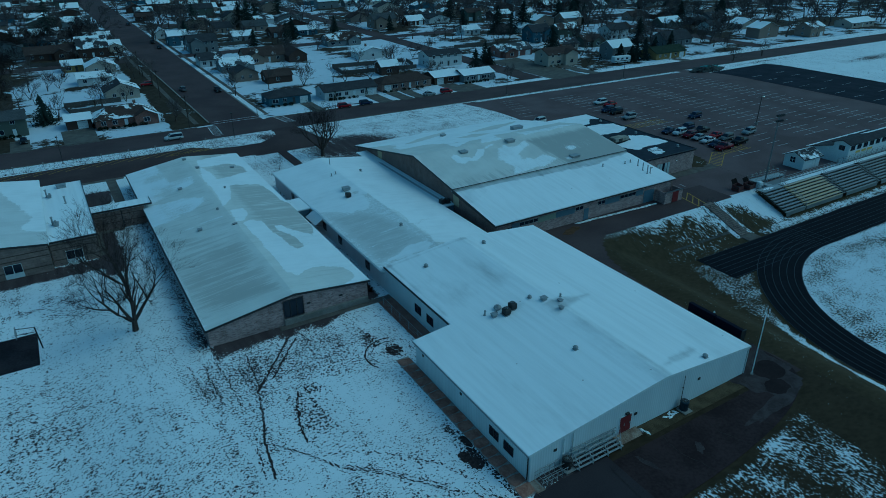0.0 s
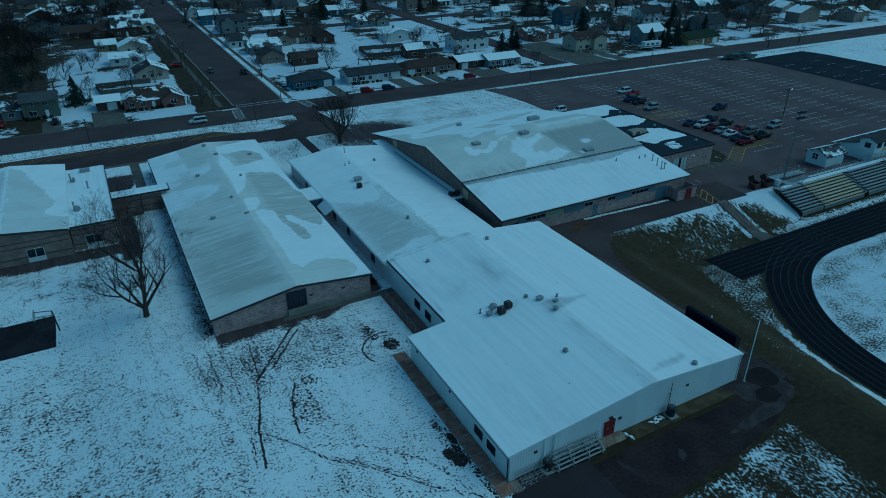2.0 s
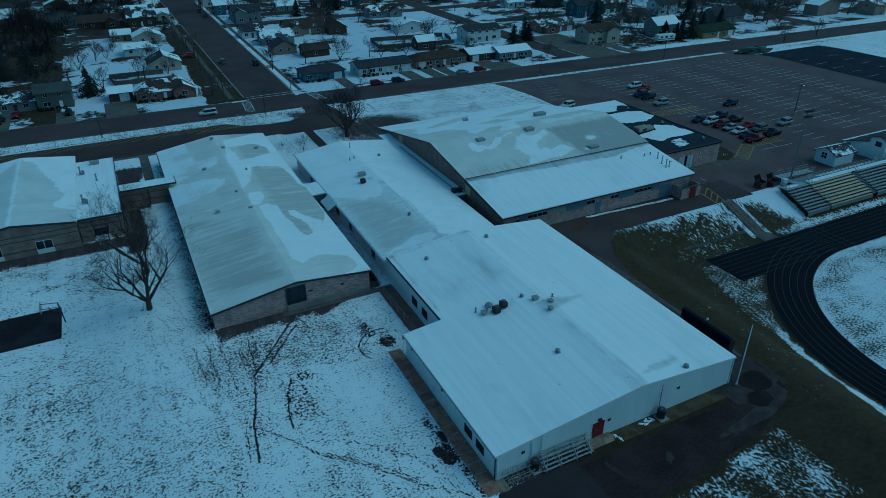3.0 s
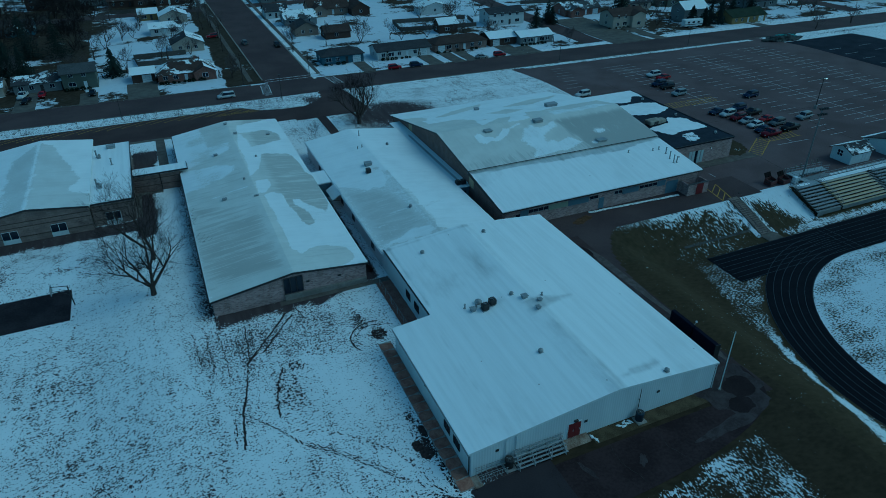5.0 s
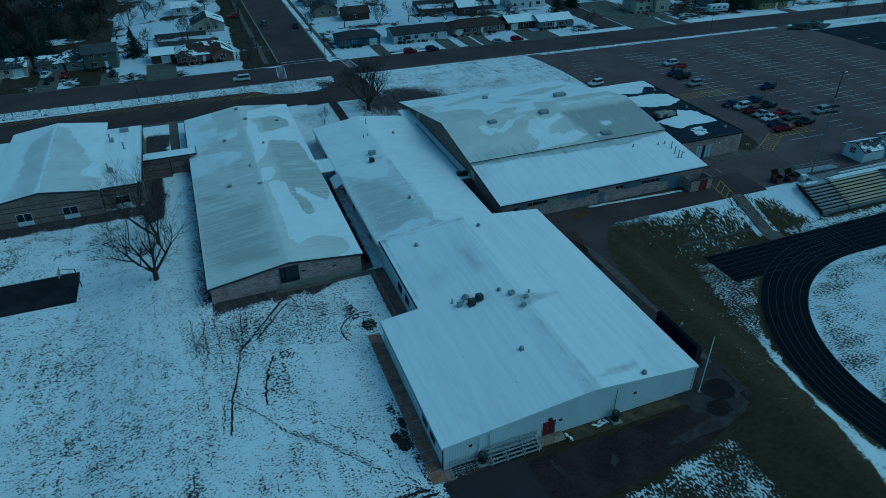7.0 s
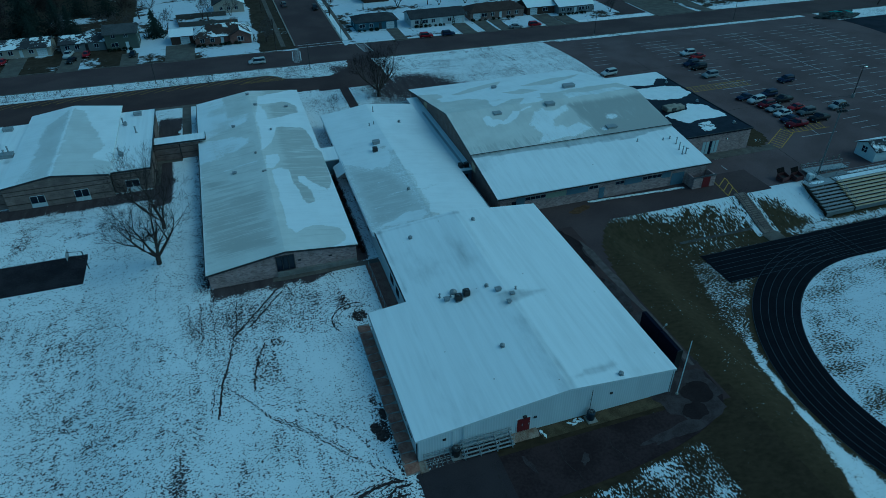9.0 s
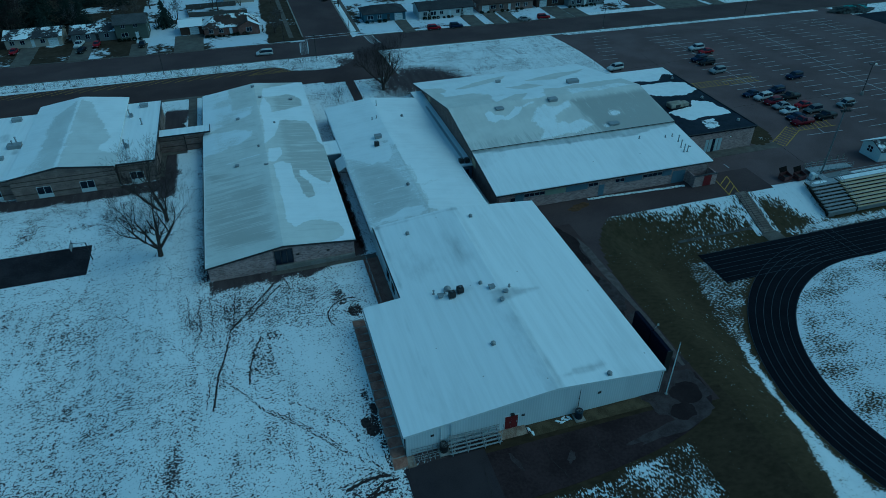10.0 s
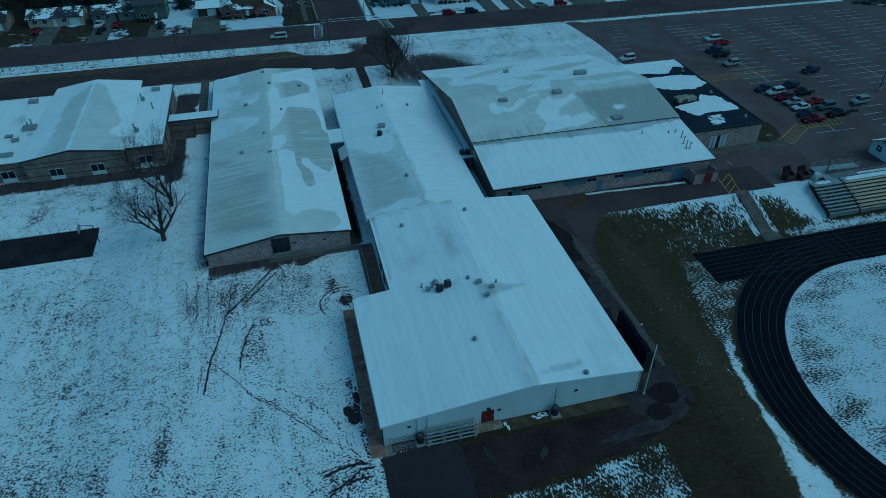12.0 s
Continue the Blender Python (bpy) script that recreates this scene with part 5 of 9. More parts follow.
scuffs("tyre_tracks", "dark curved tyre tracks pressed through the snow",
       along(trench[:3], 0.17, 0.05, 0.36, 0.11) + along(trench[2:5], 0.26, 0.10, 0.32, 0.10) + along([(x - 0.9, y + 0.2) for x, y in trench[:2]], 0.5, 0.08, 0.3, 0.08)
       + along(trench[3:], 0.2, 0.06, 0.36, 0.12) + along([(x + 0.75, y - 0.5) for x, y in trench[4:]], 0.22, 0.06, 0.36, 0.10)
       + along([(-17.7, 28.0), (-17.3, 34.8)], 0.22, 0.06, 0.34, 0.09) + along([(-9.8, 36.4), (-9.2, 33.6)], 0.25, 0.06, 0.3, 0.09)
       + along([(-16.2, 16.6), (-16.0, 18.9), (-15.0, 23.0), (-14.2, 25.1)], 0.15, 0.09, 0.24, 0.10) + along([(-14.2, 25.1), (-13.2, 26.0)], 0.3, 0.15, 0.2, 0.08)
       + along([(-12.0, 24.0), (-11.7, 21.1), (-12.6, 18.2), (-14.4, 16.4)], 0.5, 0.30, 0.16, 0.09)
       + strewn(160, -14.2, 20.6, 1.3, 3.8, 0.05, 0.16) + strewn(60, -12.4, 24.6, 1.0, 1.2, 0.05, 0.16) + strewn(150, -8.4, 27.6, 3.2, 2.4, 0.04, 0.14) + strewn(160, -15.0, 31.5, 3.2, 3.0, 0.04, 0.14)
       + along([(-23.9, 36.5), (-23.5, 27.7)], 0.3, 0.10, 0.2, 0.08) + along([(-22.3, 36.2), (-22.0, 26.7)], 0.26, 0.12, 0.22, 0.09) + along([(-20.8, 35.7), (-20.4, 25.5)], 0.3, 0.12, 0.22, 0.09)
       + along(arc(-1.4, 26.0, 3.4, 70, 215), 0.22, 0.05, 0.3, 0.10) + along(arc(-1.4, 26.0, 2.6, 60, 205), 0.22, 0.06, 0.3, 0.09) + along(arc(-1.4, 26.0, 1.6, 90, 200), 0.22, 0.08, 0.28, 0.10)
       + strewn(110, -2.3, 30.0, 0.7, 1.8, 0.05, 0.16) + strewn(160, -0.9, 26.5, 1.0, 1.3, 0.06, 0.2) + strewn(130, -3.4, 6.1, 0.55, 0.75, 0.06, 0.2) + strewn(170, -2.9, 4.8, 0.65, 0.85, 0.06, 0.2) + strewn(60, -2.4, 6.2, 0.5, 0.9, 0.05, 0.15) + strewn(120, -2.1, 7.9, 0.4, 0.9, 0.06, 0.18) + strewn(50, -2.7, 10.4, 0.45, 0.9, 0.05, 0.13) + strewn(160, -2.0, 3.0, 0.4, 4.5, 0.05, 0.15)
       + along([(-7.1, -2.3), (-5.2, -1.7), (-3.3, -1.6), (-2.3, -1.8)], 0.12, 0.07, 0.4, 0.14) + along([(-7.8, -1.9), (-5.7, -1.4), (-3.7, -0.9)], 0.3, 0.10, 0.3, 0.09) + along([(-4.3, -3.3), (-3.1, -2.4), (-1.6, -2.4)], 0.15, 0.12, 0.4, 0.12)
       + strewn(70, -3.4, -2.0, 1.6, 1.4, 0.05, 0.13) + along([(-7.0, -4.8), (-5.1, -3.6), (-2.3, -3.4)], 0.16, 0.16, 0.4, 0.14) + along([(-8.5, -5.5), (-6.4, -6.4)], 0.2, 0.2, 0.4, 0.14))

# track markings and drains
for x in (82.4, 84.0):
    tagged(strip("finish_line", x, x + 0.1, 18.7, 26.3, TRACK_Z + 0.115, M_TRACKLINE, None, 3), "painted line across the running track", "road marking", kind="structure")
for k in range(8):
    tagged(strip("lane_line", 57.4, 190, 19.1 + 1.06 * k, 19.17 + 1.06 * k, TRACK_Z + 0.094, M_TRACKLINE), "thin painted lane line", "road marking", kind="structure")

# ---- openings and fittings of the school ----
def leaf(par, x0, x1, y, z0, z1, mat, out=-1, axis="y", label=""):
    d = sorted((y, y + out * 0.06))
    bm = box(x0, x1, *d, z0, z1) if axis == "y" else box(*d, x0, x1, z0, z1)
    door = part("door", bm, mat, par, label)
    h = sorted((y + out * 0.06, y + out * 0.12))
    b2 = bmesh.new()
    hx = x1 - 0.16
    if axis == "y":
        put_box(b2, hx - 0.05, hx + 0.05, *h, (z0 + z1) / 2 - 0.12, (z0 + z1) / 2 + 0.12)
    else:
        put_box(b2, *h, hx - 0.05, hx + 0.05, (z0 + z1) / 2 - 0.12, (z0 + z1) / 2 + 0.12)
    part("handle", b2, M_STEEL, door)
    return door

leaf(metal_hall, 11.68, 12.46, 0.0, 0.55, 2.62, M_RED_DOOR, label="red steel door leaf")
leaf(metal_hall, 12.49, 13.27, 0.0, 0.55, 2.62, M_RED_DOOR, label="red steel door leaf")
part("door_frame", prism([(11.56, 0.52), (11.68, 0.52), (11.68, 2.63), (13.27, 2.63), (13.27, 0.52), (13.39, 0.52), (13.39, 2.75), (11.56, 2.75)], "y", -0.05, 0.0), M_WHITE_TRIM, metal_hall, "white door frame")
part("wall_lamp", box(12.3, 12.75, -0.28, 0.0, 2.85, 3.1, 0.03), M_BLACK, metal_hall, "small black wall lamp")
for x, z in ((3.0, 2.65), (23.6, 2.9), (13.9, 2.3)):
    part("wall_vent", box(x - 0.2, x + 0.2, -0.08, 0.0, z - 0.16, z + 0.16, 0.02), M_BLACK, metal_hall)
for x in (4.0, 5.2):
    part("downpipe", tube((x, -0.1, 0.3), (x, -0.1, hall(x) - 0.3), 0.06), M_WHITE_TRIM, metal_hall)
part("downpipe", tube((32.05, -0.02, 0.1), (32.05, -0.02, 3.8), 0.06), M_WHITE_TRIM, metal_hall)
part("downpipe", tube((-0.1, 0.25, 0.2), (-0.1, 0.25, 3.2), 0.06), M_DARK_STEEL, metal_hall)
part("gutter", box(-0.42, -0.3, -0.05, 22.4, 3.34, 3.46), M_STEEL, metal_hall)
part("gutter", box(4.86, 5.02, 22.5, 40.6, hall(5) - 0.3, hall(5) - 0.12), M_TRIM, metal_hall)
part("rake_trim", prism([(-0.3, hall(-0.3) - 0.24), (18, 5.21), (32.3, 3.91), (32.3, 4.17), (18, 5.47), (-0.3, hall(-0.3) + 0.02)], "y", -0.09, -0.055), M_WHITE_TRIM, metal_hall)
for y in (3.4, 5.9):
    window(metal_hall, y - 0.75, y + 0.75, 1.1, 2.15, 0.0, -1, "x")
for y, z in ((27.6, 1.2), (30.8, 1.2)):
    window(metal_hall, y - 0.8, y + 0.8, z, z + 1.2, 5.1, -1, "x")
part("wall_vent", box(-0.08, 0, 12.0, 12.3, 2.3, 2.6), M_BLACK, metal_hall)
part("wall_vent", box(-0.08, 0, 20.3, 20.6, 2.3, 2.6), M_BLACK, metal_hall)
for y in (46.6, 57.2, 64.0, 80.0):
    window(rear_wing, y - 0.7, y + 0.7, 0.9, 2.2, 5.1, -1, "x")
part("gutter", box(4.64, 4.8, 41, 91, 2.92, 3.08), M_WHITE_TRIM, rear_wing)
part("parapet", box(4.8, 25.4, 40.62, 40.95, 3.4, 3.5), M_WHITE_TRIM, rear_wing)

# recess, vents and trim of the brick block
part("window", box(-10.6, -8.0, 39.24, 39.32, 1.15, 3.6), M_GLASS, brick_block, "dark tall glazed entrance bay")
bm = bmesh.new()
for x in (-10.7, -9.8, -8.9, -8.0):
    put_box(bm, x, x + 0.1, 39.16, 39.26, 1.05, 3.7)
put_box(bm, -10.7, -7.9, 39.15, 39.26, 1.05, 1.15)
put_box(bm, -10.7, -7.9, 39.15, 39.26, 3.6, 3.7)
part("window_frame", bm, M_TRIM, brick_block)
part("sill", box(-10.75, 1.5, 38.95, 39.3, 0.05, 0.9), grained("weathered_plinth_concrete", (0.17, 0.155, 0.14), (0.26, 0.24, 0.225), 0.6, 9.0, 0.85), brick_block, "grey concrete plinth")
for x, z in ((-7.2, 2.4), (-2.5, 2.2)):
    part("wall_vent", box(x - 0.25, x + 0.25, 39.2, 39.3, z - 0.12, z + 0.12), M_BLACK, brick_block)
part("rake_trim", prism([(-20.9, 2.42), (-9.2, 4.28), (1.9, 3.18), (1.9, 3.47), (-9.2, 4.57), (-20.9, 2.72)], "y", 38.93, 38.995), M_TRIM, brick_block)
part("gutter", box(-21.06, -20.9, 39, 107.3, 2.45, 2.62), M_TRIM, brick_block)

part("flashing", box(27.3, 70.6, 57.52, 57.58, 5.80, 5.92), M_TRIM, gymnasium, "dark stained metal flashing")
# band of windows and blue panels along the gymnasium's low front
for a, b in ((40.7, 45.0), (52.4, 56.0), (60.3, 62.2)):
    part("panel", box(a, b, 44.53, 44.6, 2.0, 3.1), M_BLUE_PANEL, gymnasium, "blue wall panel")
for a, b, n in ((32.7, 36.6, 4), (45.2, 47.0, 2), (50.6, 52.3, 2), (56.2, 60.2, 4)):
    window(gymnasium, a, b, 2.35, 2.95, 44.6, -1, "y", M_STEEL, n)
part("panel", box(36.7, 40.6, 44.53, 44.6, 2.05, 3.05), paint("pale_green_panel", (0.24, 0.26, 0.20), 0.5), gymnasium, "pale green wall panel")
part("panel", box(31.0, 32.6, 44.52, 44.6, 0.2, 3.1), M_BLUE_PANEL, gymnasium, "blue wall panel")
window(gymnasium, 30.2, 31.0, 1.7, 2.5, 44.6, -1, "y", M_TRIM, 1)
leaf(gymnasium, 47.3, 48.4, 44.6, 0.1, 2.3, M_BLUE_PANEL, label="pale blue door")
leaf(gymnasium, 62.5, 65.2, 44.6, 0.1, 2.6, M_BLUE_PANEL, label="wide pale blue door")
part("gutter", box(27.3, 70.6, 44.05, 44.2, 3.5, 3.68), M_TRIM, gymnasium)
part("rake_trim", prism([(44.2, 3.5), (57.6, 5.25), (57.6, 5.6), (72, 7.92), (100.4, 2.6), (100.4, 2.88), (72, 8.22), (57.6, 5.92), (44.2, 3.82)], "x", 27.22, 27.295), M_TRIM, gymnasium)
part("panel", box(27.95, 27.995, 87.5, 89.5, 1.5, 4.6), paint("pale_yellow_panel", (0.42, 0.34, 0.20), 0.6), gymnasium, "pale yellow wall panel")
part("panel", box(27.62, 27.69, 56.0, 57.8, 2.9, 4.9), paint("cream_panel", (0.45, 0.37, 0.24), 0.6), gymnasium, "cream wall panel")
enclosure = thing("bin_enclosure", pose(0, 0, 0), "low brick enclosure with red door beside the gymnasium", "enclosure")
for a in ((65.6, 70.4, 42.0, 42.25), (65.6, 65.85, 42.25, 44.5), (70.15, 70.4, 42.25, 44.5)):
    part("wall", box(*a, 0.05, 2.3), M_BRICK, enclosure)
part("door", box(67.6, 69.2, 41.93, 42.0, 0.1, 2.2), M_RED_DOOR, enclosure, "red steel door")
part("rim", box(65.5, 70.5, 41.9, 42.3, 2.3, 2.38), M_TRIM, enclosure)

# low wire fence on the paving edge
wire_fence = thing("wire_fence", pose(2.95, 24.6, 0.03), "low galvanised wire fence beside the brown paving", "fence")
for k in range(6):
    part("post", tube((0, 2.5 * k, 0), (0, 2.5 * k, 1.25), 0.035), M_STEEL, wire_fence)
for k in range(5):
    for z in (0.25, 0.55, 0.85, 1.2):
        part("rail", tube((0, 2.5 * k, z), (0, 2.5 * k + 2.5, z), 0.022 if z > 1 else 0.008, None, 5), M_STEEL, wire_fence)

# link roof strip and canopies
roof_strip = thing("link_roof", pose(0, 0, 0), "low flat roof strip with snow between wing and gymnasium", "flat roof")
slope_roof(roof_strip, 25.3, 27.9, 57.5, 95, lambda x, y: 3.02, M_ROOF_WHITE, lambda x, y: 0.92 - 0.85 * ease(1 - abs(x - 26.6 + 0.25 * noise.noise(Vector((0, y / 1.1, 6)))) / 0.5) * ease((y - 59) / 2) * ease((88 - y) / 3))
part("wall", box(25.3, 27.6, 57.6, 57.9, 0, 2.75), M_BLUE_PANEL, roof_strip, "blue wall with dark doorway")
part("door", box(25.9, 26.9, 57.53, 57.6, 0.05, 2.1), M_GLASS, roof_strip)
side_canopy = thing("side_canopy", pose(0, 0, 0), "small snowy flat canopy between two school blocks", "canopy")
slope_roof(side_canopy, 1.95, 4.75, 69.5, 75.2, lambda x, y: 3.1, M_ROOF_WHITE, lambda x, y: 0.95)
part("wall", box(2.0, 4.7, 69.6, 69.8, 0, 2.8), M_BLUE_PANEL, side_canopy)
shed_hood = thing("door_hood", pose(0, 0, 0), "tilted white metal hood over a side door", "hood")
part("hood", prism([(3.2, 2.1), (5.05, 3.2), (5.05, 3.28), (3.2, 2.18)], "y", 63.6, 68.2), M_WHITE_TRIM, shed_hood)
part("bracket", tube((3.3, 63.8, 2.1), (5.05, 63.8, 1.6), 0.04), M_DARK_STEEL, shed_hood)

# annex
leaf(annex, 77.35, 77.95, 53.4, 0.1, 2.9, M_GLASS, label="dark glazed door")
for x in (75.75, 76.6, 78.0, 78.85):
    part("window", box(x, x + 0.66, 53.33, 53.4, 0.2, 2.9), paint("pale_curtained_glass", (0.45, 0.50, 0.52), 0.3), annex, "pale curtained side window")
window(annex, 71.2, 72.6, 1.2, 2.4, 53.4, -1, "y", M_TRIM, 3)
M_LIT, nt_, p_ = material("lit_lamp_lens")
p_.inputs["Emission Color"].default_value, p_.inputs["Emission Strength"].default_value = (0.95, 0.98, 1.0, 1), 2.0
wl = part("wall_lamp", box(81.2, 81.5, 53.2, 53.4, 2.9, 3.15, 0.02), M_BLACK, annex)
part("lens", box(81.25, 81.45, 53.18, 53.21, 2.92, 3.05), M_LIT, wl, "lit white lens")
for a in ((70.25, 87.25, 53.1, 53.22), (87.2, 87.3, 53.22, 88)):
    part("coping", box(*a, 4.5, 4.68), M_TRIM, annex)

# windows and bands of the west wing
for x0, y in ((-58.4, 74.95), (-49.9, 73.85), (-42.7, 73.85), (-34.2, 74.85)):
    window(west_wing, x0, x0 + 2.3, 0.9, 2.3, y, -1, "y", M_WHITE_TRIM, 2)
    part("panel", box(x0 - 0.1, x0 + 2.4, y - 0.07, y, 0.1, 0.82), M_WHITE_TRIM, west_wing, "white panel under the window")
M_BAND = paint("brown_band", (0.085, 0.068, 0.058), 0.7)
for z in (1.0, 2.75, 3.6):
    part("band", box(-53.8, -36.3, 73.86, 73.9, z, z + 0.14), M_BAND, west_wing)
    part("band", box(-36.2, -29.5, 74.86, 74.9, z, z + 0.14), M_BAND, west_wing)
    part("band", box(-29.5, -29.46, 74.9, 103.6, z, z + 0.14), M_BAND, west_wing)
    part("band", box(-90, -53.9, 74.94, 75.0, z, z + 0.14), M_BAND, west_wing)
for z in (1.2, 2.5):
    part("band", box(-29.2, -20.8, 85.95, 86.0, z, z + 0.12), M_BAND, link_walk)
part("coping", box(-29.25, -19.35, 85.5, 85.61, 3.55, 3.85), M_TRIM, link_walk)
part("coping", box(-19.42, -19.3, 85.61, 89.0, 3.55, 3.85), M_TRIM, link_walk)
part("coping", box(-36.2, -29.2, 74.6, 74.72, 4.1, 4.4), M_TRIM, west_wing)
part("coping", box(-29.32, -29.2, 74.72, 103.8, 4.1, 4.4), M_TRIM, west_wing)
part("rake_trim", prism([(-54.0, 4.3), (-45.4, 5.6), (-36.2, 4.4), (-36.2, 4.72), (-45.4, 5.92), (-54, 4.62)], "y", 73.52, 73.595), M_TRIM, west_wing)
for y in (80.0, 92.0):
    part("downpipe", tube((-29.38, y, 0.3), (-29.38, y, 3.9), 0.08), M_BLACK, west_wing)
part("downpipe", tube((-24.5, 85.88, 0.2), (-24.5, 85.88, 3.3), 0.08), M_BLACK, link_walk)

# ---- roof fittings ----
def mushroom_vent(x, y, z, s=1.0):
    s *= 0.68
    v = thing("roof_vent", pose(x, y, z - 0.05), "grey mushroom vent on a snowy roof", "roof vent", "roof vents")
    part("curb", box(-0.4 * s, 0.4 * s, -0.4 * s, 0.4 * s, 0, 0.18 * s, 0.02), M_STEEL, v)
    part("neck", tube((0, 0, 0.18 * s), (0, 0, 0.5 * s), 0.24 * s, None, 12), M_STEEL, v)
    bm = bmesh.new()
    put_tube(bm, (0, 0, 0.45 * s), (0, 0, 0.62 * s), 0.46 * s, 0.42 * s, 12)
    put_tube(bm, (0, 0, 0.62 * s), (0, 0, 0.82 * s), 0.42 * s, 0.14 * s, 12)
    part("cap", bm, M_STEEL, v)
for x, y, s in ((13.6, 9.3, 1.0), (16.0, 20.8, 0.9), (25.0, 0.7, 1.0), (9.6, 36.4, 1.0), (20.2, 37.3, 1.0)):
    mushroom_vent(x, y, hall(x), s)
for x, y, s in ((13.6, 51.5, 1.0), (19.7, 80.5, 1.0)):
    mushroom_vent(x, y, wing(x), s)
for x, y in ((85.2, 80.8), (85.0, 68.8), (85.1, 56.5)):
    mushroom_vent(x, y, 4.56, 1.0)
for x, y in ((-6.4, 84.4), (-10.3, 74.2)):
    mushroom_vent(x, y, blk(x), 0.8)

def box_vent(x, y, z, w=0.9, d=0.7, h=0.5, mat=None, label="low grey box vent on a roof"):
    v = thing("roof_hatch", pose(x, y, z - 0.06), label, "roof vent", "roof vents")
    part("body", box(-w / 2, w / 2, -d / 2, d / 2, 0, h, 0.03), mat or M_STEEL, v)
    part("lid", box(-w / 2 - 0.08, w / 2 + 0.08, -d / 2 - 0.08, d / 2 + 0.08, h, h + 0.1, 0.02), M_STEEL, v)
box_vent(17.1, 19.3, hall(17.2), 0.7, 0.6, 0.4)
box_vent(18.6, 17.9, hall(18.8), 0.5, 0.45, 0.3)
box_vent(17.5, 16.4, hall(17.7), 0.4, 0.5, 0.35)
box_vent(10.1, 20.3, hall(10.2), 0.6, 0.6, 0.4)
box_vent(12.6, 71.4, wing(12.6), 1.3, 1.0, 0.6)
box_vent(59.3, 81.0, gym(81), 2.6, 1.4, 0.7)
box_vent(49.3, 70.2, gym(70.2), 1.8, 1.3, 0.5)
box_vent(37.4, 69.6, gym(69.6), 1.5, 1.2, 0.3)
box_vent(57.8, 59.5, gym(59.5), 2.0, 1.2, 0.35)
box_vent(45.0, 90, gym(90), 1.0, 0.8, 0.5)
for x, y in ((-9.5, 105), (-8.3, 98.3), (-1.8, 96.7), (-13.6, 89.2), (-14.7, 68.4)):
    box_vent(x, y, blk(x), 0.65, 0.55, 0.3)
box_vent(-9.5, 66.1, blk(-9.5), 0.7, 0.3, 0.15, M_BLACK, "small dark roof hatch")
box_vent(-32.7, 101.3, 4.3, 1.6, 1.0, 0.6)
box_vent(-57.6, 101.5, 4.2, 1.8, 1.2, 0.6)
box_vent(-57.2, 77.5, 4.2, 2.2, 1.2, 0.4)
box_vent(-58.7, 85.6, 4.2, 1.2, 0.9, 0.3, paint("rusty_red_metal", (0.20, 0.05, 0.04), 0.7), "rusty red hatch on a roof")

box_vent(-55.4, 88.2, 4.2, 2.4, 1.5, 0.7)
box_vent(-57.0, 83.4, 4.2, 1.2, 0.9, 0.5)
box_vent(-34.6, 81.5, 4.3, 0.7, 0.7, 0.6)
box_vent(-34.9, 96.4, 4.3, 0.6, 0.6, 0.5)

def condenser(x, y, z, mat=None):
    v = thing("condenser_unit", pose(x, y, z - 0.04), "dark square air conditioning condenser with round fan", "air conditioner", "condensers")
    part("body", box(-0.44, 0.44, -0.44, 0.44, 0.05, 0.85, 0.06), mat or M_DARK_STEEL, v)
    part("base", box(-0.55, 0.55, -0.55, 0.55, 0, 0.05), M_STEEL, v)
    bm = bmesh.new()
    put_tube(bm, (0, 0, 0.85), (0, 0, 0.91), 0.38, 0.36, 14)
    part("fan_ring", bm, M_BLACK, v)
    bm = bmesh.new()
    for k in range(4):
        a = k * math.pi / 2
        put_tube(bm, (0, 0, 0.92), (0.34 * math.cos(a), 0.34 * math.sin(a), 0.92), 0.025, None, 4)
    part("guard", bm, M_STEEL, v)
condenser(11.6, 19.8, hall(11.7))
condenser(12.9, 20.3, hall(13.0))
condenser(11.7, 68.4, wing(11.7))
condenser(25.8, 58.8, 3.05)
condenser(26.9, 58.7, 3.05)
M_NAVY_METAL = paint("navy_painted_metal", (0.018, 0.030, 0.050), 0.5, 0.2)
def yard_condenser(x, y, mat, label):
    v = thing("yard_condenser", pose(x, y, land(x, y) + 0.05), label, "air conditioner", "condensers")
    part("pad", box(-0.62, 0.62, -0.75, 0.55, 0, 0.1, 0.01), M_CONCRETE, v)
    part("body", tube((0, 0, 0.1), (0, 0, 1.15), 0.47, 0.47, 16), mat, v)
    for k in range(6):
        part("louvre", tube((0, 0, 0.22 + 0.15 * k), (0, 0, 0.26 + 0.15 * k), 0.485, 0.485, 16), M_DARK_STEEL, v)
    part("top", tube((0, 0, 1.15), (0, 0, 1.24), 0.49, 0.42, 16), mat, v)
    g = part("fan_ring", tube((0, 0, 1.24), (0, 0, 1.27), 0.3, 0.3, 14), M_BLACK, v)
    bm = bmesh.new()
    for k in range(4):
        a = k * math.pi / 4
        put_tube(bm, (-0.32 * math.cos(a), -0.32 * math.sin(a), 1.28), (0.32 * math.cos(a), 0.32 * math.sin(a), 1.28), 0.012, None, 4)
    part("guard", bm, M_STEEL, g)
    return v
yard_condenser(20.8, -0.75, M_NAVY_METAL, "round navy blue condenser on a pale pad by the wall")
yard_condenser(4.15, -0.62, M_DARK_STEEL, "round dark grey condenser beside the hurdle rack")
dome = thing("roof_dome", pose(11.4, 21.4, hall(11.5) - 0.05), "round grey exhaust dome on the snowy roof", "roof vent")
bm = bmesh.new()
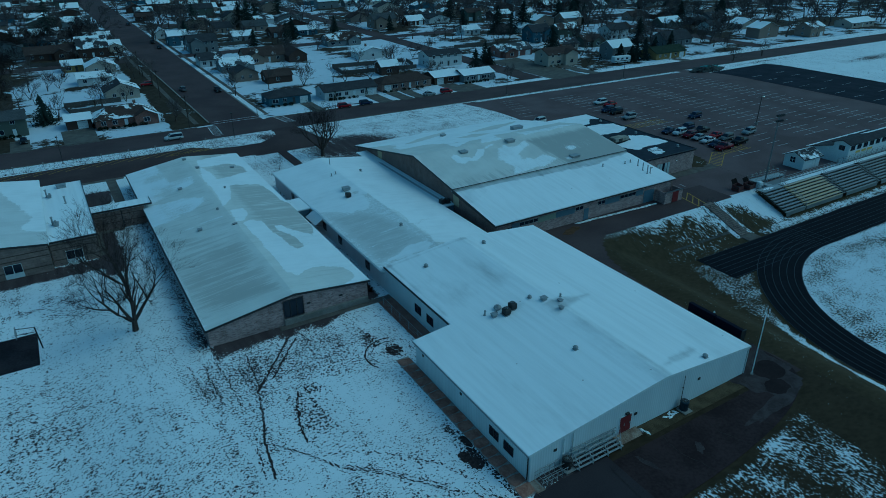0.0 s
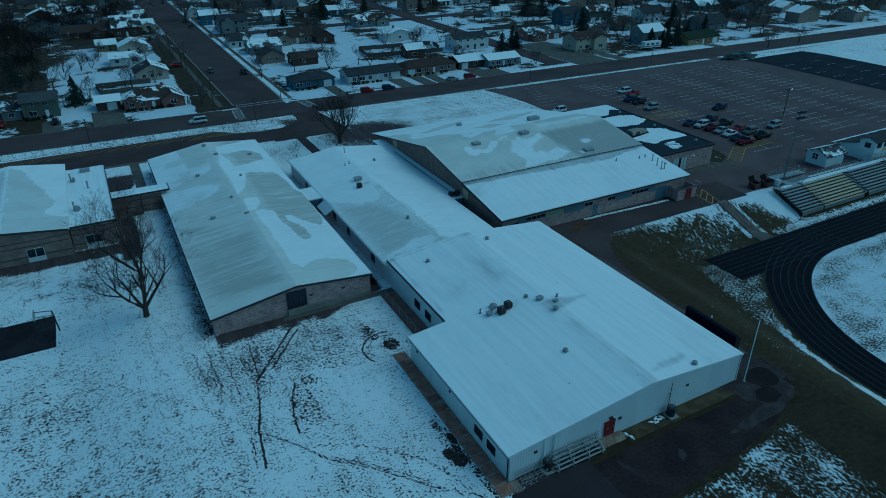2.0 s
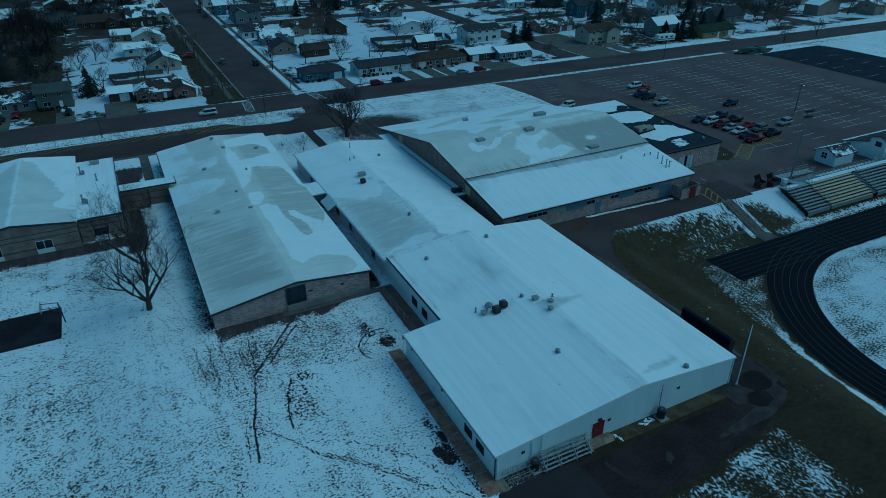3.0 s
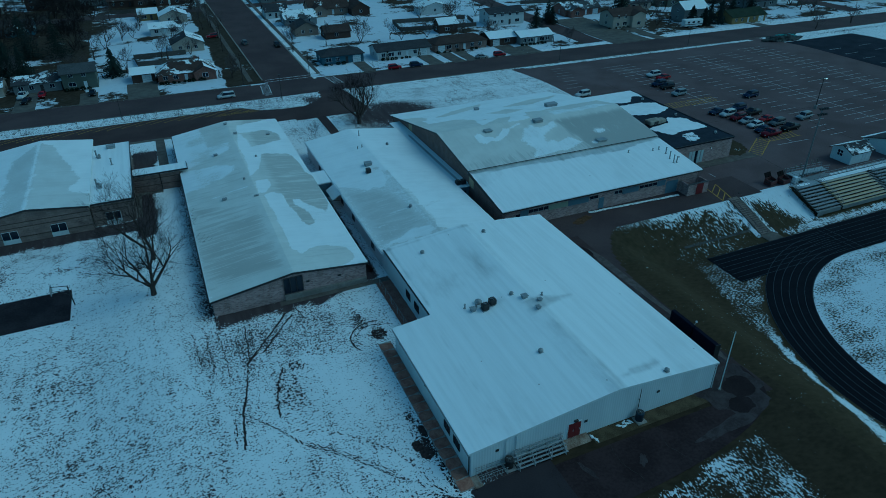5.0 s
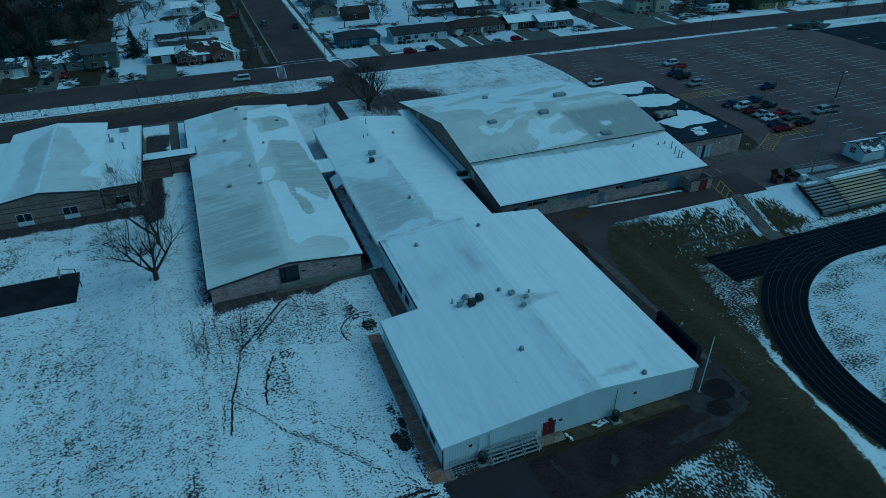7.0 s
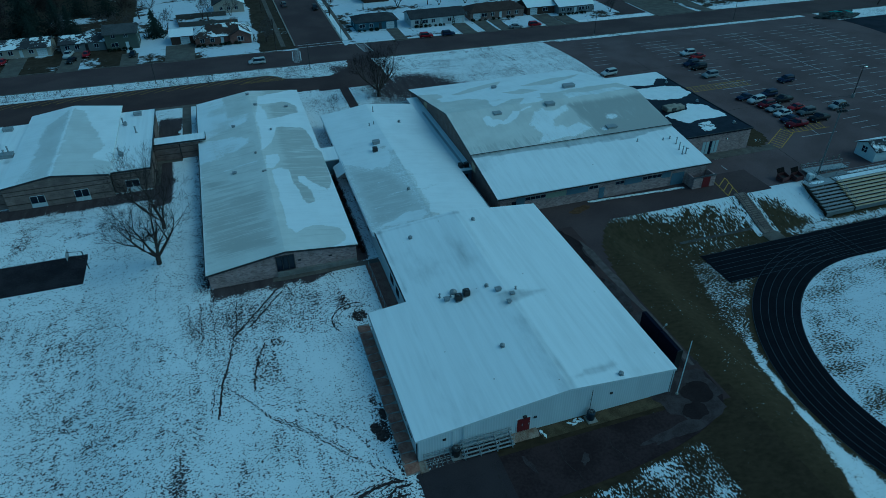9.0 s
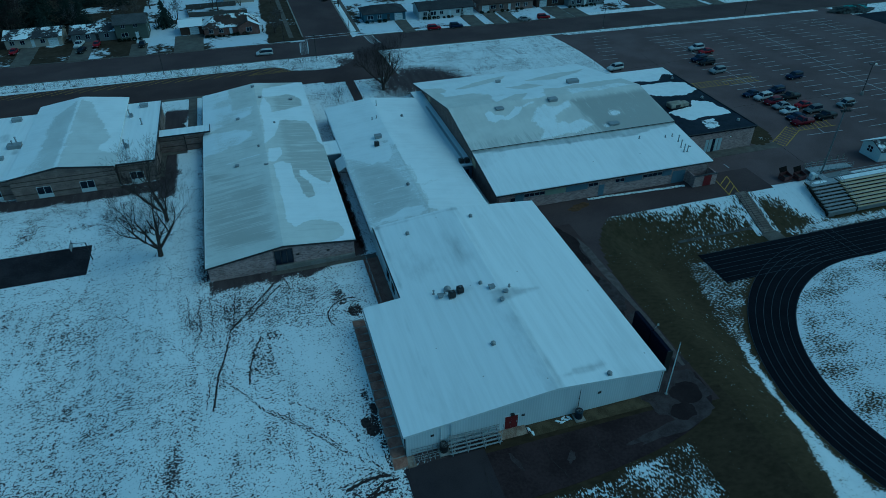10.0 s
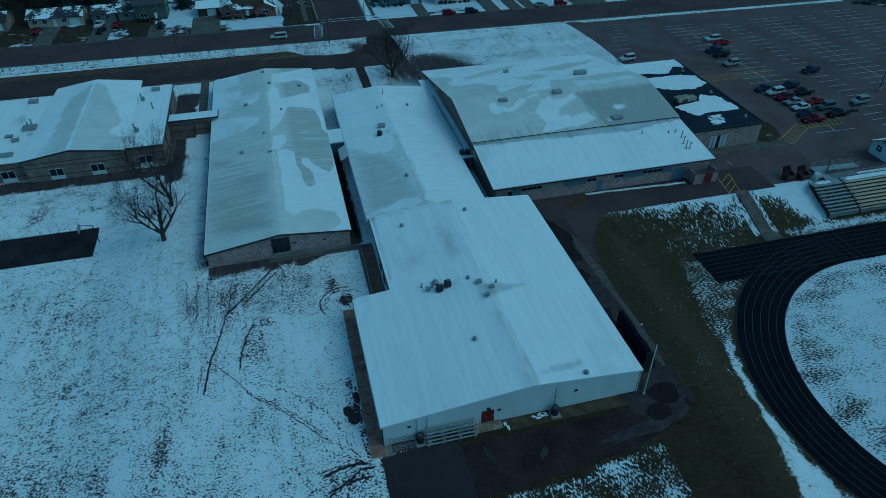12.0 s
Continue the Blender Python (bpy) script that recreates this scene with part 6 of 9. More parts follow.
for k in range(5):
    a0, a1 = k * math.pi / 10, (k + 1) * math.pi / 10
    put_tube(bm, (0, 0, 0.2 + 0.42 * math.sin(a0)), (0, 0, 0.2 + 0.42 * math.sin(a1)), 0.52 * math.cos(a0), max(0.02, 0.52 * math.cos(a1)), 14, k == 4)
part("dome", bm, M_STEEL, dome, smooth=True)
part("curb", tube((0, 0, 0), (0, 0, 0.2), 0.42, None, 14), M_STEEL, dome)

def stack_pipe(x, y, z, h=1.3, r=0.12, bent=False):
    v = thing("roof_pipe", pose(x, y, z - 0.05), "thin metal flue pipe with cap on a roof", "pipe", "roof pipes")
    part("pipe", tube((0, 0, 0), (0, 0, h), r), M_STEEL, v)
    if bent:
        part("elbow", tube((0, 0, h - r), (0.5, 0, h - r), r), M_STEEL, v)
    part("cap", tube((0, 0, h), (0, 0, h + 0.12), r * 1.7, r * 1.2), M_STEEL, v)
    part("flashing", tube((0, 0, 0), (0, 0, 0.15), r * 2.6, r * 1.3), M_STEEL, v)
for k, (x, y, h) in enumerate(((67.0, 49.6, 1.5), (66.7, 48.1, 1.6), (67.4, 48.0, 1.2), (67.6, 51.5, 1.3), (67.4, 53.4, 0.5), (65.9, 53.4, 0.4), (60.6, 54.2, 0.5))):
    stack_pipe(x, y, low(y), h, 0.1, k == 2)
for x, y, h in ((13.2, 79.9, 0.5), (14.2, 80.2, 0.5), (15.5, 86.4, 1.1)):
    stack_pipe(x, y, wing(x), h, 0.09)
for x, y, h in ((-35.3, 97, 1.4), (-34.8, 96.7, 0.7), (-32.6, 91.9, 1.3), (-35.1, 82.2, 1.4), (-34.7, 81.8, 0.8), (-55.8, 88.6, 1.2), (-55.2, 89.2, 1.6)):
    stack_pipe(x, y, 4.3, h, 0.14)
for x, y, h in ((9.4, 21.3, 0.6), (10.8, 20.8, 0.5), (19.5, 18.9, 0.4)):
    stack_pipe(x, y, hall(x), h, 0.1)
rooftop = thing("rooftop_unit", pose(77.2, 66.2, 4.56, 0, 0, 4), "low weathered tan rooftop air handling unit", "air conditioner")
M_TAN = grained("weathered_tan_steel", (0.20, 0.185, 0.15), (0.31, 0.29, 0.25), 0.9, 10.0, 0.7)
part("body", box(-2.5, 0.9, -1.0, 1.0, 0.2, 1.15, 0.16), M_TAN, rooftop)
part("hood", box(0.9, 2.3, -0.85, 0.85, 0.2, 0.95, 0.14), M_TAN, rooftop)
part("intake", box(-1.4, -0.2, -1.04, -1.0, 0.35, 0.95), M_DARK_STEEL, rooftop, "dark louvred intake")
part("curb", box(-2.4, 2.2, -0.7, 0.7, 0, 0.2), M_TRIM, rooftop)

# ---- yard objects round the metal hall ----
M_STAINED = grained("rust_stained_concrete", (0.14, 0.095, 0.068), (0.31, 0.26, 0.21), 0.8, 8)
stoop = tagged(part("door_stoop", prism([(-1.55, 0.0), (-0.02, 0.0), (-0.02, 0.50), (-0.5, 0.48), (-1.5, 0.14)], "x", 10.9, 14.15, 0.02), M_STAINED), "stained concrete stoop before the red doors", "stoop", kind="structure")
tagged(part("slab", box(-0.2, 1.3, -1.9, -0.02, 0.0, 0.07, 0.01), M_STAINED), "pale concrete slab at the hall's corner", "slab", kind="structure")

def small_stand(x, y, turn=0.0):
    v = thing("aluminium_bleacher", pose(x, y, 0.29, 0, 0, turn), "small aluminium bleacher with five seat planks against the wall", "bleacher")
    D, H = 0.31, 0.27
    for k in range(5):
        part("seat", box(-3.1, 3.1, D * k - 0.10, D * k + 0.10, 0.30 + H * k, 0.34 + H * k, 0.01), M_STEEL, v)
        if k:
            part("footboard", box(-3.1, 3.1, D * k - 0.32, D * k - 0.20, 0.04 + H * k, 0.08 + H * k, 0.01), M_STEEL, v)
    for px in (-2.8, -1.0, 1.0, 2.8):
        bm = bmesh.new()
        put_tube(bm, (px, -0.15, 0.03), (px, 1.35, 0.03), 0.045, None, 5)
        put_tube(bm, (px, -0.1, 0.36), (px, 1.3, 1.52), 0.05, None, 5)
        put_tube(bm, (px, 1.3, 0.03), (px, 1.3, 1.6), 0.045, None, 5)
        put_tube(bm, (px, -0.1, 0.1), (px + 0.9, 1.3, 1.5), 0.035, None, 5)
        for k in range(5):
            put_tube(bm, (px, D * k, 0.03), (px, D * k, 0.3 + H * k), 0.03, None, 5)
        part("frame", bm, M_STEEL, v)
    bm = bmesh.new()
    put_tube(bm, (-2.8, 1.3, 0.1), (2.8, 1.3, 1.5), 0.03, None, 5)
    put_tube(bm, (-2.8, 1.3, 1.5), (2.8, 1.3, 0.1), 0.03, None, 5)
    put_tube(bm, (-3.0, 1.34, 1.66), (3.2, 1.34, 1.66), 0.035, None, 5)
    part("brace", bm, M_STEEL, v)
small_stand(7.75, -1.55, 0)
rack = thing("hurdle_rack", pose(2.05, -1.42, 0.25), "grey tubular rack of track hurdles", "rack")
for k in range(6):
    bm = bmesh.new()
    x = -1.5 + 0.6 * k
    put_tube(bm, (x, 0, 0.02), (x, 1.3, 0.02), 0.025, None, 5)
    put_tube(bm, (x, 0.05, 0.02), (x, 0.05, 1.0), 0.025, None, 5)
    put_tube(bm, (x, 1.25, 0.02), (x, 1.25, 1.0), 0.025, None, 5)
    part("frame", bm, M_STEEL, rack)
for y in (0.05, 0.65, 1.25):
    part("rail", tube((-1.6, y, 1.0), (1.6, y, 1.0), 0.03), M_STEEL, rack)
    part("rail", tube((-1.6, y, 0.5), (1.6, y, 0.5), 0.025), M_STEEL, rack)
mast = thing("radio_mast", pose(20.9, -0.18, 0.27), "thin dark mast fixed beside the wall", "mast")
part("mast", tube((0, 0, 0), (0, 0, 4.2), 0.045, 0.03), M_DARK_STEEL, mast)
part("bracket", box(-0.05, 0.05, 0, 0.17, 2.5, 2.6), M_STEEL, mast)
pole = thing("flagpole", pose(32.75, -0.65, 0.28), "slim white flagpole at the hall's corner", "flagpole")
part("pole", tube((0, 0, 0), (0, 0, 8.6), 0.07, 0.045, 10), M_WHITE_TRIM, pole)
part("base", tube((0, 0, 0), (0, 0, 0.15), 0.22, 0.18, 10), M_CONCRETE, pole)
part("finial", tube((0, 0, 8.6), (0, 0, 8.75), 0.09, 0.03, 8), M_STEEL, pole)
M_NAVY = paint("navy_vinyl", (0.006, 0.006, 0.016), 0.7)
mats = thing("landing_mat", pose(0, 0, 0.05), "tall navy black landing mats stood on edge beside the wall", "mat")
for a, b in ((2.6, 6.5), (6.6, 10.6)):
    m_ = part("mat", box(34.3, 34.9, a, b, 0, 3.95, 0.06), M_NAVY, mats)
    part("piping", box(34.9, 34.93, a + 0.1, b - 0.1, 3.7, 3.76), M_DARK_STEEL, m_)
part("frame", box(34.2, 35.0, 2.5, 2.58, 0, 4.0), M_DARK_STEEL, mats)
lampw = thing("lane_lamp", pose(36.0, 8.0, 0.05), "small lamp on a curved arm over the lane", "lamp")
part("pole", tube((0, 0, 0), (0, 0, 2.6), 0.04), M_DARK_STEEL, lampw)
part("arm", tube((0, 0, 2.6), (0.7, 0.3, 2.9), 0.03), M_STEEL, lampw)
part("head", tube((0.7, 0.3, 2.82), (0.7, 0.3, 3.0), 0.16, 0.08), M_WHITE_TRIM, lampw)
snow_bits = thing("snow_clump", pose(14.7, -1.3, 0.24), "small clump of snow by the door stoop", "snow clump")
bm = bmesh.new()
bmesh.ops.create_icosphere(bm, subdivisions=3, radius=0.42)
for v in bm.verts:
    v.co *= 1 + 0.9 * noise.noise(v.co * 3.4 + Vector((4, 0, 0)))
    v.co.z = max(0, v.co.z * 0.22)
    v.co.x *= 0.38
M_SNOW = grained("clean_snow", (0.66, 0.68, 0.71), SNOW, 1.2, 9, 0.8, 0, 0.3)
part("mound", bm, M_SNOW, snow_bits, smooth=True)
for x, y, a in ((19.3, -0.7, 70), (18.7, -0.9, 95), (19.7, -0.5, 30), (14.5, -0.7, 10), (19.0, -0.4, 120), (18.2, -0.6, 60), (33.0, 19.6, 30), (33.4, 18.6, 80), (33.2, 17.2, 10), (33.0, 20.6, 110)):
    copy_thing(snow_bits, pose(x, y, 0.24 if y < 0 else 0.05, 0, 0, a))

# ---- hoop on the ball court ----
hoop = thing("basketball_hoop", pose(-39.2, 53.3, land(-39.2, 53.3)), "grey steel basketball hoop at the court's edge", "basketball hoop")
part("post", tube((0, 0, 0), (-0.25, 0.3, 3.2), 0.09), M_DARK_STEEL, hoop)
for z, e in ((3.15, 0.35), (2.5, -0.1)):
    part("arm", tube((-0.2, 0.3 + e * 0.2, z), (-2.35, 0.3 + e * 0.2, z + 0.35 * e + 0.2), 0.05), M_DARK_STEEL, hoop)
part("brace", tube((-0.1, 0.2, 1.6), (-1.6, 0.3, 2.6), 0.04), M_DARK_STEEL, hoop)
part("backboard", box(-2.44, -2.36, -0.6, 1.2, 2.45, 3.55, 0.02), M_STEEL, hoop)
bm = bmesh.new()
for k in range(12):
    a, b = k * math.pi / 6, (k + 1) * math.pi / 6
    put_tube(bm, (-2.7 + 0.23 * math.cos(a), 0.3 + 0.23 * math.sin(a), 2.62), (-2.7 + 0.23 * math.cos(b), 0.3 + 0.23 * math.sin(b), 2.62), 0.02, None, 4)
part("rim", bm, M_DARK_STEEL, hoop)

# ---- steps down the bank, stand, press box, poles ----
M_TREAD = grained("weathered_tread_concrete", (0.135, 0.110, 0.098), (0.21, 0.178, 0.16), 0.8, 8.0, 0.85)
flight = thing("bank_stairs", pose(0, 0, 0), "concrete stairs down the snowy bank with steel rail", "stairs")
N = 20
for k in range(N):
    y1 = 38.0 - k * (9.2 / N)
    z1 = max(land(72.8, y1), land(72.8, y1 - 0.46)) + 0.14
    part("step", box(71.6, 74.0, y1 - 9.2 / N - 0.04, y1, z1 - 0.7, z1), M_TREAD, flight)
    part("nosing", box(71.6, 74.0, y1 - 9.2 / N - 0.09, y1 - 9.2 / N - 0.042, z1 - 0.06, z1 - 0.012), M_WALK, flight)
for x in (71.5, 72.8, 74.1):
    ys = steps(28.8, 37.9, 1.82)
    for ya, yb in zip(ys, ys[1:]):
        part("rail", tube((x, ya, land(x, ya) + 1.1), (x, yb, land(x, yb) + 1.1), 0.03, None, 5), M_DARK_STEEL, flight)
    for y in ys:
        part("post", tube((x, y, land(x, y)), (x, y, land(x, y) + 1.1), 0.025, None, 5), M_DARK_STEEL, flight)
for x0, x1 in ((70.4, 71.5), (74.15, 75.0)):
    ob = sheet("snow_bank", steps(x0, x1, 0.3), steps(28.4, 37.6, 0.4), lambda u, v: (u, v, land(u, v) + 0.07 + 0.05 * noise.noise(Vector((u, v * 2, 3)))), M_BANK, None, lambda x, y: 0.56, 0.1)
    tagged(ob, "snow lying beside the bank stairs", "snow bank", kind="structure")
tagged(part("landing", box(71.2, 74.6, 26.7, 28.8, TRACK_Z - 0.2, TRACK_Z + 0.12), M_WALK), "concrete landing below the stairs", "landing", kind="structure")

M_GOLD = paint("gold_painted_plank", (0.46, 0.38, 0.24), 0.5, 0.0, 0.15)
M_WORN_STEEL = paint("worn_dull_steel", (0.17, 0.175, 0.18), 0.6, 0.2, 0.3)
def slanted_rail(x, y0, z0, y1, z1, n, mat, par, name="side_rail"):
    """A sloping handrail on n posts."""
    rail = part(name, tube((x, y0, z0 + 1.0), (x, y1, z1 + 1.0), 0.035, None, 5), mat, par)
    for k in range(n):
        t = k / (n - 1)
        y, z = y0 + (y1 - y0) * t, z0 + (z1 - z0) * t
        part("post", tube((x, y, z - 0.1), (x, y, z + 1.0), 0.03, None, 5), mat, rail)
    return rail
ROWS, FRONT, PITCH, BASE, RISE = 8, 30.0, 0.70, -1.72, 0.29
WALK_Z = 0.74
def stand(x0, x1, plank, label, rails=()):
    v = thing("bleacher_section", pose(x0, 0, 0), label, "bleacher", "stadium stand")
    w = x1 - x0
    gold = plank is M_GOLD
    for k in range(ROWS):
        y, z = FRONT + PITCH * k, BASE + RISE * k
        seat = part("seat", box(0.05, w - 0.05, y - (0.25 if gold else 0.16), y + 0.16, z + 0.40, z + 0.45), plank, v)
        part("edge", box(0.05, w - 0.05, y - (0.29 if gold else 0.20), y - (0.252 if gold else 0.162), z + 0.37, z + 0.452), M_STEEL if gold else M_WORN_STEEL, seat)
        part("footboard", box(0.05, w - 0.05, y - 0.52, y - 0.15, z, z + 0.05), plank, v)
        part("riser", box(0.05, w - 0.05, y + 0.13, y + 0.17, z + 0.02, z + (0.40 if gold else 0.30)), plank if gold else M_WORN_STEEL, v)
        if gold:
            part("backboard", box(0.05, w - 0.05, y + 0.17, y + 0.40, z + 0.31, z + 0.35), plank, v)
    for px in [w * i / 4 for i in range(5)]:
        bm = bmesh.new()
        put_tube(bm, (px, FRONT - 0.5, BASE - 0.15), (px, FRONT + PITCH * ROWS, BASE + RISE * ROWS - 0.15), 0.05, None, 4)
        for k in range(0, ROWS, 2):
            y = FRONT - 0.1 + PITCH * k
            put_tube(bm, (px, y, land(x0 + px, y)), (px, y, BASE - 0.05 + RISE * k), 0.045, None, 4)
        part("frame", bm, M_DARK_STEEL, v)
    y1 = FRONT + PITCH * ROWS - 0.45
    part("walkway", box(0, w, y1, 36.5, WALK_Z - 0.06, WALK_Z), M_STEEL, v, "grey metal upper walkway")
    part("front_skirt", box(0, w, FRONT - 0.6, FRONT - 0.56, BASE - 0.75, BASE + 0.0), M_WORN_STEEL, v, "grey metal front skirt")
    part("front_walk", box(0, w, FRONT - 0.58, FRONT - 0.3, BASE - 0.06, BASE + 0.03), M_STEEL, v)
    for px in rails:
        slanted_rail(px, FRONT - 0.4, BASE + 0.1, y1, WALK_Z, 3, M_STEEL, v)
    return v
grey_l = "stadium bleacher section of weathered aluminium planks"
stand(85.8, 92.0, M_STEEL, grey_l, (0.0, 2.1, 6.2))
stand(92.4, 104.9, M_GOLD, "stadium bleacher section of gold planks", (0.0,))
for k in range(4):
    stand(106.4 + 13.2 * k, 118.0 + 13.2 * k, M_STEEL, grey_l, (0.0, 11.6))
def aisle(x0, x1):
    """A narrow stair between two sections."""
    v = thing("aisle_stairs", pose(x0, 0, 0), "narrow dark steel aisle stair between bleacher sections", "stairs", "stand aisles")
    w = x1 - x0
    for k in range(2 * ROWS):
        y, z = FRONT - 0.45 + PITCH / 2 * k, BASE + RISE / 2 * k
        part("step", box(0.08, w - 0.08, y, y + 0.30, z, z + 0.05), M_WORN_STEEL, v)
    for px in (0.05, w - 0.05):
        part("stringer", prism([(FRONT - 0.5, BASE - 0.2), (36.0, WALK_Z - 0.3), (36.0, WALK_Z), (FRONT - 0.5, BASE + 0.08)], "x", px - 0.03, px + 0.03), M_DARK_STEEL, v)
    slanted_rail(w / 2, FRONT - 0.3, BASE + 0.15, 35.2, WALK_Z, 5, M_STEEL, v, "handrail")
aisle(104.9, 106.4)
for k in range(3):
    aisle(118.0 + 13.2 * k, 119.6 + 13.2 * k)
ob = sheet("snow_strip", steps(93.0, 157, 0.5), steps(35.3, 36.42, 0.18), lambda u, v: (u, v, WALK_Z + 0.012 + 0.05 * ease((v - 35.25) / 0.4) * ease((36.45 - v) / 0.3) + 0.02 * noise.noise(Vector((u, v * 2, 3)))), M_SNOW, None, None, 0.0)
tagged(ob, "even snow lying along the stand's upper walkway", "snow")
ob = sheet("snow_patch", steps(-1, 1, 0.2), steps(-1, 1, 0.25), lambda u, v: (88.4 + 1.7 * u * math.sqrt(1 - v * v / 2), 35.75 + 0.42 * v * math.sqrt(1 - u * u / 2), WALK_Z + 0.015 + 0.04 * (1 - max(abs(u), abs(v)))), M_SNOW, None, None, 0.0)
tagged(ob, "small snow patch on the stand's upper platform", "snow")
back_rail = thing("stand_railing", pose(0, 36.6, 0), "long galvanised railing behind the stand's upper walkway", "railing")
for k in range(26):
    x = 93.6 + 2.55 * k
    part("post", tube((x, 0, 0), (x, 0, WALK_Z + 1.1), 0.035, None, 5), M_STEEL, back_rail)
for z in (WALK_Z + 0.25, WALK_Z + 0.65, WALK_Z + 1.08):
    part("rail", tube((93.6, 0, z), (157.3, 0, z), 0.035, None, 5), M_STEEL, back_rail)
part("toe_board", box(93.6, 157.3, -0.03, 0.0, 0.1, WALK_Z + 0.08), M_WORN_STEEL, back_rail)
part("end_rail", tube((85.9, 0, WALK_Z + 1.05), (88.0, 0, WALK_Z + 1.05), 0.03), M_STEEL, back_rail)
part("end_rail", tube((85.9, -1.2, WALK_Z + 1.05), (85.9, 0, WALK_Z + 1.05), 0.03), M_STEEL, back_rail)
for x, y in ((85.9, 0), (85.9, -1.2), (88.0, 0)):
    part("post", tube((x, y, 0), (x, y, WALK_Z + 1.05), 0.035), M_STEEL, back_rail)
part("foot_plate", box(85.5, 87.6, -7.1, -6.3, -2.95, -2.72), M_WORN_STEEL, back_rail, "grey steel landing below the stand")

# access ramp: a grey deck behind the stand, railed on both sides, with a return leg
ramp_thing = thing("access_ramp", pose(0, 0, 0), "grey steel access ramp with railings behind the stand", "ramp")
part("deck", prism([(91.4, 0.62), (99.8, 0.30), (99.8, 0.20), (91.4, 0.52)], "y", 39.5, 41.2), M_STEEL, ramp_thing)
part("deck", prism([(91.4, 0.62), (97.0, WALK_Z), (97.0, WALK_Z - 0.1), (91.4, 0.52)], "y", 36.7, 38.2), M_WORN_STEEL, ramp_thing)
part("landing", box(89.9, 91.4, 36.7, 41.2, 0.52, 0.62), M_STEEL, ramp_thing)
for y, x0, x1, z0, z1 in ((41.2, 90.0, 99.8, 0.62, 0.30), (39.5, 91.6, 99.8, 0.62, 0.30), (38.2, 91.6, 97.0, 0.62, WALK_Z)):
    for up in (0.5, 1.0):
        part("rail", tube((x0, y, z0 + up), (x1, y, z1 + up), 0.032, None, 5), M_STEEL, ramp_thing)
    for k in range(5):
        t = k / 4
        part("post", tube((x0 + (x1 - x0) * t, y, 0), (x0 + (x1 - x0) * t, y, z0 + (z1 - z0) * t + 1.0), 0.032, None, 5), M_STEEL, ramp_thing)
for up in (1.12, 1.62):
    part("rail", tube((89.95, 36.7, up), (89.95, 41.2, up), 0.032, None, 5), M_STEEL, ramp_thing)
M_POST = grained("weathered_pale_timber", (0.20, 0.18, 0.15), (0.30, 0.27, 0.23), 3.0, 20.0, 0.9)
bollard = thing("bollard", pose(91.0, 42.4, 0.04), "weathered pale timber bollard on the lot", "bollard", "bollards behind the stand")
part("post", tube((0, 0, 0), (0, 0, 0.85), 0.13, 0.11, 8), M_POST, bollard)
part("cap", tube((0, 0, 0.85), (0, 0, 0.90), 0.14, 0.08, 8), M_POST, bollard)
for x, y in ((92.6, 42.5), (94.4, 42.7), (96.1, 42.9), (97.8, 43.0), (99.6, 43.2), (101.2, 43.3)):
    copy_thing(bollard, pose(x, y, 0.04))
meter = thing("electrical_cabinet", pose(89.1, 38.0, 0.03), "pale weathered electrical cabinet beside the floodlight pole", "cabinet")
part("body", box(-0.75, 0.15, -0.4, 0.4, 0.05, 1.35, 0.04), M_WHITE_TRIM, meter)
part("side_box", box(0.15, 0.75, -0.3, 0.35, 0.3, 1.05, 0.04), M_WHITE_TRIM, meter)
part("conduit", tube((0.5, 0, 1.0), (0.5, 0, 1.8), 0.05), M_STEEL, meter)
part("skid", box(-0.9, 0.9, -0.5, 0.5, 0.0, 0.06), M_WORN_STEEL, meter)
M_CLAD = paint("white_clapboard", (0.60, 0.62, 0.64), 0.6)
M_SHINGLE_DK = snowy("dark_shingles_with_snow", (0.034, 0.035, 0.040), (0.058, 0.057, 0.062), (0.22, 0.22, 0.22), (1.4, 1.4, 1.4), (0.8, 0.3), 0.9, (3, 3, 3), band=(0.47, 0.53), tuft=0.4)

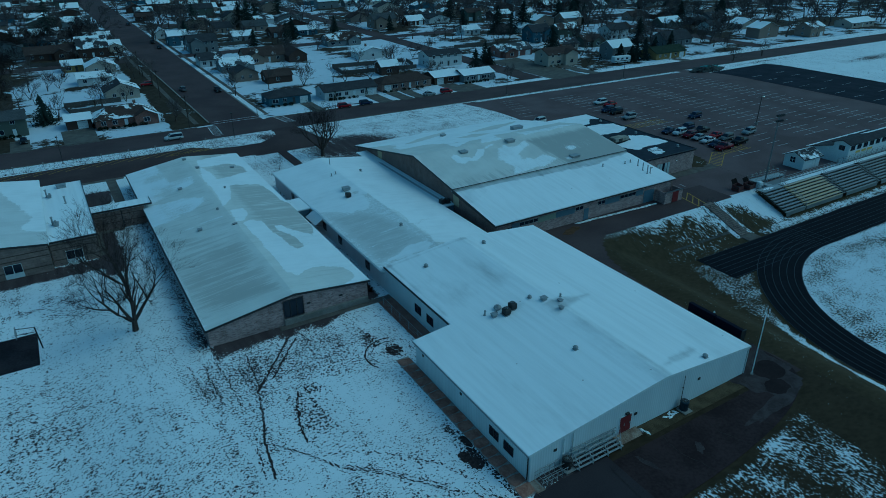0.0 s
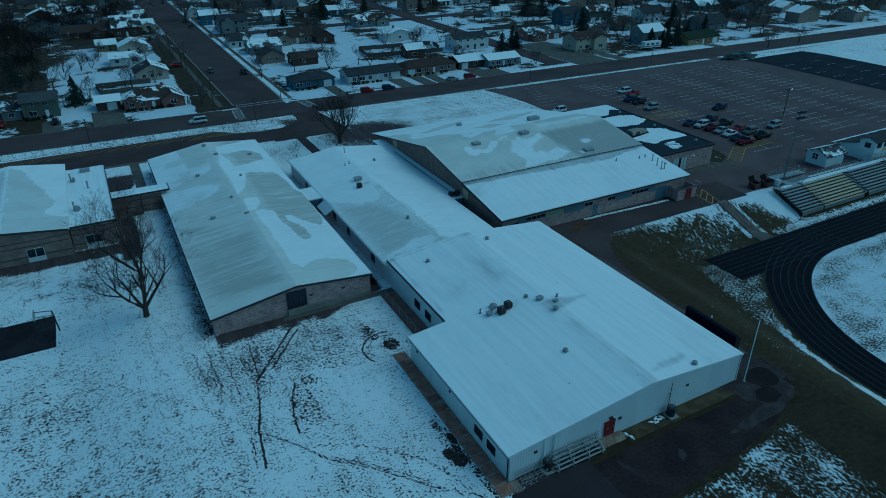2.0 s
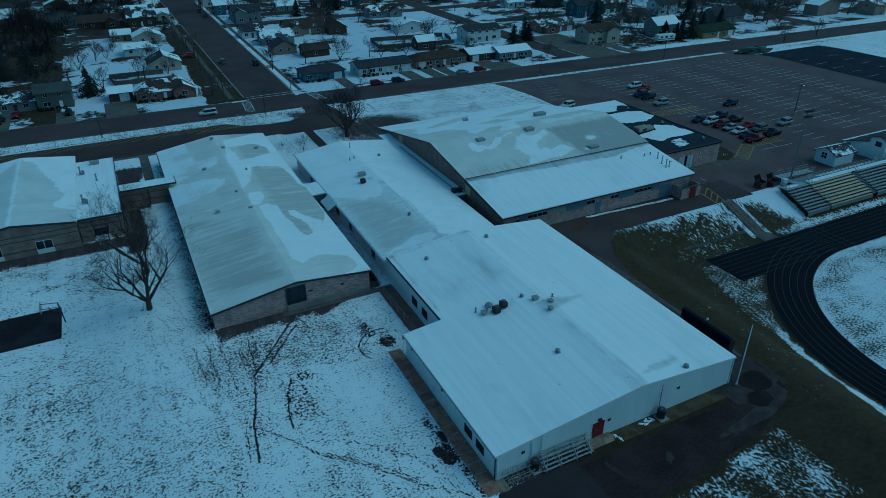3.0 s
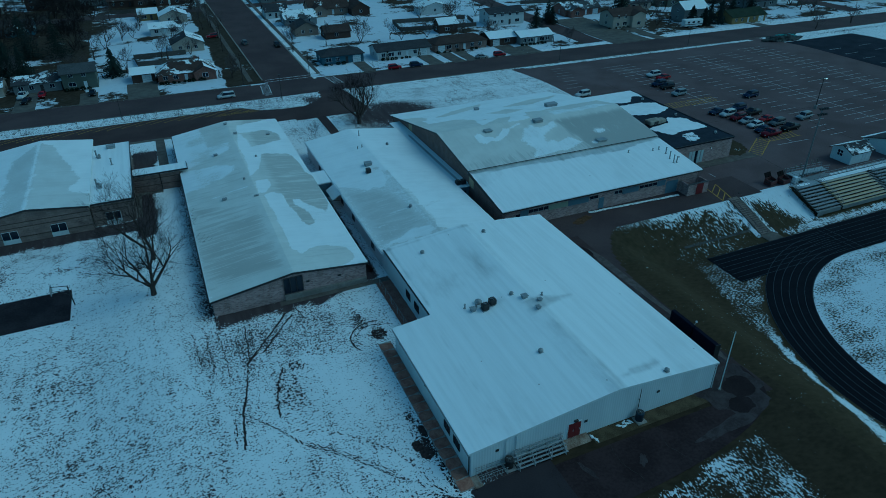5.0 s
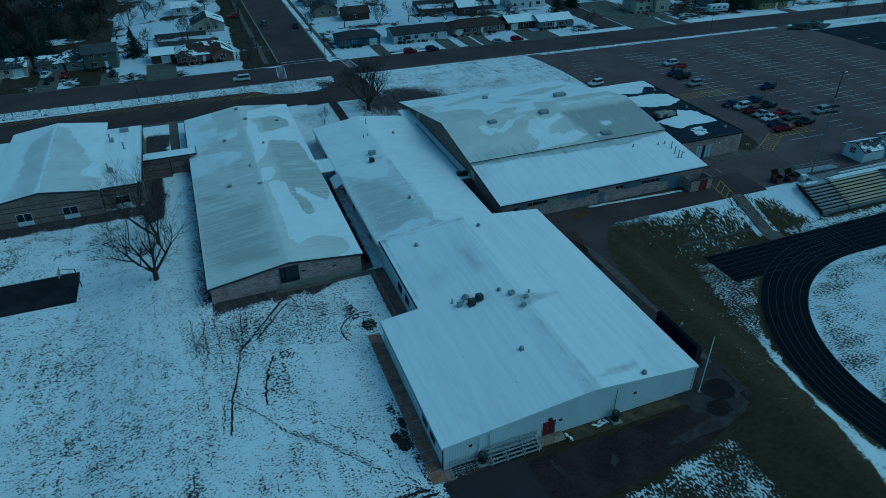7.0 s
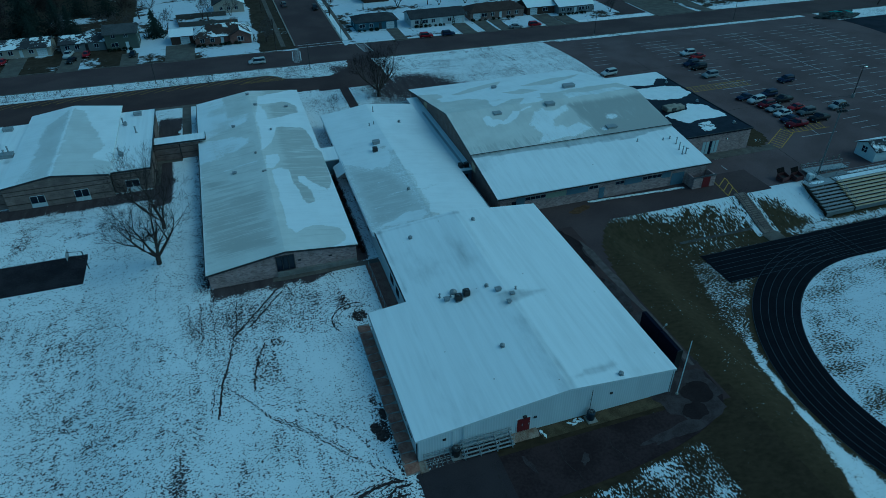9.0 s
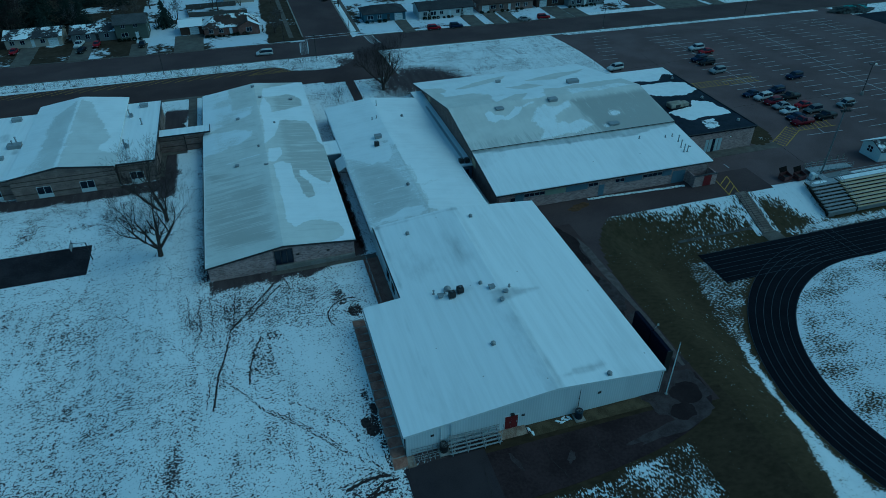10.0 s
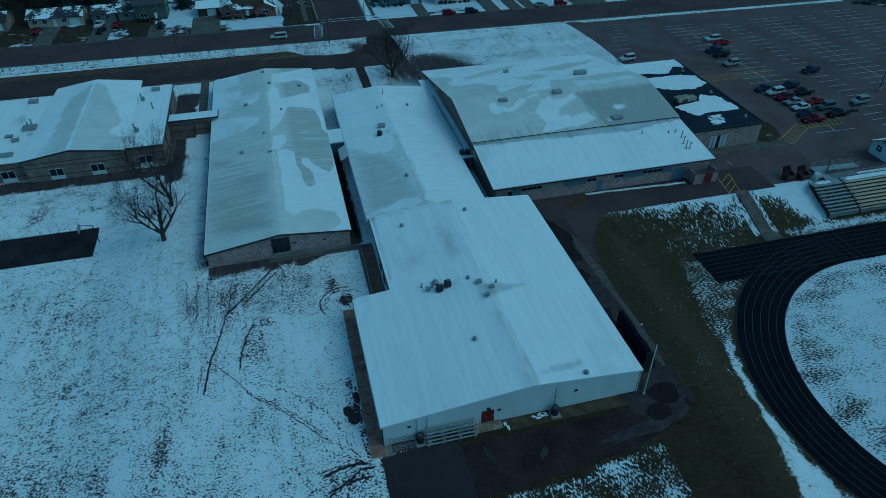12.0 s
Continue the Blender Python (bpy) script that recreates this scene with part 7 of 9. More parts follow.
def gable_house(name, m, w, d, h, rise, wall, roof, cover, label, category="house", group="", over=0.45, wins=3, side_wins=1, garage=None, door=True, chimney=False, frame_mat=None, seed=0, hip=False, ell=None):
    """A house with its ridge along its own x, its front towards -y, and its base at the origin."""
    r = random.Random(seed)
    frame_mat = frame_mat or M_WHITE_TRIM
    v = thing(name, m, label, category, group)
    if hip:
        part("wall", box(-w / 2, w / 2, -d / 2, d / 2, -0.3, h), wall, v)
    else:
        part("wall", prism([(-d / 2, -0.3), (d / 2, -0.3), (d / 2, h), (0, h + rise), (-d / 2, h)], "x", -w / 2, w / 2), wall, v)
    n, q = 6, 4
    verts, faces, cov = [], [], []
    slope = rise / (d / 2)
    k1, k2 = r.uniform(-0.15, 0.15), r.uniform(-0.15, 0.15)
    for s, kk in ((-1, k1), (1, k2)):
        base = len(verts)
        for j in range(q + 1):
            for i in range(n + 1):
                t = j / q
                inset = (d / 2) * t if hip else 0.0
                x = (-w / 2 - over + inset) + (w + 2 * over - 2 * inset) * i / n
                y = s * (d / 2 + over) * (1 - t)
                verts.append((x, y, h + rise + 0.12 - slope * abs(y)))
                cov.append(cover + kk)
        for j in range(q):
            for i in range(n):
                a = base + j * (n + 1) + i
                f = (a, a + 1, a + n + 2, a + n + 1)
                faces.append(f if s < 0 else f[::-1])
        under = len(verts)
        rim = [base + i for i in range(n + 1)] + [base + j * (n + 1) + n for j in range(1, q + 1)] + [base + q * (n + 1) + i for i in range(n - 1, -1, -1)] + [base + j * (n + 1) for j in range(q - 1, 0, -1)]
        for i in rim:
            x, y, z = verts[i]
            verts.append((x, y, z - 0.18))
            cov.append(0.0)
        for i in range(len(rim)):
            f = (rim[i], under + i, under + (i + 1) % len(rim), rim[(i + 1) % len(rim)])
            faces.append(f if s < 0 else f[::-1])
    if hip:
        for e in (-1, 1):
            base = len(verts)
            x = e * (w / 2 + over)
            for p in ((x, -d / 2 - over, h + 0.12 - slope * over), (x, d / 2 + over, h + 0.12 - slope * over), (e * (w / 2 + over - d / 2), 0, h + rise + 0.12)):
                verts.append(p)
                cov.append(cover)
            faces.append((base, base + 1, base + 2) if e > 0 else (base + 1, base, base + 2))
    link_mesh("roof", verts, faces, roof, v, cov)
    if ell:                                        # a cross gable: centre, width and how far it comes forward
        ex, ew, out_ = ell
        er = min(rise * 0.96, slope * ew / 2)
        part("wall", prism([(ex - ew / 2, -0.3), (ex + ew / 2, -0.3), (ex + ew / 2, h), (ex, h + er), (ex - ew / 2, h)], "y", -d / 2 - out_, -d / 2 + 0.5), wall, v)
        for s in (-1, 1):
            sheet("roof", steps(0, ew / 2 + over, 0.6), steps(-d / 2 - out_ - over, -d / 2 + d / 2 * er / rise, 0.6), lambda a, b: (ex + s * a, b, h + er + 0.14 - er / (ew / 2) * a), roof, v, lambda x, y: cover + 0.12 * s, 0.16, False)
        window(v, ex - 0.8, ex + 0.8, 0.95, 2.2, -d / 2 - out_, -1, "y", frame_mat, 2)
    slots = []
    if garage:
        gx = -w / 2 + 2.4 if garage < 0 else w / 2 - 2.4
        g = part("garage_door", box(gx - 1.35, gx + 1.35, -d / 2 - 0.05, -d / 2, 0.05, 2.2), frame_mat, v, "pale panelled garage door")
        bm = bmesh.new()
        for z in (0.6, 1.15, 1.7):
            put_box(bm, gx - 1.3, gx + 1.3, -d / 2 - 0.06, -d / 2 - 0.045, z, z + 0.03)
        part("groove", bm, M_TRIM, g)
        slots.append(gx)
    xs = [-w / 2 + w * (k + 0.7) / (wins + 0.6) for k in range(wins)]
    mid = len(xs) // 2
    for k, x in enumerate(xs):
        if any(abs(x - g) < 2.2 for g in slots) or (ell and abs(x - ell[0]) < ell[1] / 2 + 0.8):
            continue
        if door and k == mid:
            dd = part("door", box(x - 0.45, x + 0.45, -d / 2 - 0.05, -d / 2, 0.1, 2.15), M_TRIM if r.random() < 0.5 else frame_mat, v)
            part("handle", box(x + 0.3, x + 0.38, -d / 2 - 0.1, -d / 2 - 0.05, 1.0, 1.1), M_STEEL, dd)
        else:
            ww = r.choice((0.6, 0.6, 0.95))
            window(v, x - ww, x + ww, 0.95, 2.1, -d / 2, -1, "y", frame_mat, 2)
        if h > 4.5:
            window(v, x - 0.55, x + 0.55, 3.6, 4.8, -d / 2, -1, "y", frame_mat, 2)
    for e in (-1, 1):
        for k in range(side_wins):
            y = -d / 2 + d * (k + 1) / (side_wins + 1)
            window(v, y - 0.5, y + 0.5, 1.0, 2.1, e * w / 2, e, "x", frame_mat, 2)
            if h > 4.5:
                window(v, y - 0.5, y + 0.5, 3.6, 4.7, e * w / 2, e, "x", frame_mat, 2)
    if chimney:
        c = part("chimney", box(w * 0.2 - 0.35, w * 0.2 + 0.35, 0.4, 1.1, h, h + rise + 0.9), M_BRICK_RED, v, "brick chimney")
        part("cap", box(w * 0.2 - 0.42, w * 0.2 + 0.42, 0.33, 1.17, h + rise + 0.9, h + rise + 1.0), M_CONCRETE, c)
    return v

hut = gable_house("stadium_hut", pose(109.2, 42.0, 0), 6.0, 4.6, 2.6, 1.1, M_CLAD, M_SHINGLE_DK, 0.56, "small white clapboard hut with dark roof behind the stand", "hut", wins=0, side_wins=0, door=False, frame_mat=M_TRIM, seed=3)
window(hut, -0.3, 0.9, 1.25, 2.45, -3.0, -1, "x", M_WHITE_TRIM, 2)
for x in (0.4, 1.35):
    part("door", box(x, x + 0.85, -2.37, -2.3, 0.1, 2.05), M_WHITE_TRIM, hut, "plain white door leaf")
part("window_bar", box(-3.07, -3.0, -0.3, 0.9, 1.82, 1.88), M_WHITE_TRIM, hut)
press = thing("press_box", pose(0, 0, 0), "white clapboard press box with low rear roof above the stadium stand", "press box")
P0, P1 = 118.0, 142.0
profile = [(37.0, 0.0), (46.0, 0.0), (46.0, 2.0), (40.5, 3.55), (40.5, 4.45), (38.6, 5.1), (37.0, 4.55)]
for x in (P0, P1 - 0.2):
    part("wall", prism(profile, "x", x, x + 0.2), M_CLAD, press, "white clapboard end wall")
part("wall", box(P0 + 0.2, P1 - 0.2, 37.0, 37.2, 0, 4.55), M_CLAD, press)
part("wall", box(P0 + 0.2, P1 - 0.2, 45.8, 46.0, 0, 2.0), M_CLAD, press)
part("wall", box(P0 + 0.2, P1 - 0.2, 40.3, 40.5, 3.4, 4.45), M_CLAD, press)
for pts, c in (([(40.52, 3.60), (46.5, 1.92)], lambda x, y: 0.22 + 0.7 * ease((y - 45.4 + 0.5 * wob(x, y, 2)) / 0.4)), ([(36.55, 4.45), (38.6, 5.18)], lambda x, y: 0.12), ([(38.6, 5.18), (40.9, 4.36)], lambda x, y: 0.2 + 0.7 * ease((x - 128) / 2) * ease((y - 39.2) / 0.5))):
    (ya, za), (yb, zb) = pts
    sheet("roof", steps(P0 - 0.4, P1 + 0.4, 0.6), steps(ya, yb, 0.3), lambda u, v, ya=ya, za=za, yb=yb, zb=zb: (u, v, za + (zb - za) * (v - ya) / (yb - ya) + 0.12), M_SHINGLE_DK, press, c, 0.14, False)
for k in range(9):
    window(press, P0 + 0.7 + 2.55 * k, P0 + 2.2 + 2.55 * k, 3.1, 4.1, 37.0, -1, "y", M_TRIM, 2)
window(press, 38.0, 39.2, 3.0, 4.0, P0, -1, "x", M_TRIM, 2)
part("wall_vent", box(P0 - 0.06, P0, 44.6, 44.9, 1.75, 2.0), M_BLACK, press)
part("wall_lamp", box(P0 - 0.15, P0, 41.4, 41.7, 2.6, 2.8), M_WHITE_TRIM, press)
for a, b in ((P0 + 3.0, P0 + 4.7), (P0 + 5.4, P0 + 7.1), (P0 + 7.7, P0 + 9.7)):
    part("sign_bar", box(a, b, 36.94, 37.0, 2.2, 2.7), paint("gold_sign_paint", (0.50, 0.36, 0.06), 0.5), press, "gold painted sign bar")
mesh_fence = thing("mesh_fence", pose(0, 36.8, 0), "dark wire mesh fence below the press box", "fence")
for k in range(13):
    part("post", tube((P0 - 4 + 2.3 * k, 0, 0), (P0 - 4 + 2.3 * k, 0, 2.1), 0.03, None, 5), M_DARK_STEEL, mesh_fence)
for z in (0.9, 1.3, 1.7, 2.1):
    part("rail", tube((P0 - 4, 0, z), (P0 + 23.6, 0, z), 0.02, None, 4), M_DARK_STEEL, mesh_fence)

def flood_pole(x, y, z, h):
    v = thing("stadium_light", pose(x, y, z), "tall steel stadium floodlight pole with two crossarms", "light pole")
    part("pole", tube((0, 0, 0), (0, 0, h), 0.17, 0.10, 10), M_WORN_STEEL, v)
    for zz in (h - 1.3, h - 0.2):
        arm = part("crossarm", tube((-0.95, 0.1, zz), (0.95, -0.1, zz), 0.06), M_DARK_STEEL, v)
        for k in range(4):
            t = -0.84 + 0.56 * k
            part("floodlight", tube((t, -0.1 * t, zz + 0.05), (t + 0.05, -0.1 * t - 0.42, zz - 0.1), 0.14, 0.25, 8), M_DARK_STEEL, arm)
flood_pole(91.2, 38.45, 0.0, 14.9)
lotlamp = thing("parking_lot_lamp", pose(130.0, 68.0, 0.04), "parking lot lamp post with a lit head on concrete base", "lamp post")
part("base", tube((0, 0, 0), (0, 0, 0.9), 0.4, 0.35, 10), M_CONCRETE, lotlamp)
part("pole", tube((0, 0, 0.9), (0, 0, 7.7), 0.11, 0.08), M_DARK_STEEL, lotlamp)
for s in (-1, 1):
    hd = part("head", box(s * 0.25 if s > 0 else -1.1, 1.1 if s > 0 else -0.25, -0.25, 0.25, 7.6, 7.8, 0.03), M_DARK_STEEL, lotlamp)
    if s > 0:
        part("lens", box(0.35, 1.0, -0.27, 0.2, 7.55, 7.64), M_LIT, hd, "lit white lens")

def street_lamp(x, y, h=6.5, group="street lamps"):
    v = thing("street_lamp", pose(x, y, land(x, y) + 0.05), "dark slim street lamp post", "street lamp", group)
    part("pole", tube((0, 0, 0.3), (0, 0, h), 0.09, 0.06), M_DARK_STEEL, v)
    part("base", tube((0, 0, 0), (0, 0, 0.35), 0.3, 0.22), M_CONCRETE, v)
    part("head", box(-0.25, 0.25, -0.35, 0.25, h, h + 0.18, 0.03), M_BLACK, v)
for x, y in ((-31.4, 137.4), (9.1, 137.7), (99.0, 138.4), (149.0, 135.5), (-75, 138.5), (22.9, 163.3)):
    street_lamp(x, y)
def utility_pole(x, y, h=9.5):
    v = thing("utility_pole", pose(x, y, land(x, y)), "weathered wooden utility pole with crossarm", "utility pole", "utility poles")
    part("pole", tube((0, 0, 0), (0, 0, h), 0.16, 0.11), M_BARK, v)
    part("crossarm", box(-1.1, 1.1, -0.06, 0.06, h - 0.7, h - 0.55), M_BARK, v)
for x, y in ((2.2, 160.5), (2.0, 205), (2.4, 250)):
    utility_pole(x, y)

def dumpster(x, y, turn):
    v = thing("dumpster", pose(x, y, 0.04, 0, 0, turn), "dark reddish brown steel dumpster with its black lids thrown open", "dumpster", "dumpsters")
    red = paint("brown_steel", (0.060, 0.020, 0.020), 0.6)
    lid = paint("matte_black_plastic", (0.010, 0.009, 0.009), 0.95)
    part("floor", box(-0.95, 0.95, -0.7, 0.7, 0.10, 0.16), red, v)
    part("front", prism([(-0.98, 0.1), (0.98, 0.1), (0.98, 1.0), (-0.98, 1.0)], "y", -0.76, -0.70), red, v)
    part("back", prism([(-0.98, 0.1), (0.98, 0.1), (0.98, 1.3), (-0.98, 1.3)], "y", 0.70, 0.76), red, v)
    for s in (-1, 1):
        part("side", prism([(-0.7, 0.1), (0.7, 0.1), (0.7, 1.3), (-0.7, 1.0)], "x", s * 0.95 - 0.03, s * 0.95 + 0.03), red, v)
        part("side_pocket", box(s * 1.04 - 0.06, s * 1.04 + 0.06, -0.6, 0.5, 0.55, 0.72), M_DARK_STEEL, v)
        part("lid", prism([(0.72, 1.30), (1.22, 2.10), (1.17, 2.13), (0.67, 1.33)], "x", s * 0.49 - 0.45, s * 0.49 + 0.45), lid, v)
    # added black block, the dark of the open inside put into its colour
    part("load", box(-0.9, 0.9, -0.68, 0.68, 0.4, 0.62), M_BLACK, v, "black block standing for the shaded inside")
dumpster(84.0, 39.5, 8)
dumpster(86.7, 38.9, 8)
# small posts and hydrant along the street strip
for k in range(13):
    x = -72 + 6.1 * k
    b = thing("marker_post", pose(x, 135.2, land(x, 135.2) + 0.1), "short pale sign post on the snowy strip", "post", "marker posts")
    part("post", tube((0, 0, 0), (0, 0, 1.5), 0.05), M_STEEL, b)
    part("plate", box(-0.16, 0.16, -0.07, -0.05, 1.0, 1.5), M_CONCRETE, b)
# rubble heap at the far corner of the lot
pile = thing("rubble_pile", pose(184, 127, land(184, 127)), "dark heap of rubble and tarpaulin at the lot's edge", "heap")
bm = bmesh.new()
bmesh.ops.create_icosphere(bm, subdivisions=4, radius=1.0)
for v in bm.verts:
    c = v.co.copy()
    v.co = Vector((c.x * 8, c.y * 3.2, max(0, c.z) * 1.8)) * (1 + 0.35 * noise.noise(c * 3))
part("mound", bm, grained("dark_rubble", (0.02, 0.02, 0.022), (0.09, 0.10, 0.10), 0.8, 5, 0.9), pile)
M_TARP = paint("teal_tarpaulin", (0.02, 0.16, 0.15), 0.5)
for cx, cy, w, d in ((2.2, -0.6, 2.4, 1.3), (-1.6, 0.4, 1.6, 1.0)):
    ob = sheet("tarpaulin", steps(-w, w, 0.3), steps(-d, d, 0.3), lambda u, v: (cx + u, cy + v, max(0.05, 1.75 * math.sqrt(max(0.0, 1 - ((cx + u) / 8.2) ** 2 - ((cy + v) / 3.4) ** 2))) + 0.12 + 0.25 * noise.noise(Vector((u + cx, v, 1)))), M_TARP, pile, None, 0.02, False)
    tagged(ob, "crumpled teal tarpaulin")

# ---- vehicles ----
M_TYRE = paint("black_rubber_tyre", (0.012, 0.012, 0.012), 0.8)
M_LAMP_W = paint("clear_headlight", (0.55, 0.57, 0.6), 0.2)
M_LAMP_R = paint("red_tail_light", (0.25, 0.012, 0.012), 0.25)
CAR_PAINT = {}
def car_paint(name, colour):
    if name not in CAR_PAINT:
        m, nt, p = material(name + "_car_paint")
        n = fractal(nt, coords(nt, kind="object"), 2.5, 3)
        nt.links.new(mix(nt, ramp(nt, n, 0.3, 0.7), tuple(c * 0.85 for c in colour), colour), p.inputs["Base Color"])
        p.inputs["Roughness"].default_value, p.inputs["Specular IOR Level"].default_value = 0.4, 0.16
        CAR_PAINT[name] = m
    return CAR_PAINT[name]
COLOURS = {"white": (0.52, 0.53, 0.54), "silver": (0.26, 0.275, 0.29), "red": (0.19, 0.003, 0.012), "dark red": (0.085, 0.003, 0.014), "black": (0.008, 0.008, 0.010), "navy blue": (0.009, 0.017, 0.055), "grey": (0.11, 0.115, 0.12)}

def loft(bm, sections):
    """Skin closed rings of equal length."""
    rings = [[bm.verts.new(p) for p in ring] for ring in sections]
    for a, b in zip(rings, rings[1:]):
        for k in range(len(a)):
            bm.faces.new((a[k], a[(k + 1) % len(a)], b[(k + 1) % len(b)], b[k]))
    bm.faces.new(rings[0][::-1])
    bm.faces.new(rings[-1])
    bmesh.ops.recalc_face_normals(bm, faces=bm.faces[:])

def hull(x, hw, z0, z1):
    side = [(0.80, z0), (0.96, z0 + 0.10), (1.0, z0 + 0.30), (0.985, z1 - 0.26), (0.93, z1 - 0.09), (0.80, z1 - 0.01), (0.40, z1 + 0.02)]
    return [(x, -hw * k, z) for k, z in side] + [(x, hw * k, z) for k, z in side[::-1]]

def cabin_ring(x0, x1, hw, z, r):
    return [(x0 + r, -hw, z), (x1 - r, -hw, z), (x1, -hw + r, z), (x1, hw - r, z), (x1 - r, hw, z), (x0 + r, hw, z), (x0, hw - r, z), (x0, -hw + r, z)]

SHAPES = {
    # length, half width, hull tops along the length, cabin foot and roof spans, belt and roof height
    "sedan": (4.35, 0.86, ((-1, 0.62), (-0.92, 0.78), (-0.35, 0.92), (0.55, 0.95), (0.93, 0.95), (1, 0.75)), (-0.42, 0.78, -0.12, 0.48), 0.93, 1.43),
    "suv": (4.35, 0.87, ((-1, 0.70), (-0.93, 0.92), (-0.42, 1.06), (0.55, 1.10), (0.96, 1.08), (1, 0.85)), (-0.46, 0.97, -0.20, 0.86), 1.06, 1.72),
    "minivan": (4.8, 0.93, ((-1, 0.66), (-0.94, 0.90), (-0.55, 1.05), (0.55, 1.08), (0.97, 1.06), (1, 0.8)), (-0.62, 0.97, -0.30, 0.88), 1.05, 1.74),
    "pickup": (5.3, 0.93, ((-1, 0.80), (-0.95, 1.02), (-0.42, 1.12), (0.2, 1.14), (0.96, 1.12), (1, 0.9)), (-0.42, 0.20, -0.22, 0.10), 1.12, 1.82),
}
FIRST = {}
def car(style, colour, x, y, yaw, lift=0.05, place="parked on the asphalt lot", group="parked cars"):
    m = pose(x, y, land(x, y) + lift, 0, 0, yaw)
    label = "%s %s %s" % (colour, {"sedan": "sedan car", "suv": "sport utility car", "minivan": "minivan", "pickup": "pickup truck"}[style], place)
    key = (style, colour)
    if key in FIRST:
        return tagged(copy_thing(FIRST[key], m), label)
    L, hw, tops, (f0, f1, r0, r1), belt, roof = SHAPES[style]
    body = car_paint(colour.replace(" ", "_"), COLOURS[colour])
    v = thing("pickup_truck" if style == "pickup" else "car", m, label, "truck" if style == "pickup" else "car", group)
    bm = bmesh.new()
    first, last = tops[0], tops[-1]
    rows = [(first[0], first[1] - 0.12, 0.80), (first[0] + 0.02, first[1] + 0.02, 0.91)] + [(u, z, 0.99 if abs(u) > 0.9 else 1.0) for u, z in tops[1:-1]] + [(last[0] - 0.02, last[1] + 0.06, 0.92), (last[0], last[1] - 0.10, 0.82)]
    loft(bm, [hull(L / 2 * u, hw * k, 0.28, z) for u, z, k in rows])
    part("body", bm, body, v, smooth=True)
    h = L / 2
    bm = bmesh.new()
    loft(bm, [cabin_ring(h * f0, h * f1, hw * 0.90, belt - 0.04, 0.12), cabin_ring(h * (f0 * 0.45 + r0 * 0.55), h * (f1 * 0.45 + r1 * 0.55), hw * 0.84, belt * 0.45 + roof * 0.55 - 0.02, 0.14), cabin_ring(h * r0, h * r1, hw * 0.74, roof - 0.05, 0.16)])
    glass = part("window", bm, M_GLASS, v, "dark car glass")
    bm = bmesh.new()
    loft(bm, [cabin_ring(h * r0 - 0.05, h * r1 + 0.05, hw * 0.77, roof - 0.075, 0.18), cabin_ring(h * r0, h * r1, hw * 0.70, roof - 0.02, 0.18), cabin_ring(h * r0 + 0.15, h * r1 - 0.15, hw * 0.50, roof + 0.01, 0.2)])
    part("roof", bm, body, v, smooth=True)
    for s in (-1, 1):
        for fa, ra in ((f0, r0), (f1, r1), ((f0 + f1) / 2 + 0.05, (r0 + r1) / 2)):
            part("pillar", tube((h * fa, s * hw * 0.87, belt - 0.02), (h * ra, s * hw * 0.71, roof - 0.05), 0.045, None, 5), body, v)
    if style == "pickup":
        part("cargo_bed", box(h * 0.24, h * 0.95, -hw * 0.8, hw * 0.8, 1.06, 1.135), M_BLACK, v, "open dark cargo bed")
    for sx in (-0.62, 0.62):
        for s in (-1, 1):
            y0, y1 = sorted((s * (hw - 0.2), s * (hw + 0.01)))
            w = part("wheel", tube((h * sx, y0, 0.33), (h * sx, y1, 0.33), 0.34, None, 12), M_TYRE, v)
            part("rim", tube((h * sx, s * hw, 0.33), (h * sx, s * (hw + 0.025), 0.33), 0.2, 0.17, 8), M_STEEL, w)
    for s in (-1, 1):
        a, b = sorted((s * hw * 0.55, s * hw * 0.84))
        part("headlight", box(-h - 0.015, -h + 0.1, a, b, tops[0][1] - 0.12, tops[0][1] + 0.04), M_LAMP_W, v)
        part("tail_light", box(h - 0.08, h + 0.015, a, b, tops[-1][1] - 0.1, tops[-1][1] + 0.08), M_LAMP_R, v)
        part("mirror", box(h * f0 + 0.1, h * f0 + 0.25, s * hw * 1.08 - 0.08, s * hw * 1.08 + 0.08, belt, belt + 0.15), body, v)
    FIRST[key] = v
    return v
LOT = (("suv", "white", 82.2, 102.4, 8), ("suv", "white", 111.4, 109.4, 2), ("sedan", "red", 112.4, 106.3, 2), ("suv", "navy blue", 106.9, 101.6, 4), ("suv", "black", 107.2, 98.6, 3), ("suv", "silver", 106.2, 92.6, 4),
       ("sedan", "navy blue", 104.6, 77.2, 6), ("suv", "white", 105.8, 74.7, 5), ("suv", "dark red", 106.2, 71.8, 4), ("sedan", "silver", 106.5, 69.2, 5), ("sedan", "white", 106.3, 66.4, 5), ("sedan", "navy blue", 105.4, 63.3, 3), ("pickup", "dark red", 104.9, 60.6, 2),
       ("suv", "navy blue", 111.4, 77.0, 3), ("sedan", "red", 111.6, 68.2, 4), ("suv", "grey", 111.8, 65.2, 4), ("pickup", "black", 112.0, 61.6, 5), ("pickup", "black", 112.0, 73.0, 5),
       ("suv", "navy blue", 122.4, 83.6, 3), ("suv", "silver", 121.3, 65.7, 6))
for style, colour, x, y, yaw in LOT:
    car(style, colour, x - 0.3, y - 1.9, yaw)
street = "at the kerb of the street"
for row in (("suv", "red", 49.4, 157.8, 178), ("suv", "navy blue", 56.8, 157.6, 178), ("sedan", "silver", 80.8, 158.0, 176), ("suv", "red", 87.6, 158.0, 176)):
    car(*row, 0.06, street)
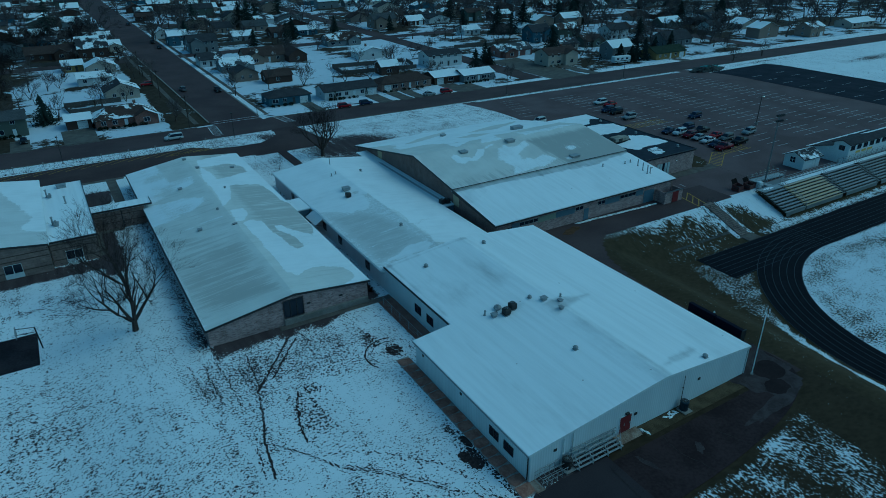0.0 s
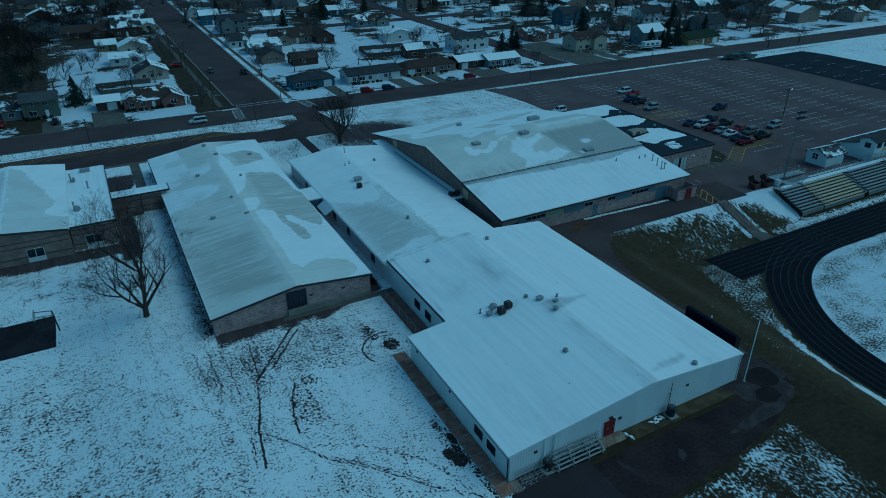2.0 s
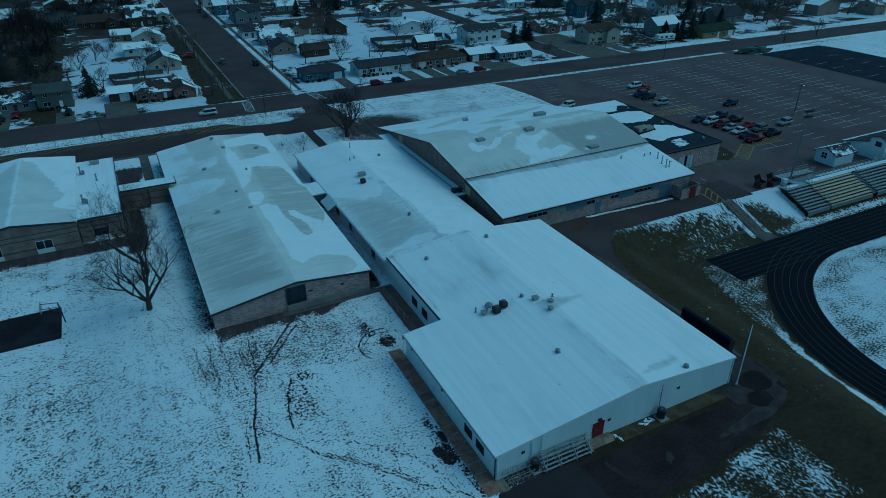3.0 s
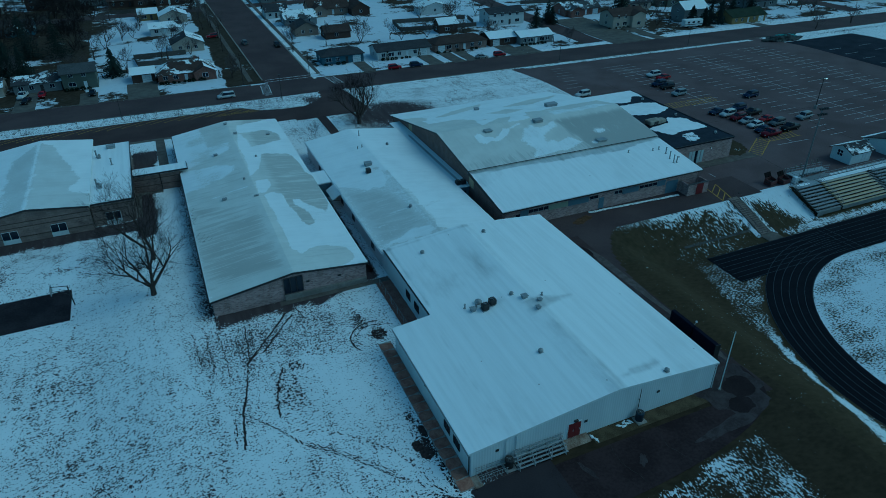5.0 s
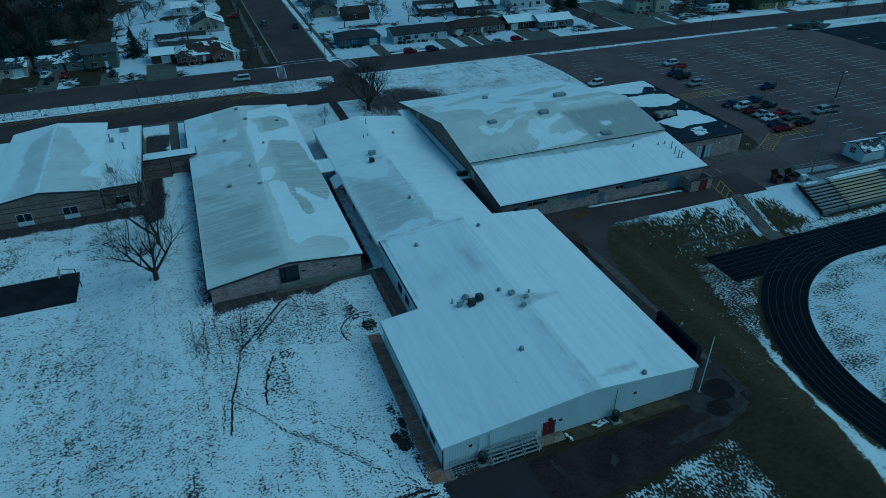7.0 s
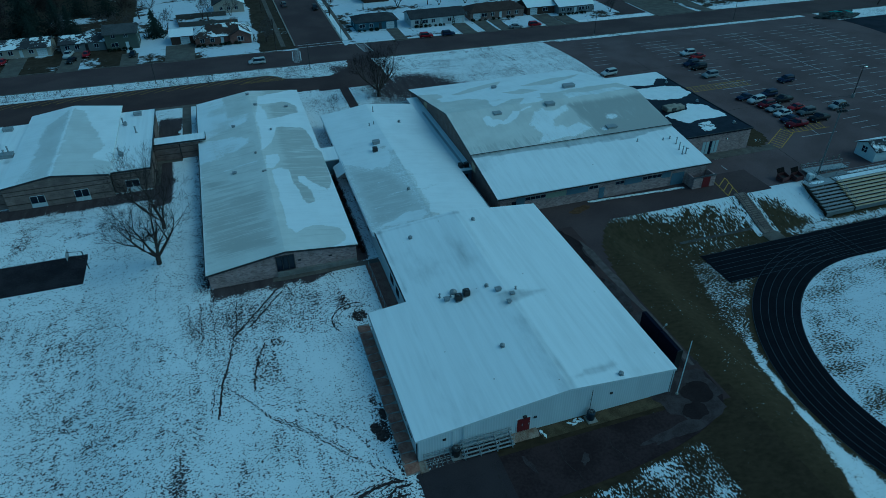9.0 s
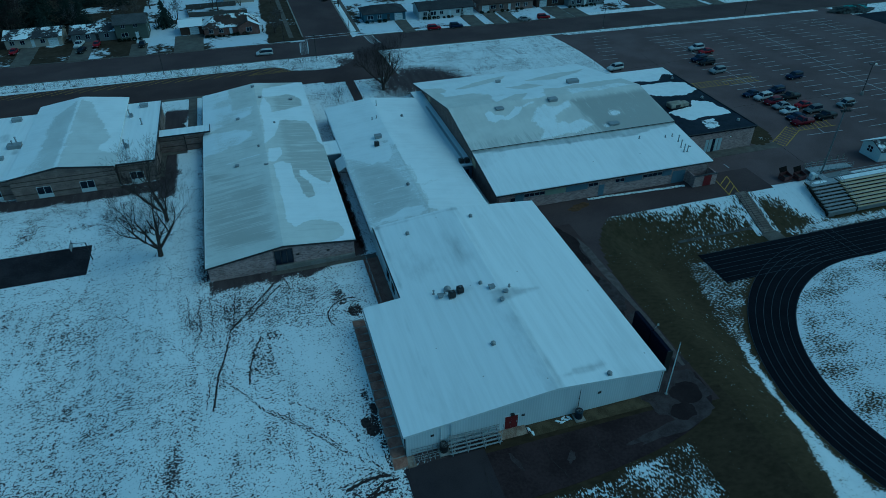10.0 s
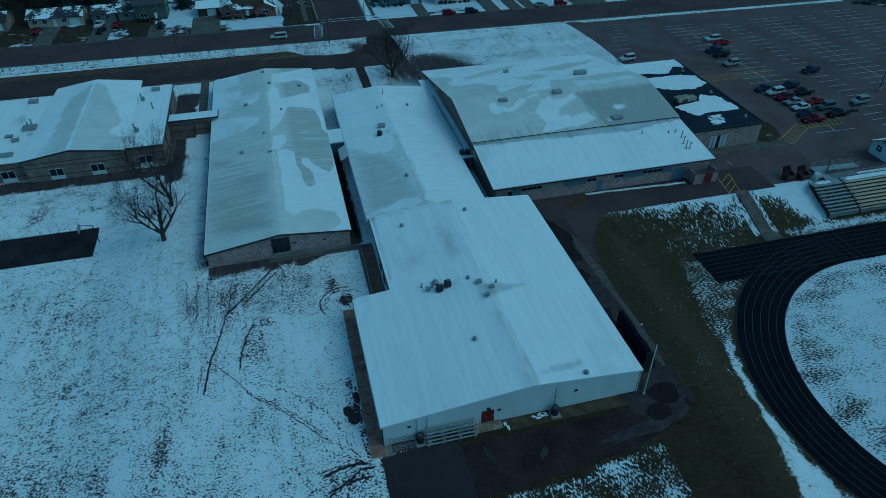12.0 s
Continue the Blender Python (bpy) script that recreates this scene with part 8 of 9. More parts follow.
car("minivan", "white", -4.5, 147.6, -1, 0.06, "on the street by the crosswalk", "cars in the street")
for row in (("suv", "black", 21.0, 203.8, 90), ("suv", "grey", 10.8, 212, -86), ("sedan", "black", 20.8, 314, 90), ("suv", "black", 20.8, 332, 90), ("suv", "black", 20.8, 414, 90)):
    car(*row, 0.05, "at the kerb of the side street", "cars in the side street")
for row in (("pickup", "white", -57.4, 174.6, 80), ("sedan", "red", -52.4, 173.4, 85), ("sedan", "black", -56.0, 168.9, 75), ("sedan", "black", -39.2, 169.4, 88), ("suv", "red", 1.2, 227.6, 5), ("sedan", "red", -75, 173.5, 85)):
    car(*row, 0.08, "in a house drive", "cars in drives")
camper = thing("camper_van", pose(178.5, 166.0, land(178.5, 166), 0, 0, -6), "white motor camper parked in a snowy yard", "camper")
part("body", box(-4.2, 4.2, -1.2, 1.2, 0.6, 3.1, 0.15), M_CLAD, camper)
part("stripe", box(-4.1, 4.1, -1.215, -1.19, 1.2, 1.45), M_DARK_STEEL, camper)
for x in (-3.0, -0.8, 1.6):
    part("window", box(x, x + 1.1, -1.22, -1.18, 1.8, 2.5), M_GLASS, camper)
for x in (-2.6, 2.6):
    part("wheel", tube((x, -1.25, 0.4), (x, 1.25, 0.4), 0.4, None, 10), M_TYRE, camper)

# ---- houses across the street and in the town ----
WALLS = [paint(n, c, 0.7, 0.0, 0.1, 1.0) for n, c in (("white_siding", (0.52, 0.52, 0.52)), ("cream_siding", (0.38, 0.34, 0.29)), ("tan_siding", (0.22, 0.18, 0.15)), ("grey_siding", (0.18, 0.185, 0.19)), ("blue_siding", (0.07, 0.11, 0.15)), ("brown_siding", (0.065, 0.046, 0.038)), ("green_grey_siding", (0.10, 0.11, 0.095)), ("yellow_siding", (0.21, 0.165, 0.075)))]
WALL_WORDS = ["white", "cream", "tan", "grey", "blue", "brown", "grey-green", "yellow"]
M_SHINGLE_BR = snowy("brown_shingles_with_snow", (0.040, 0.030, 0.027), (0.068, 0.052, 0.046), (0.22, 0.22, 0.22), (1.4, 1.4, 1.4), (0.8, 0.3), 0.9, (3, 3, 3), band=(0.47, 0.53), tuft=0.4)
M_SHINGLE_GY = snowy("grey_shingles_with_snow", (0.050, 0.052, 0.056), (0.085, 0.086, 0.09), (0.22, 0.22, 0.22), (1.4, 1.4, 1.4), (0.8, 0.3), 0.9, (3, 3, 3), band=(0.47, 0.53), tuft=0.4)
M_SHINGLE_GN = snowy("green_shingles_with_snow", (0.022, 0.030, 0.020), (0.038, 0.048, 0.034), (0.22, 0.22, 0.22), (1.4, 1.4, 1.4), (0.8, 0.3), 0.9, (3, 3, 3), band=(0.47, 0.53), tuft=0.4)
ROOFS = [M_SHINGLE_DK, M_SHINGLE_BR, M_SHINGLE_GY, M_SHINGLE_GN]
ROOF_WORDS = ["dark", "brown", "grey", "dark green"]
TAKEN = []
def home(x0, x1, y, d, h, rise, wall, roof, cover, turn=0.0, name="house", **more):
    """A house whose front wall runs from x0 to x1 at y."""
    cx = (x0 + x1) / 2
    cy = y + d / 2
    TAKEN.append((cx, cy, max(x1 - x0, d) / 2 + 1))
    kind = "two storey house" if h > 4.5 else ("garage" if name == "garage" else "single storey house")
    state = "bare" if cover < 0.25 else ("patchy snow on its" if cover < 0.6 else "snow-covered")
    wl = WALL_WORDS[WALLS.index(wall)] if wall in WALLS else ("red brick" if wall == M_BRICK_RED else "brown brick")
    label = "%s %s with %s %s roof" % (wl, kind, state, ROOF_WORDS[ROOFS.index(roof)])
    m = pose(cx, cy, land(cx, cy) + 0.05, 0, 0, turn)
    w = x1 - x0
    if abs(turn) == 90:
        w, d = d, w
    return gable_house(name, m, w, d, h, rise, wall, roof, cover, label, "garage" if name == "garage" else "house", "houses of the town", seed=int(x0 * 7 + y), **more)
W, C, T, G, B, R, N, Y = WALLS
DK, BR, GY, GN = ROOFS
# the row facing the school
home(-46.9, -37.7, 177.2, 8.5, 4.8, 1.7, N, GY, 0.14, wins=2)
home(-59.8, -47.4, 178.6, 8.5, 2.7, 1.4, G, DK, 0.60, wins=4)
home(-78, -62.5, 178.5, 8.5, 2.7, 1.6, C, DK, 0.62, wins=5, garage=1)
home(-100, -84, 178, 9, 2.7, 1.8, T, DK, 0.6, wins=5, garage=1)
home(-21.0, -4.2, 172.5, 9.5, 2.7, 2.4, M_BRICK_RED, BR, 0.50, wins=5, hip=True, chimney=True, ell=(5.2, 6.4, 1.2))
home(-28.2, -21.6, 176.5, 7, 2.6, 1.2, R, BR, 0.62, name="garage", wins=1, door=False, garage=1, side_wins=0)
home(29.5, 43.6, 172, 8, 2.8, 1.5, B, DK, 0.20, wins=4, garage=1, hip=True)
home(48.0, 67.0, 170.5, 8.5, 2.8, 1.6, W, DK, 0.12, wins=6, garage=1)
home(69.5, 89.5, 171.5, 8.0, 2.8, 1.7, M_BRICK_DARK, BR, 0.12, wins=6, garage=-1, hip=True)
home(91.0, 101.5, 171.5, 8.5, 2.7, 1.5, R, DK, 0.72, wins=2, garage=-1, door=False)
home(101.8, 115.2, 168.5, 8.0, 2.8, 1.4, G, DK, 0.80, wins=5)
home(148, 163.5, 176.5, 9, 4.7, 2.0, C, BR, 0.14, wins=4, chimney=True, ell=(3.6, 6.4, 1.6))
home(143.5, 161, 203.5, 10, 2.8, 2.2, M_BRICK_RED, GY, 0.60, wins=4, garage=1, ell=(-4.5, 6.4, 2.6))
home(196.0, 214.0, 162.5, 9, 2.8, 2.0, Y, GN, 0.05, wins=5, garage=1)
home(226, 244, 184, 10, 3.0, 3.4, G, DK, 0.06, wins=4)
home(219.5, 231.5, 214, 9, 4.8, 2.2, W, DK, 0.3, wins=3)
home(311, 323, 165, 9, 4.8, 2.0, T, BR, 0.5, wins=3, garage=1)
home(361, 384, 172, 10, 2.8, 1.8, C, GY, 0.8, wins=5)
# second row and back gardens
home(-14.2, -3.6, 209.5, 9, 3.0, 2.4, C, DK, 0.42, 90, wins=3, side_wins=3)
home(-20.0, -8.5, 240.5, 8, 2.6, 1.5, W, DK, 0.66, wins=3)
home(-23.0, -15.5, 271.5, 8, 2.7, 1.6, Y, GY, 0.74, wins=2)
home(-15.3, -4.5, 262, 9, 2.9, 2.2, C, GY, 0.72, 90, side_wins=2)
home(-14.5, -2.2, 304, 12, 4.2, 4.4, R, DK, 0.42, wins=3, side_wins=2)
home(-35, -15.5, 307, 9, 3.0, 2.6, R, BR, 0.20, wins=5, ell=(4.0, 5.5, 2.0))
home(-14, 0.5, 408, 9, 4.8, 2.4, G, GY, 0.45, wins=3)
home(30.5, 39.5, 216, 8.5, 2.8, 2.2, T, DK, 0.2, 90, side_wins=2)
home(39.8, 49.5, 206.5, 7, 2.6, 1.8, R, BR, 0.08, name="garage", wins=1, door=False, side_wins=1)
home(26.3, 35.7, 253, 8, 3.0, 2.2, W, DK, 0.4, wins=3)
home(44.5, 62, 250, 10, 2.9, 3.0, T, BR, 0.36, wins=4, ell=(-5.2, 6.6, 3.0))
home(61.5, 69.5, 244, 10, 2.9, 2.6, R, BR, 0.35, 90, wins=1, garage=1, side_wins=1)
home(30.4, 43.3, 291, 9, 5.0, 2.6, G, DK, 0.42, wins=4, ell=(-3.4, 5.0, 1.8))
home(26.4, 35.5, 318, 8, 4.8, 2.0, B, GY, 0.7, wins=2)
home(24.5, 32, 347, 8, 2.8, 2.2, W, GY, 0.75, 90)
home(82.4, 90.1, 197.5, 6, 3.4, 1.8, R, GY, 0.78, name="garage", wins=1, side_wins=1, door=False)
home(105.5, 121.3, 200.5, 9, 4.7, 1.6, W, DK, 0.2, wins=4)
home(91, 108.5, 273, 9, 2.8, 2.6, G, BR, 0.42, wins=4, ell=(4.6, 6.0, 1.5))
home(92.5, 103, 317, 8, 2.8, 1.8, B, GY, 0.72)
home(181.5, 193, 229, 9, 5.2, 2.8, B, DK, 0.3, wins=3, ell=(3.2, 4.6, 1.2))
home(166.5, 176.5, 268, 8, 2.8, 1.8, W, GY, 0.75)

# the rest of the town, block by block
rt = random.Random(42)
for k, y in enumerate((282, 395, 508)):
    flat("town_street", -320, 4.5, y, y + 9, M_ROAD, 0.04, "quiet asphalt street in the town", "road", None, 12)
    flat("town_street", 23, 560, y, y + 9, M_ROAD, 0.04, "quiet asphalt street in the town", "road", None, 12)
flat("town_street", 124, 133, 161, 620, M_ROAD, 0.05, "quiet asphalt street in the town", "road", None, 12)
flat("town_street", 262, 271, 161, 620, M_ROAD, 0.05, "quiet asphalt street in the town", "road", None, 12)
flat("town_street", -110, -101, 161, 620, M_ROAD, 0.05, "quiet asphalt street in the town", "road", None, 12)
def clear(x, y, r):
    if any(math.hypot(x - a, y - b) < r + c for a, b, c in TAKEN):
        return False
    if any(abs(x - c) < r + 7 for c in (13.8, 128.5, 266.5, -105.5)) or any(abs(y - c - 4.5) < r + 6 for c in (282, 395, 508)):
        return False
    return True
YARDS = ((48, 93, 190, 245), (104, 124, 222, 262), (142, 168, 222, 270), (60, 82, 255, 280), (-36, -2, 186, 238))
for row in range(16):
    y = 176 + 28.5 * row + rt.uniform(-2, 2)
    x = -190 + rt.uniform(0, 10)
    while x < 200 + 0.62 * y:
        w, d = rt.uniform(10, 16), rt.uniform(7.5, 9.5)
        yy = y + rt.uniform(-4, 4)
        if clear(x, yy + d / 2, w / 2 + 1.5) and not (-80 < x < -20 and 183 < yy < 262) and not any(a < x < b and c < yy + d / 2 < e for a, b, c, e in YARDS):
            two = rt.random() < 0.28
            home(x - w / 2, x + w / 2, yy, d, 5.0 if two else 2.8, rt.uniform(1.6, 2.8), rt.choice((W, C, T, T, G, B, R, R, N)), rt.choice((DK, DK, BR, BR, GY)), rt.choice((0.12, 0.3, 0.38, 0.44, 0.5, 0.62, 0.72)), rt.choice((0, 0, 0, 90)), wins=(1 if row > 9 else 2) if row > 6 else 3, side_wins=0 if row > 6 else 1, garage=rt.choice((None, -1, 1)) if row < 7 else None, chimney=rt.random() < 0.3, ell=(rt.uniform(-w / 4, w / 4), rt.uniform(4.5, 6.0), rt.uniform(1.2, 2.6)) if rt.random() < 0.45 and row < 9 else None)
        x += w + rt.uniform(4, 11)

# drives, yard fences and snowy hedges in the front row
M_DRIVE = grained("old_concrete_drive", (0.085, 0.078, 0.07), (0.13, 0.12, 0.105), 0.5, 7)
for x0, x1, y1 in ((-30, -21.5, 176), (-59, -53.5, 180), (-42.5, -37.8, 172), (39.5, 43.5, 171.5), (62, 67, 170), (70, 74.5, 171), (75.5, 79.5, 171), (92, 98.5, 171), (98.7, 104, 167.5), (-74, -69, 178), (133.5, 150, 200), (152, 157, 177), (-90, -85, 177), (203, 208, 160)):
    flat("house_drive", x0, x1, 158.5 + sway((x0 + x1) / 2), y1, M_DRIVE, 0.07, "stained concrete house drive", "drive")
M_FENCE = paint("weathered_fence_board", (0.11, 0.10, 0.09), 0.85, wear=0.3)
def board_fence(x0, y0, x1, y1, h=1.7):
    L = math.hypot(x1 - x0, y1 - y0)
    v = thing("board_fence", pose(x0, y0, land(x0, y0), 0, 0, math.degrees(math.atan2(y1 - y0, x1 - x0))), "weathered grey wooden board fence round a yard", "fence", "yard fences")
    for k in range(int(L / 2.4)):
        part("panel", box(2.4 * k + 0.06, 2.4 * k + 2.34, -0.02, 0.02, 0.08, h), M_FENCE, v)
    for k in range(int(L / 2.4) + 1):
        part("post", box(2.4 * k - 0.05, 2.4 * k + 0.05, -0.05, 0.05, 0, h + 0.08), M_FENCE, v)
for a in ((70, 207, 101, 203), (70, 207, 72, 222), (72, 222, 104, 218), (-26, 196, -6, 194), (-26, 196, -27, 206), (-27, 206, -9, 206), (38, 306, 62, 304), (-34, 292, -4, 288), (140, 236, 176, 230), (102, 208, 104, 218)):
    board_fence(*a)

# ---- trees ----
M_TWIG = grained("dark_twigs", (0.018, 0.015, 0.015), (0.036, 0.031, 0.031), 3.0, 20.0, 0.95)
# paler grey-brown copy for the town's trees, distance haze put into its colour
M_TWIG_HAZE = grained("grey_brown_twigs", (0.065, 0.056, 0.056), (0.115, 0.10, 0.10), 3.0, 20.0, 0.95)
M_NEEDLE = grained("dark_needles", (0.016, 0.022, 0.020), (0.034, 0.044, 0.038), 1.5, 9.0, 0.95, vary=0.5)
M_SHRUB = grained("dark_evergreen_shrub", (0.008, 0.013, 0.009), (0.020, 0.028, 0.018), 2.5, 12.0, 0.95)

def skin(paths, seg):
    """Tapered tubes round lists of (point, radius)."""
    verts, faces = [], []
    for path_, in paths:
        prev = None
        n = seg if path_[0][1] > 0.05 else 3
        for i, (p, r) in enumerate(path_):
            q = path_[min(i + 1, len(path_) - 1)][0] - path_[max(i - 1, 0)][0]
            q = q.normalized() if q.length > 1e-6 else Vector((0, 0, 1))
            s = q.orthogonal().normalized()
            u = q.cross(s)
            base = len(verts)
            for k in range(n):
                a = 2 * math.pi * k / n
                verts.append(p + r * (math.cos(a) * s + math.sin(a) * u))
            if prev is not None:
                for k in range(n):
                    faces.append((prev + k, prev + (k + 1) % n, base + (k + 1) % n, base + k))
            prev = base
    return [tuple(v) for v in verts], faces

def bare_tree_meshes(seed, height=10.0, girth=0.26, spread_=0.75, stems=1, depth=5, twig=0.012, coarse=3, tilt=0.50):
    r = random.Random(seed)
    limbs, twigs = [], []
    def grow(p, d, length, rad, level):
        pts = [(p.copy(), rad)]
        n = (5 if coarse > 2 else 3) if level < 2 else (1 if level == depth and coarse < 3 else coarse)
        for i in range(n):
            d = (d + Vector((r.gauss(0, 0.08), r.gauss(0, 0.08), r.gauss(0.06, 0.05)))).normalized()
            p = p + d * (length / n)
            pts.append((p.copy(), rad * (1 - 0.55 * (i + 1) / n)))
        (limbs if level < 3 else twigs).append((pts,))
        if level >= depth:
            return
        kids = r.choice((3, 3, 4)) if level < 2 or coarse > 2 else r.choice((2, 3, 3, 3))
        for k in range(kids):
            t = r.uniform(0.35, 1.0) if k else 1.0
            at = pts[min(n, max(1, round(t * n)))]
            side = d.orthogonal().normalized()
            side.rotate(Matrix.Rotation(r.uniform(0, 2 * math.pi), 3, d))
            nd = (d * (1.0 if k == 0 else 0.7) + side * spread_ * r.uniform(0.5, 1.1) + Vector((0, 0, 0.16))).normalized()
            grow(at[0], nd, length * r.uniform(0.62, 0.88), max(twig, at[1] * r.uniform(0.5, 0.75)), level + 1)
    for s in range(stems):
        a = 2 * math.pi * s / max(1, stems) + r.uniform(0, 1)
        lean = tilt if stems > 1 else 0.03
        grow(Vector((0.05 * math.cos(a), 0.05 * math.sin(a), 0)), Vector((lean * math.cos(a), lean * math.sin(a), 1)).normalized(), height * 0.24, girth / (1 + 0.25 * (stems - 1)), 0)
    out = []
    for name, paths, mat, seg in (("trunk", limbs, M_BARK, 6 if coarse > 2 else 4), ("crown", twigs, M_TWIG if coarse > 2 or stems > 2 else M_TWIG_HAZE, 3)):
        verts, faces = skin(paths, seg)
        me = bpy.data.meshes.new(name)
        me.from_pydata(verts, [], faces)
        me.materials.append(mat)
        me.update()
        out.append(me)
    return out

def limb_tree_meshes(seed, limbs, trunk=1.3, girth=0.42, reach=5.0, twig=0.014):
    """An old spreading tree: a short trunk, limbs of given bearing and lean, and ever finer branches."""
    r = random.Random(seed)
    thick, fine = [], []
    def grow(p, d, length, rad, level):
        n = 5 if level < 2 else 3
        pts = [(p.copy(), rad)]
        dirs = [d]
        for i in range(n):
            d = (d + Vector((r.gauss(0, 0.10), r.gauss(0, 0.10), r.gauss(0.10 if level < 2 else 0.03, 0.06)))).normalized()
            p = p + d * (length / n)
            pts.append((p.copy(), max(twig * 0.7, rad * (1 - 0.6 * (i + 1) / n))))
            dirs.append(d)
        (thick if level < 3 else fine).append((pts,))
        if level >= 5:
            return
        for k in range((5, 4, 4, 4, 2)[level]):
            i = n if k == 0 else max(1, min(n, round(r.uniform(0.3, 1.0) * n)))
            base, along_ = pts[i], dirs[i]
            side = along_.orthogonal().normalized()
            side.rotate(Matrix.Rotation(r.uniform(0, 2 * math.pi), 3, along_))
            nd = (along_ * (1.0 if k == 0 else 0.75) + side * r.uniform(0.45, 0.95) * (0.4 if k == 0 else 1.0) + Vector((0, 0, 0.12))).normalized()
            grow(base[0], nd, length * r.uniform(0.48, 0.68), max(twig, base[1] * r.uniform(0.55, 0.8)), level + 1)
    top = Vector((0.1, 0, trunk))
    thick.append(([(Vector((0, 0, -0.3)), girth * 1.25), (Vector((0.02, 0, 0.4)), girth), (top, girth * 0.9)],))
    for bearing, lean, size in limbs:
        a = radians(bearing)
        grow(top - Vector((0, 0, 0.25)), Vector((lean * math.cos(a), lean * math.sin(a), 1)).normalized(), reach * size, girth * 0.62 * size, 0)
    out = []
    for name, paths, mat, seg in (("trunk", thick, M_BARK, 7), ("crown", fine, M_TWIG, 3)):
        verts, faces = skin(paths, seg)
        me = bpy.data.meshes.new(name)
        me.from_pydata(verts, [], faces)
        me.materials.append(mat)
        me.update()
        out.append(me)
    return out

def spruce_meshes(seed, height=12.0, width=2.9, levels=24):
    r = random.Random(seed)
    verts, faces = [], []
    for l in range(levels):
        t = l / (levels - 1)
        z = 0.8 + (height - 1.0) * t
        reach = width * (1 - t) ** 0.8 + 0.15
        for k in range(max(6, int(15 * (1 - 0.5 * t)))):
            a = r.uniform(0, 2 * math.pi)
            rr_ = reach * r.uniform(0.65, 1.1)
            for j in range(5):
                f = (j + 0.6) / 5
                c = Vector((math.cos(a) * rr_ * f, math.sin(a) * rr_ * f, z - 0.32 * rr_ * f + r.uniform(-0.15, 0.15)))
                s = 0.42 * (1.15 - 0.5 * f) * (0.55 + 0.5 * (1 - t))
                b = len(verts)
                for q in range(4):
                    g = a + q * math.pi / 2 + r.uniform(-0.4, 0.4)
                    verts.append(tuple(c + Vector((math.cos(g) * s, math.sin(g) * s, r.uniform(-0.22, 0.05)))))
                verts.append(tuple(c + Vector((0, 0, 0.28 * s + 0.1))))
                faces += [(b, b + 1, b + 4), (b + 1, b + 2, b + 4), (b + 2, b + 3, b + 4), (b + 3, b, b + 4)]
    crown = bpy.data.meshes.new("crown")
    crown.from_pydata(verts, [], faces)
    crown.materials.append(M_NEEDLE)
    v2, f2 = skin([([(Vector((0, 0, -0.2)), 0.2), (Vector((0, 0, height * 0.5)), 0.12), (Vector((0, 0, height - 0.3)), 0.02)],)], 6)
    trunk = bpy.data.meshes.new("trunk")
    trunk.from_pydata(v2, [], f2)
    trunk.materials.append(M_BARK)
    return [trunk, crown]

def shrub_mesh(seed, sx=0.8, sz=1.0, column=False):
    r = random.Random(seed)
    verts, faces = [], []
    for k in range(150):
        t = r.random()
        a = r.uniform(0, 2 * math.pi)
        prof = (1 - t) ** 0.6 if column else math.sqrt(max(0.02, 1 - (2 * t - 0.9) ** 2))
        c = Vector((math.cos(a) * sx * prof * r.uniform(0.6, 1), math.sin(a) * sx * prof * r.uniform(0.6, 1), sz * t + 0.05))
        b = len(verts)
        s = 0.2 * (sx + 0.2)
        for q in range(3):
            verts.append(tuple(c + Vector((r.uniform(-s, s), r.uniform(-s, s), r.uniform(-s, s)))))
        verts.append(tuple(c + Vector((0, 0, s))))
        faces += [(b, b + 1, b + 3), (b + 1, b + 2, b + 3), (b + 2, b, b + 3), (b, b + 2, b + 1)]
    me = bpy.data.meshes.new("foliage")
    me.from_pydata(verts, [], faces)
    me.materials.append(M_SHRUB)
    return [me]

def plant(meshes, x, y, s, turn, name, label, group="", z=None):
    v = thing(name, pose(x, y, (land(x, y) if z is None else z) - 0.05, 0, 0, turn), label, "shrub" if "shrub" in name else "tree", group)
    v.scale = (s, s, s)
    for me in meshes:
        ob = new(me.name.split(".")[0], me)
        ob.parent = v
    return v

BARE = "bare leafless tree with dark branching twigs on a lawn"
big_a = limb_tree_meshes(7, ((188, 1.15, 1.0), (355, 0.95, 1.05), (70, 0.4, 1.05), (150, 0.5, 0.95), (280, 0.7, 0.9)), 1.6, 0.40, 6.0, 0.011)
plant(big_a, -28.15, 48.9, 1.0, 0, "bare_tree", "large forked bare tree standing in the snowy lawn", "bare trees")
big_b = limb_tree_meshes(12, ((170, 0.95, 1.1), (135, 0.55, 1.15), (250, 0.6, 0.9), (20, 0.5, 0.8)), 1.6, 0.34, 6.2, 0.010)
plant(big_b, -27.6, 59.4, 1.0, 0, "bare_tree", "forked bare tree between school wings", "bare trees")
big_c = limb_tree_meshes(21, ((0, 1.5, 1.1), (62, 1.2, 1.0), (128, 0.6, 0.95), (180, 1.5, 1.1), (240, 1.2, 1.0), (305, 0.9, 0.95)), 2.0, 0.46, 5.4, 0.012)
plant(big_c, 21.2, 105.4, 1.0, 10, "bare_tree", "broad dark bare tree behind the school", "bare trees")
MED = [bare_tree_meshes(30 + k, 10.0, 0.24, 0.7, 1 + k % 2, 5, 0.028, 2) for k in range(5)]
SPRUCE = [spruce_meshes(70 + k, 11.0, 4.4 + 0.6 * k) for k in range(3)]
CEDAR = [shrub_mesh(80 + k, 0.9, 4.0, True) for k in range(2)]
BUSH = [shrub_mesh(90 + k, 0.9, 1.1) for k in range(3)]
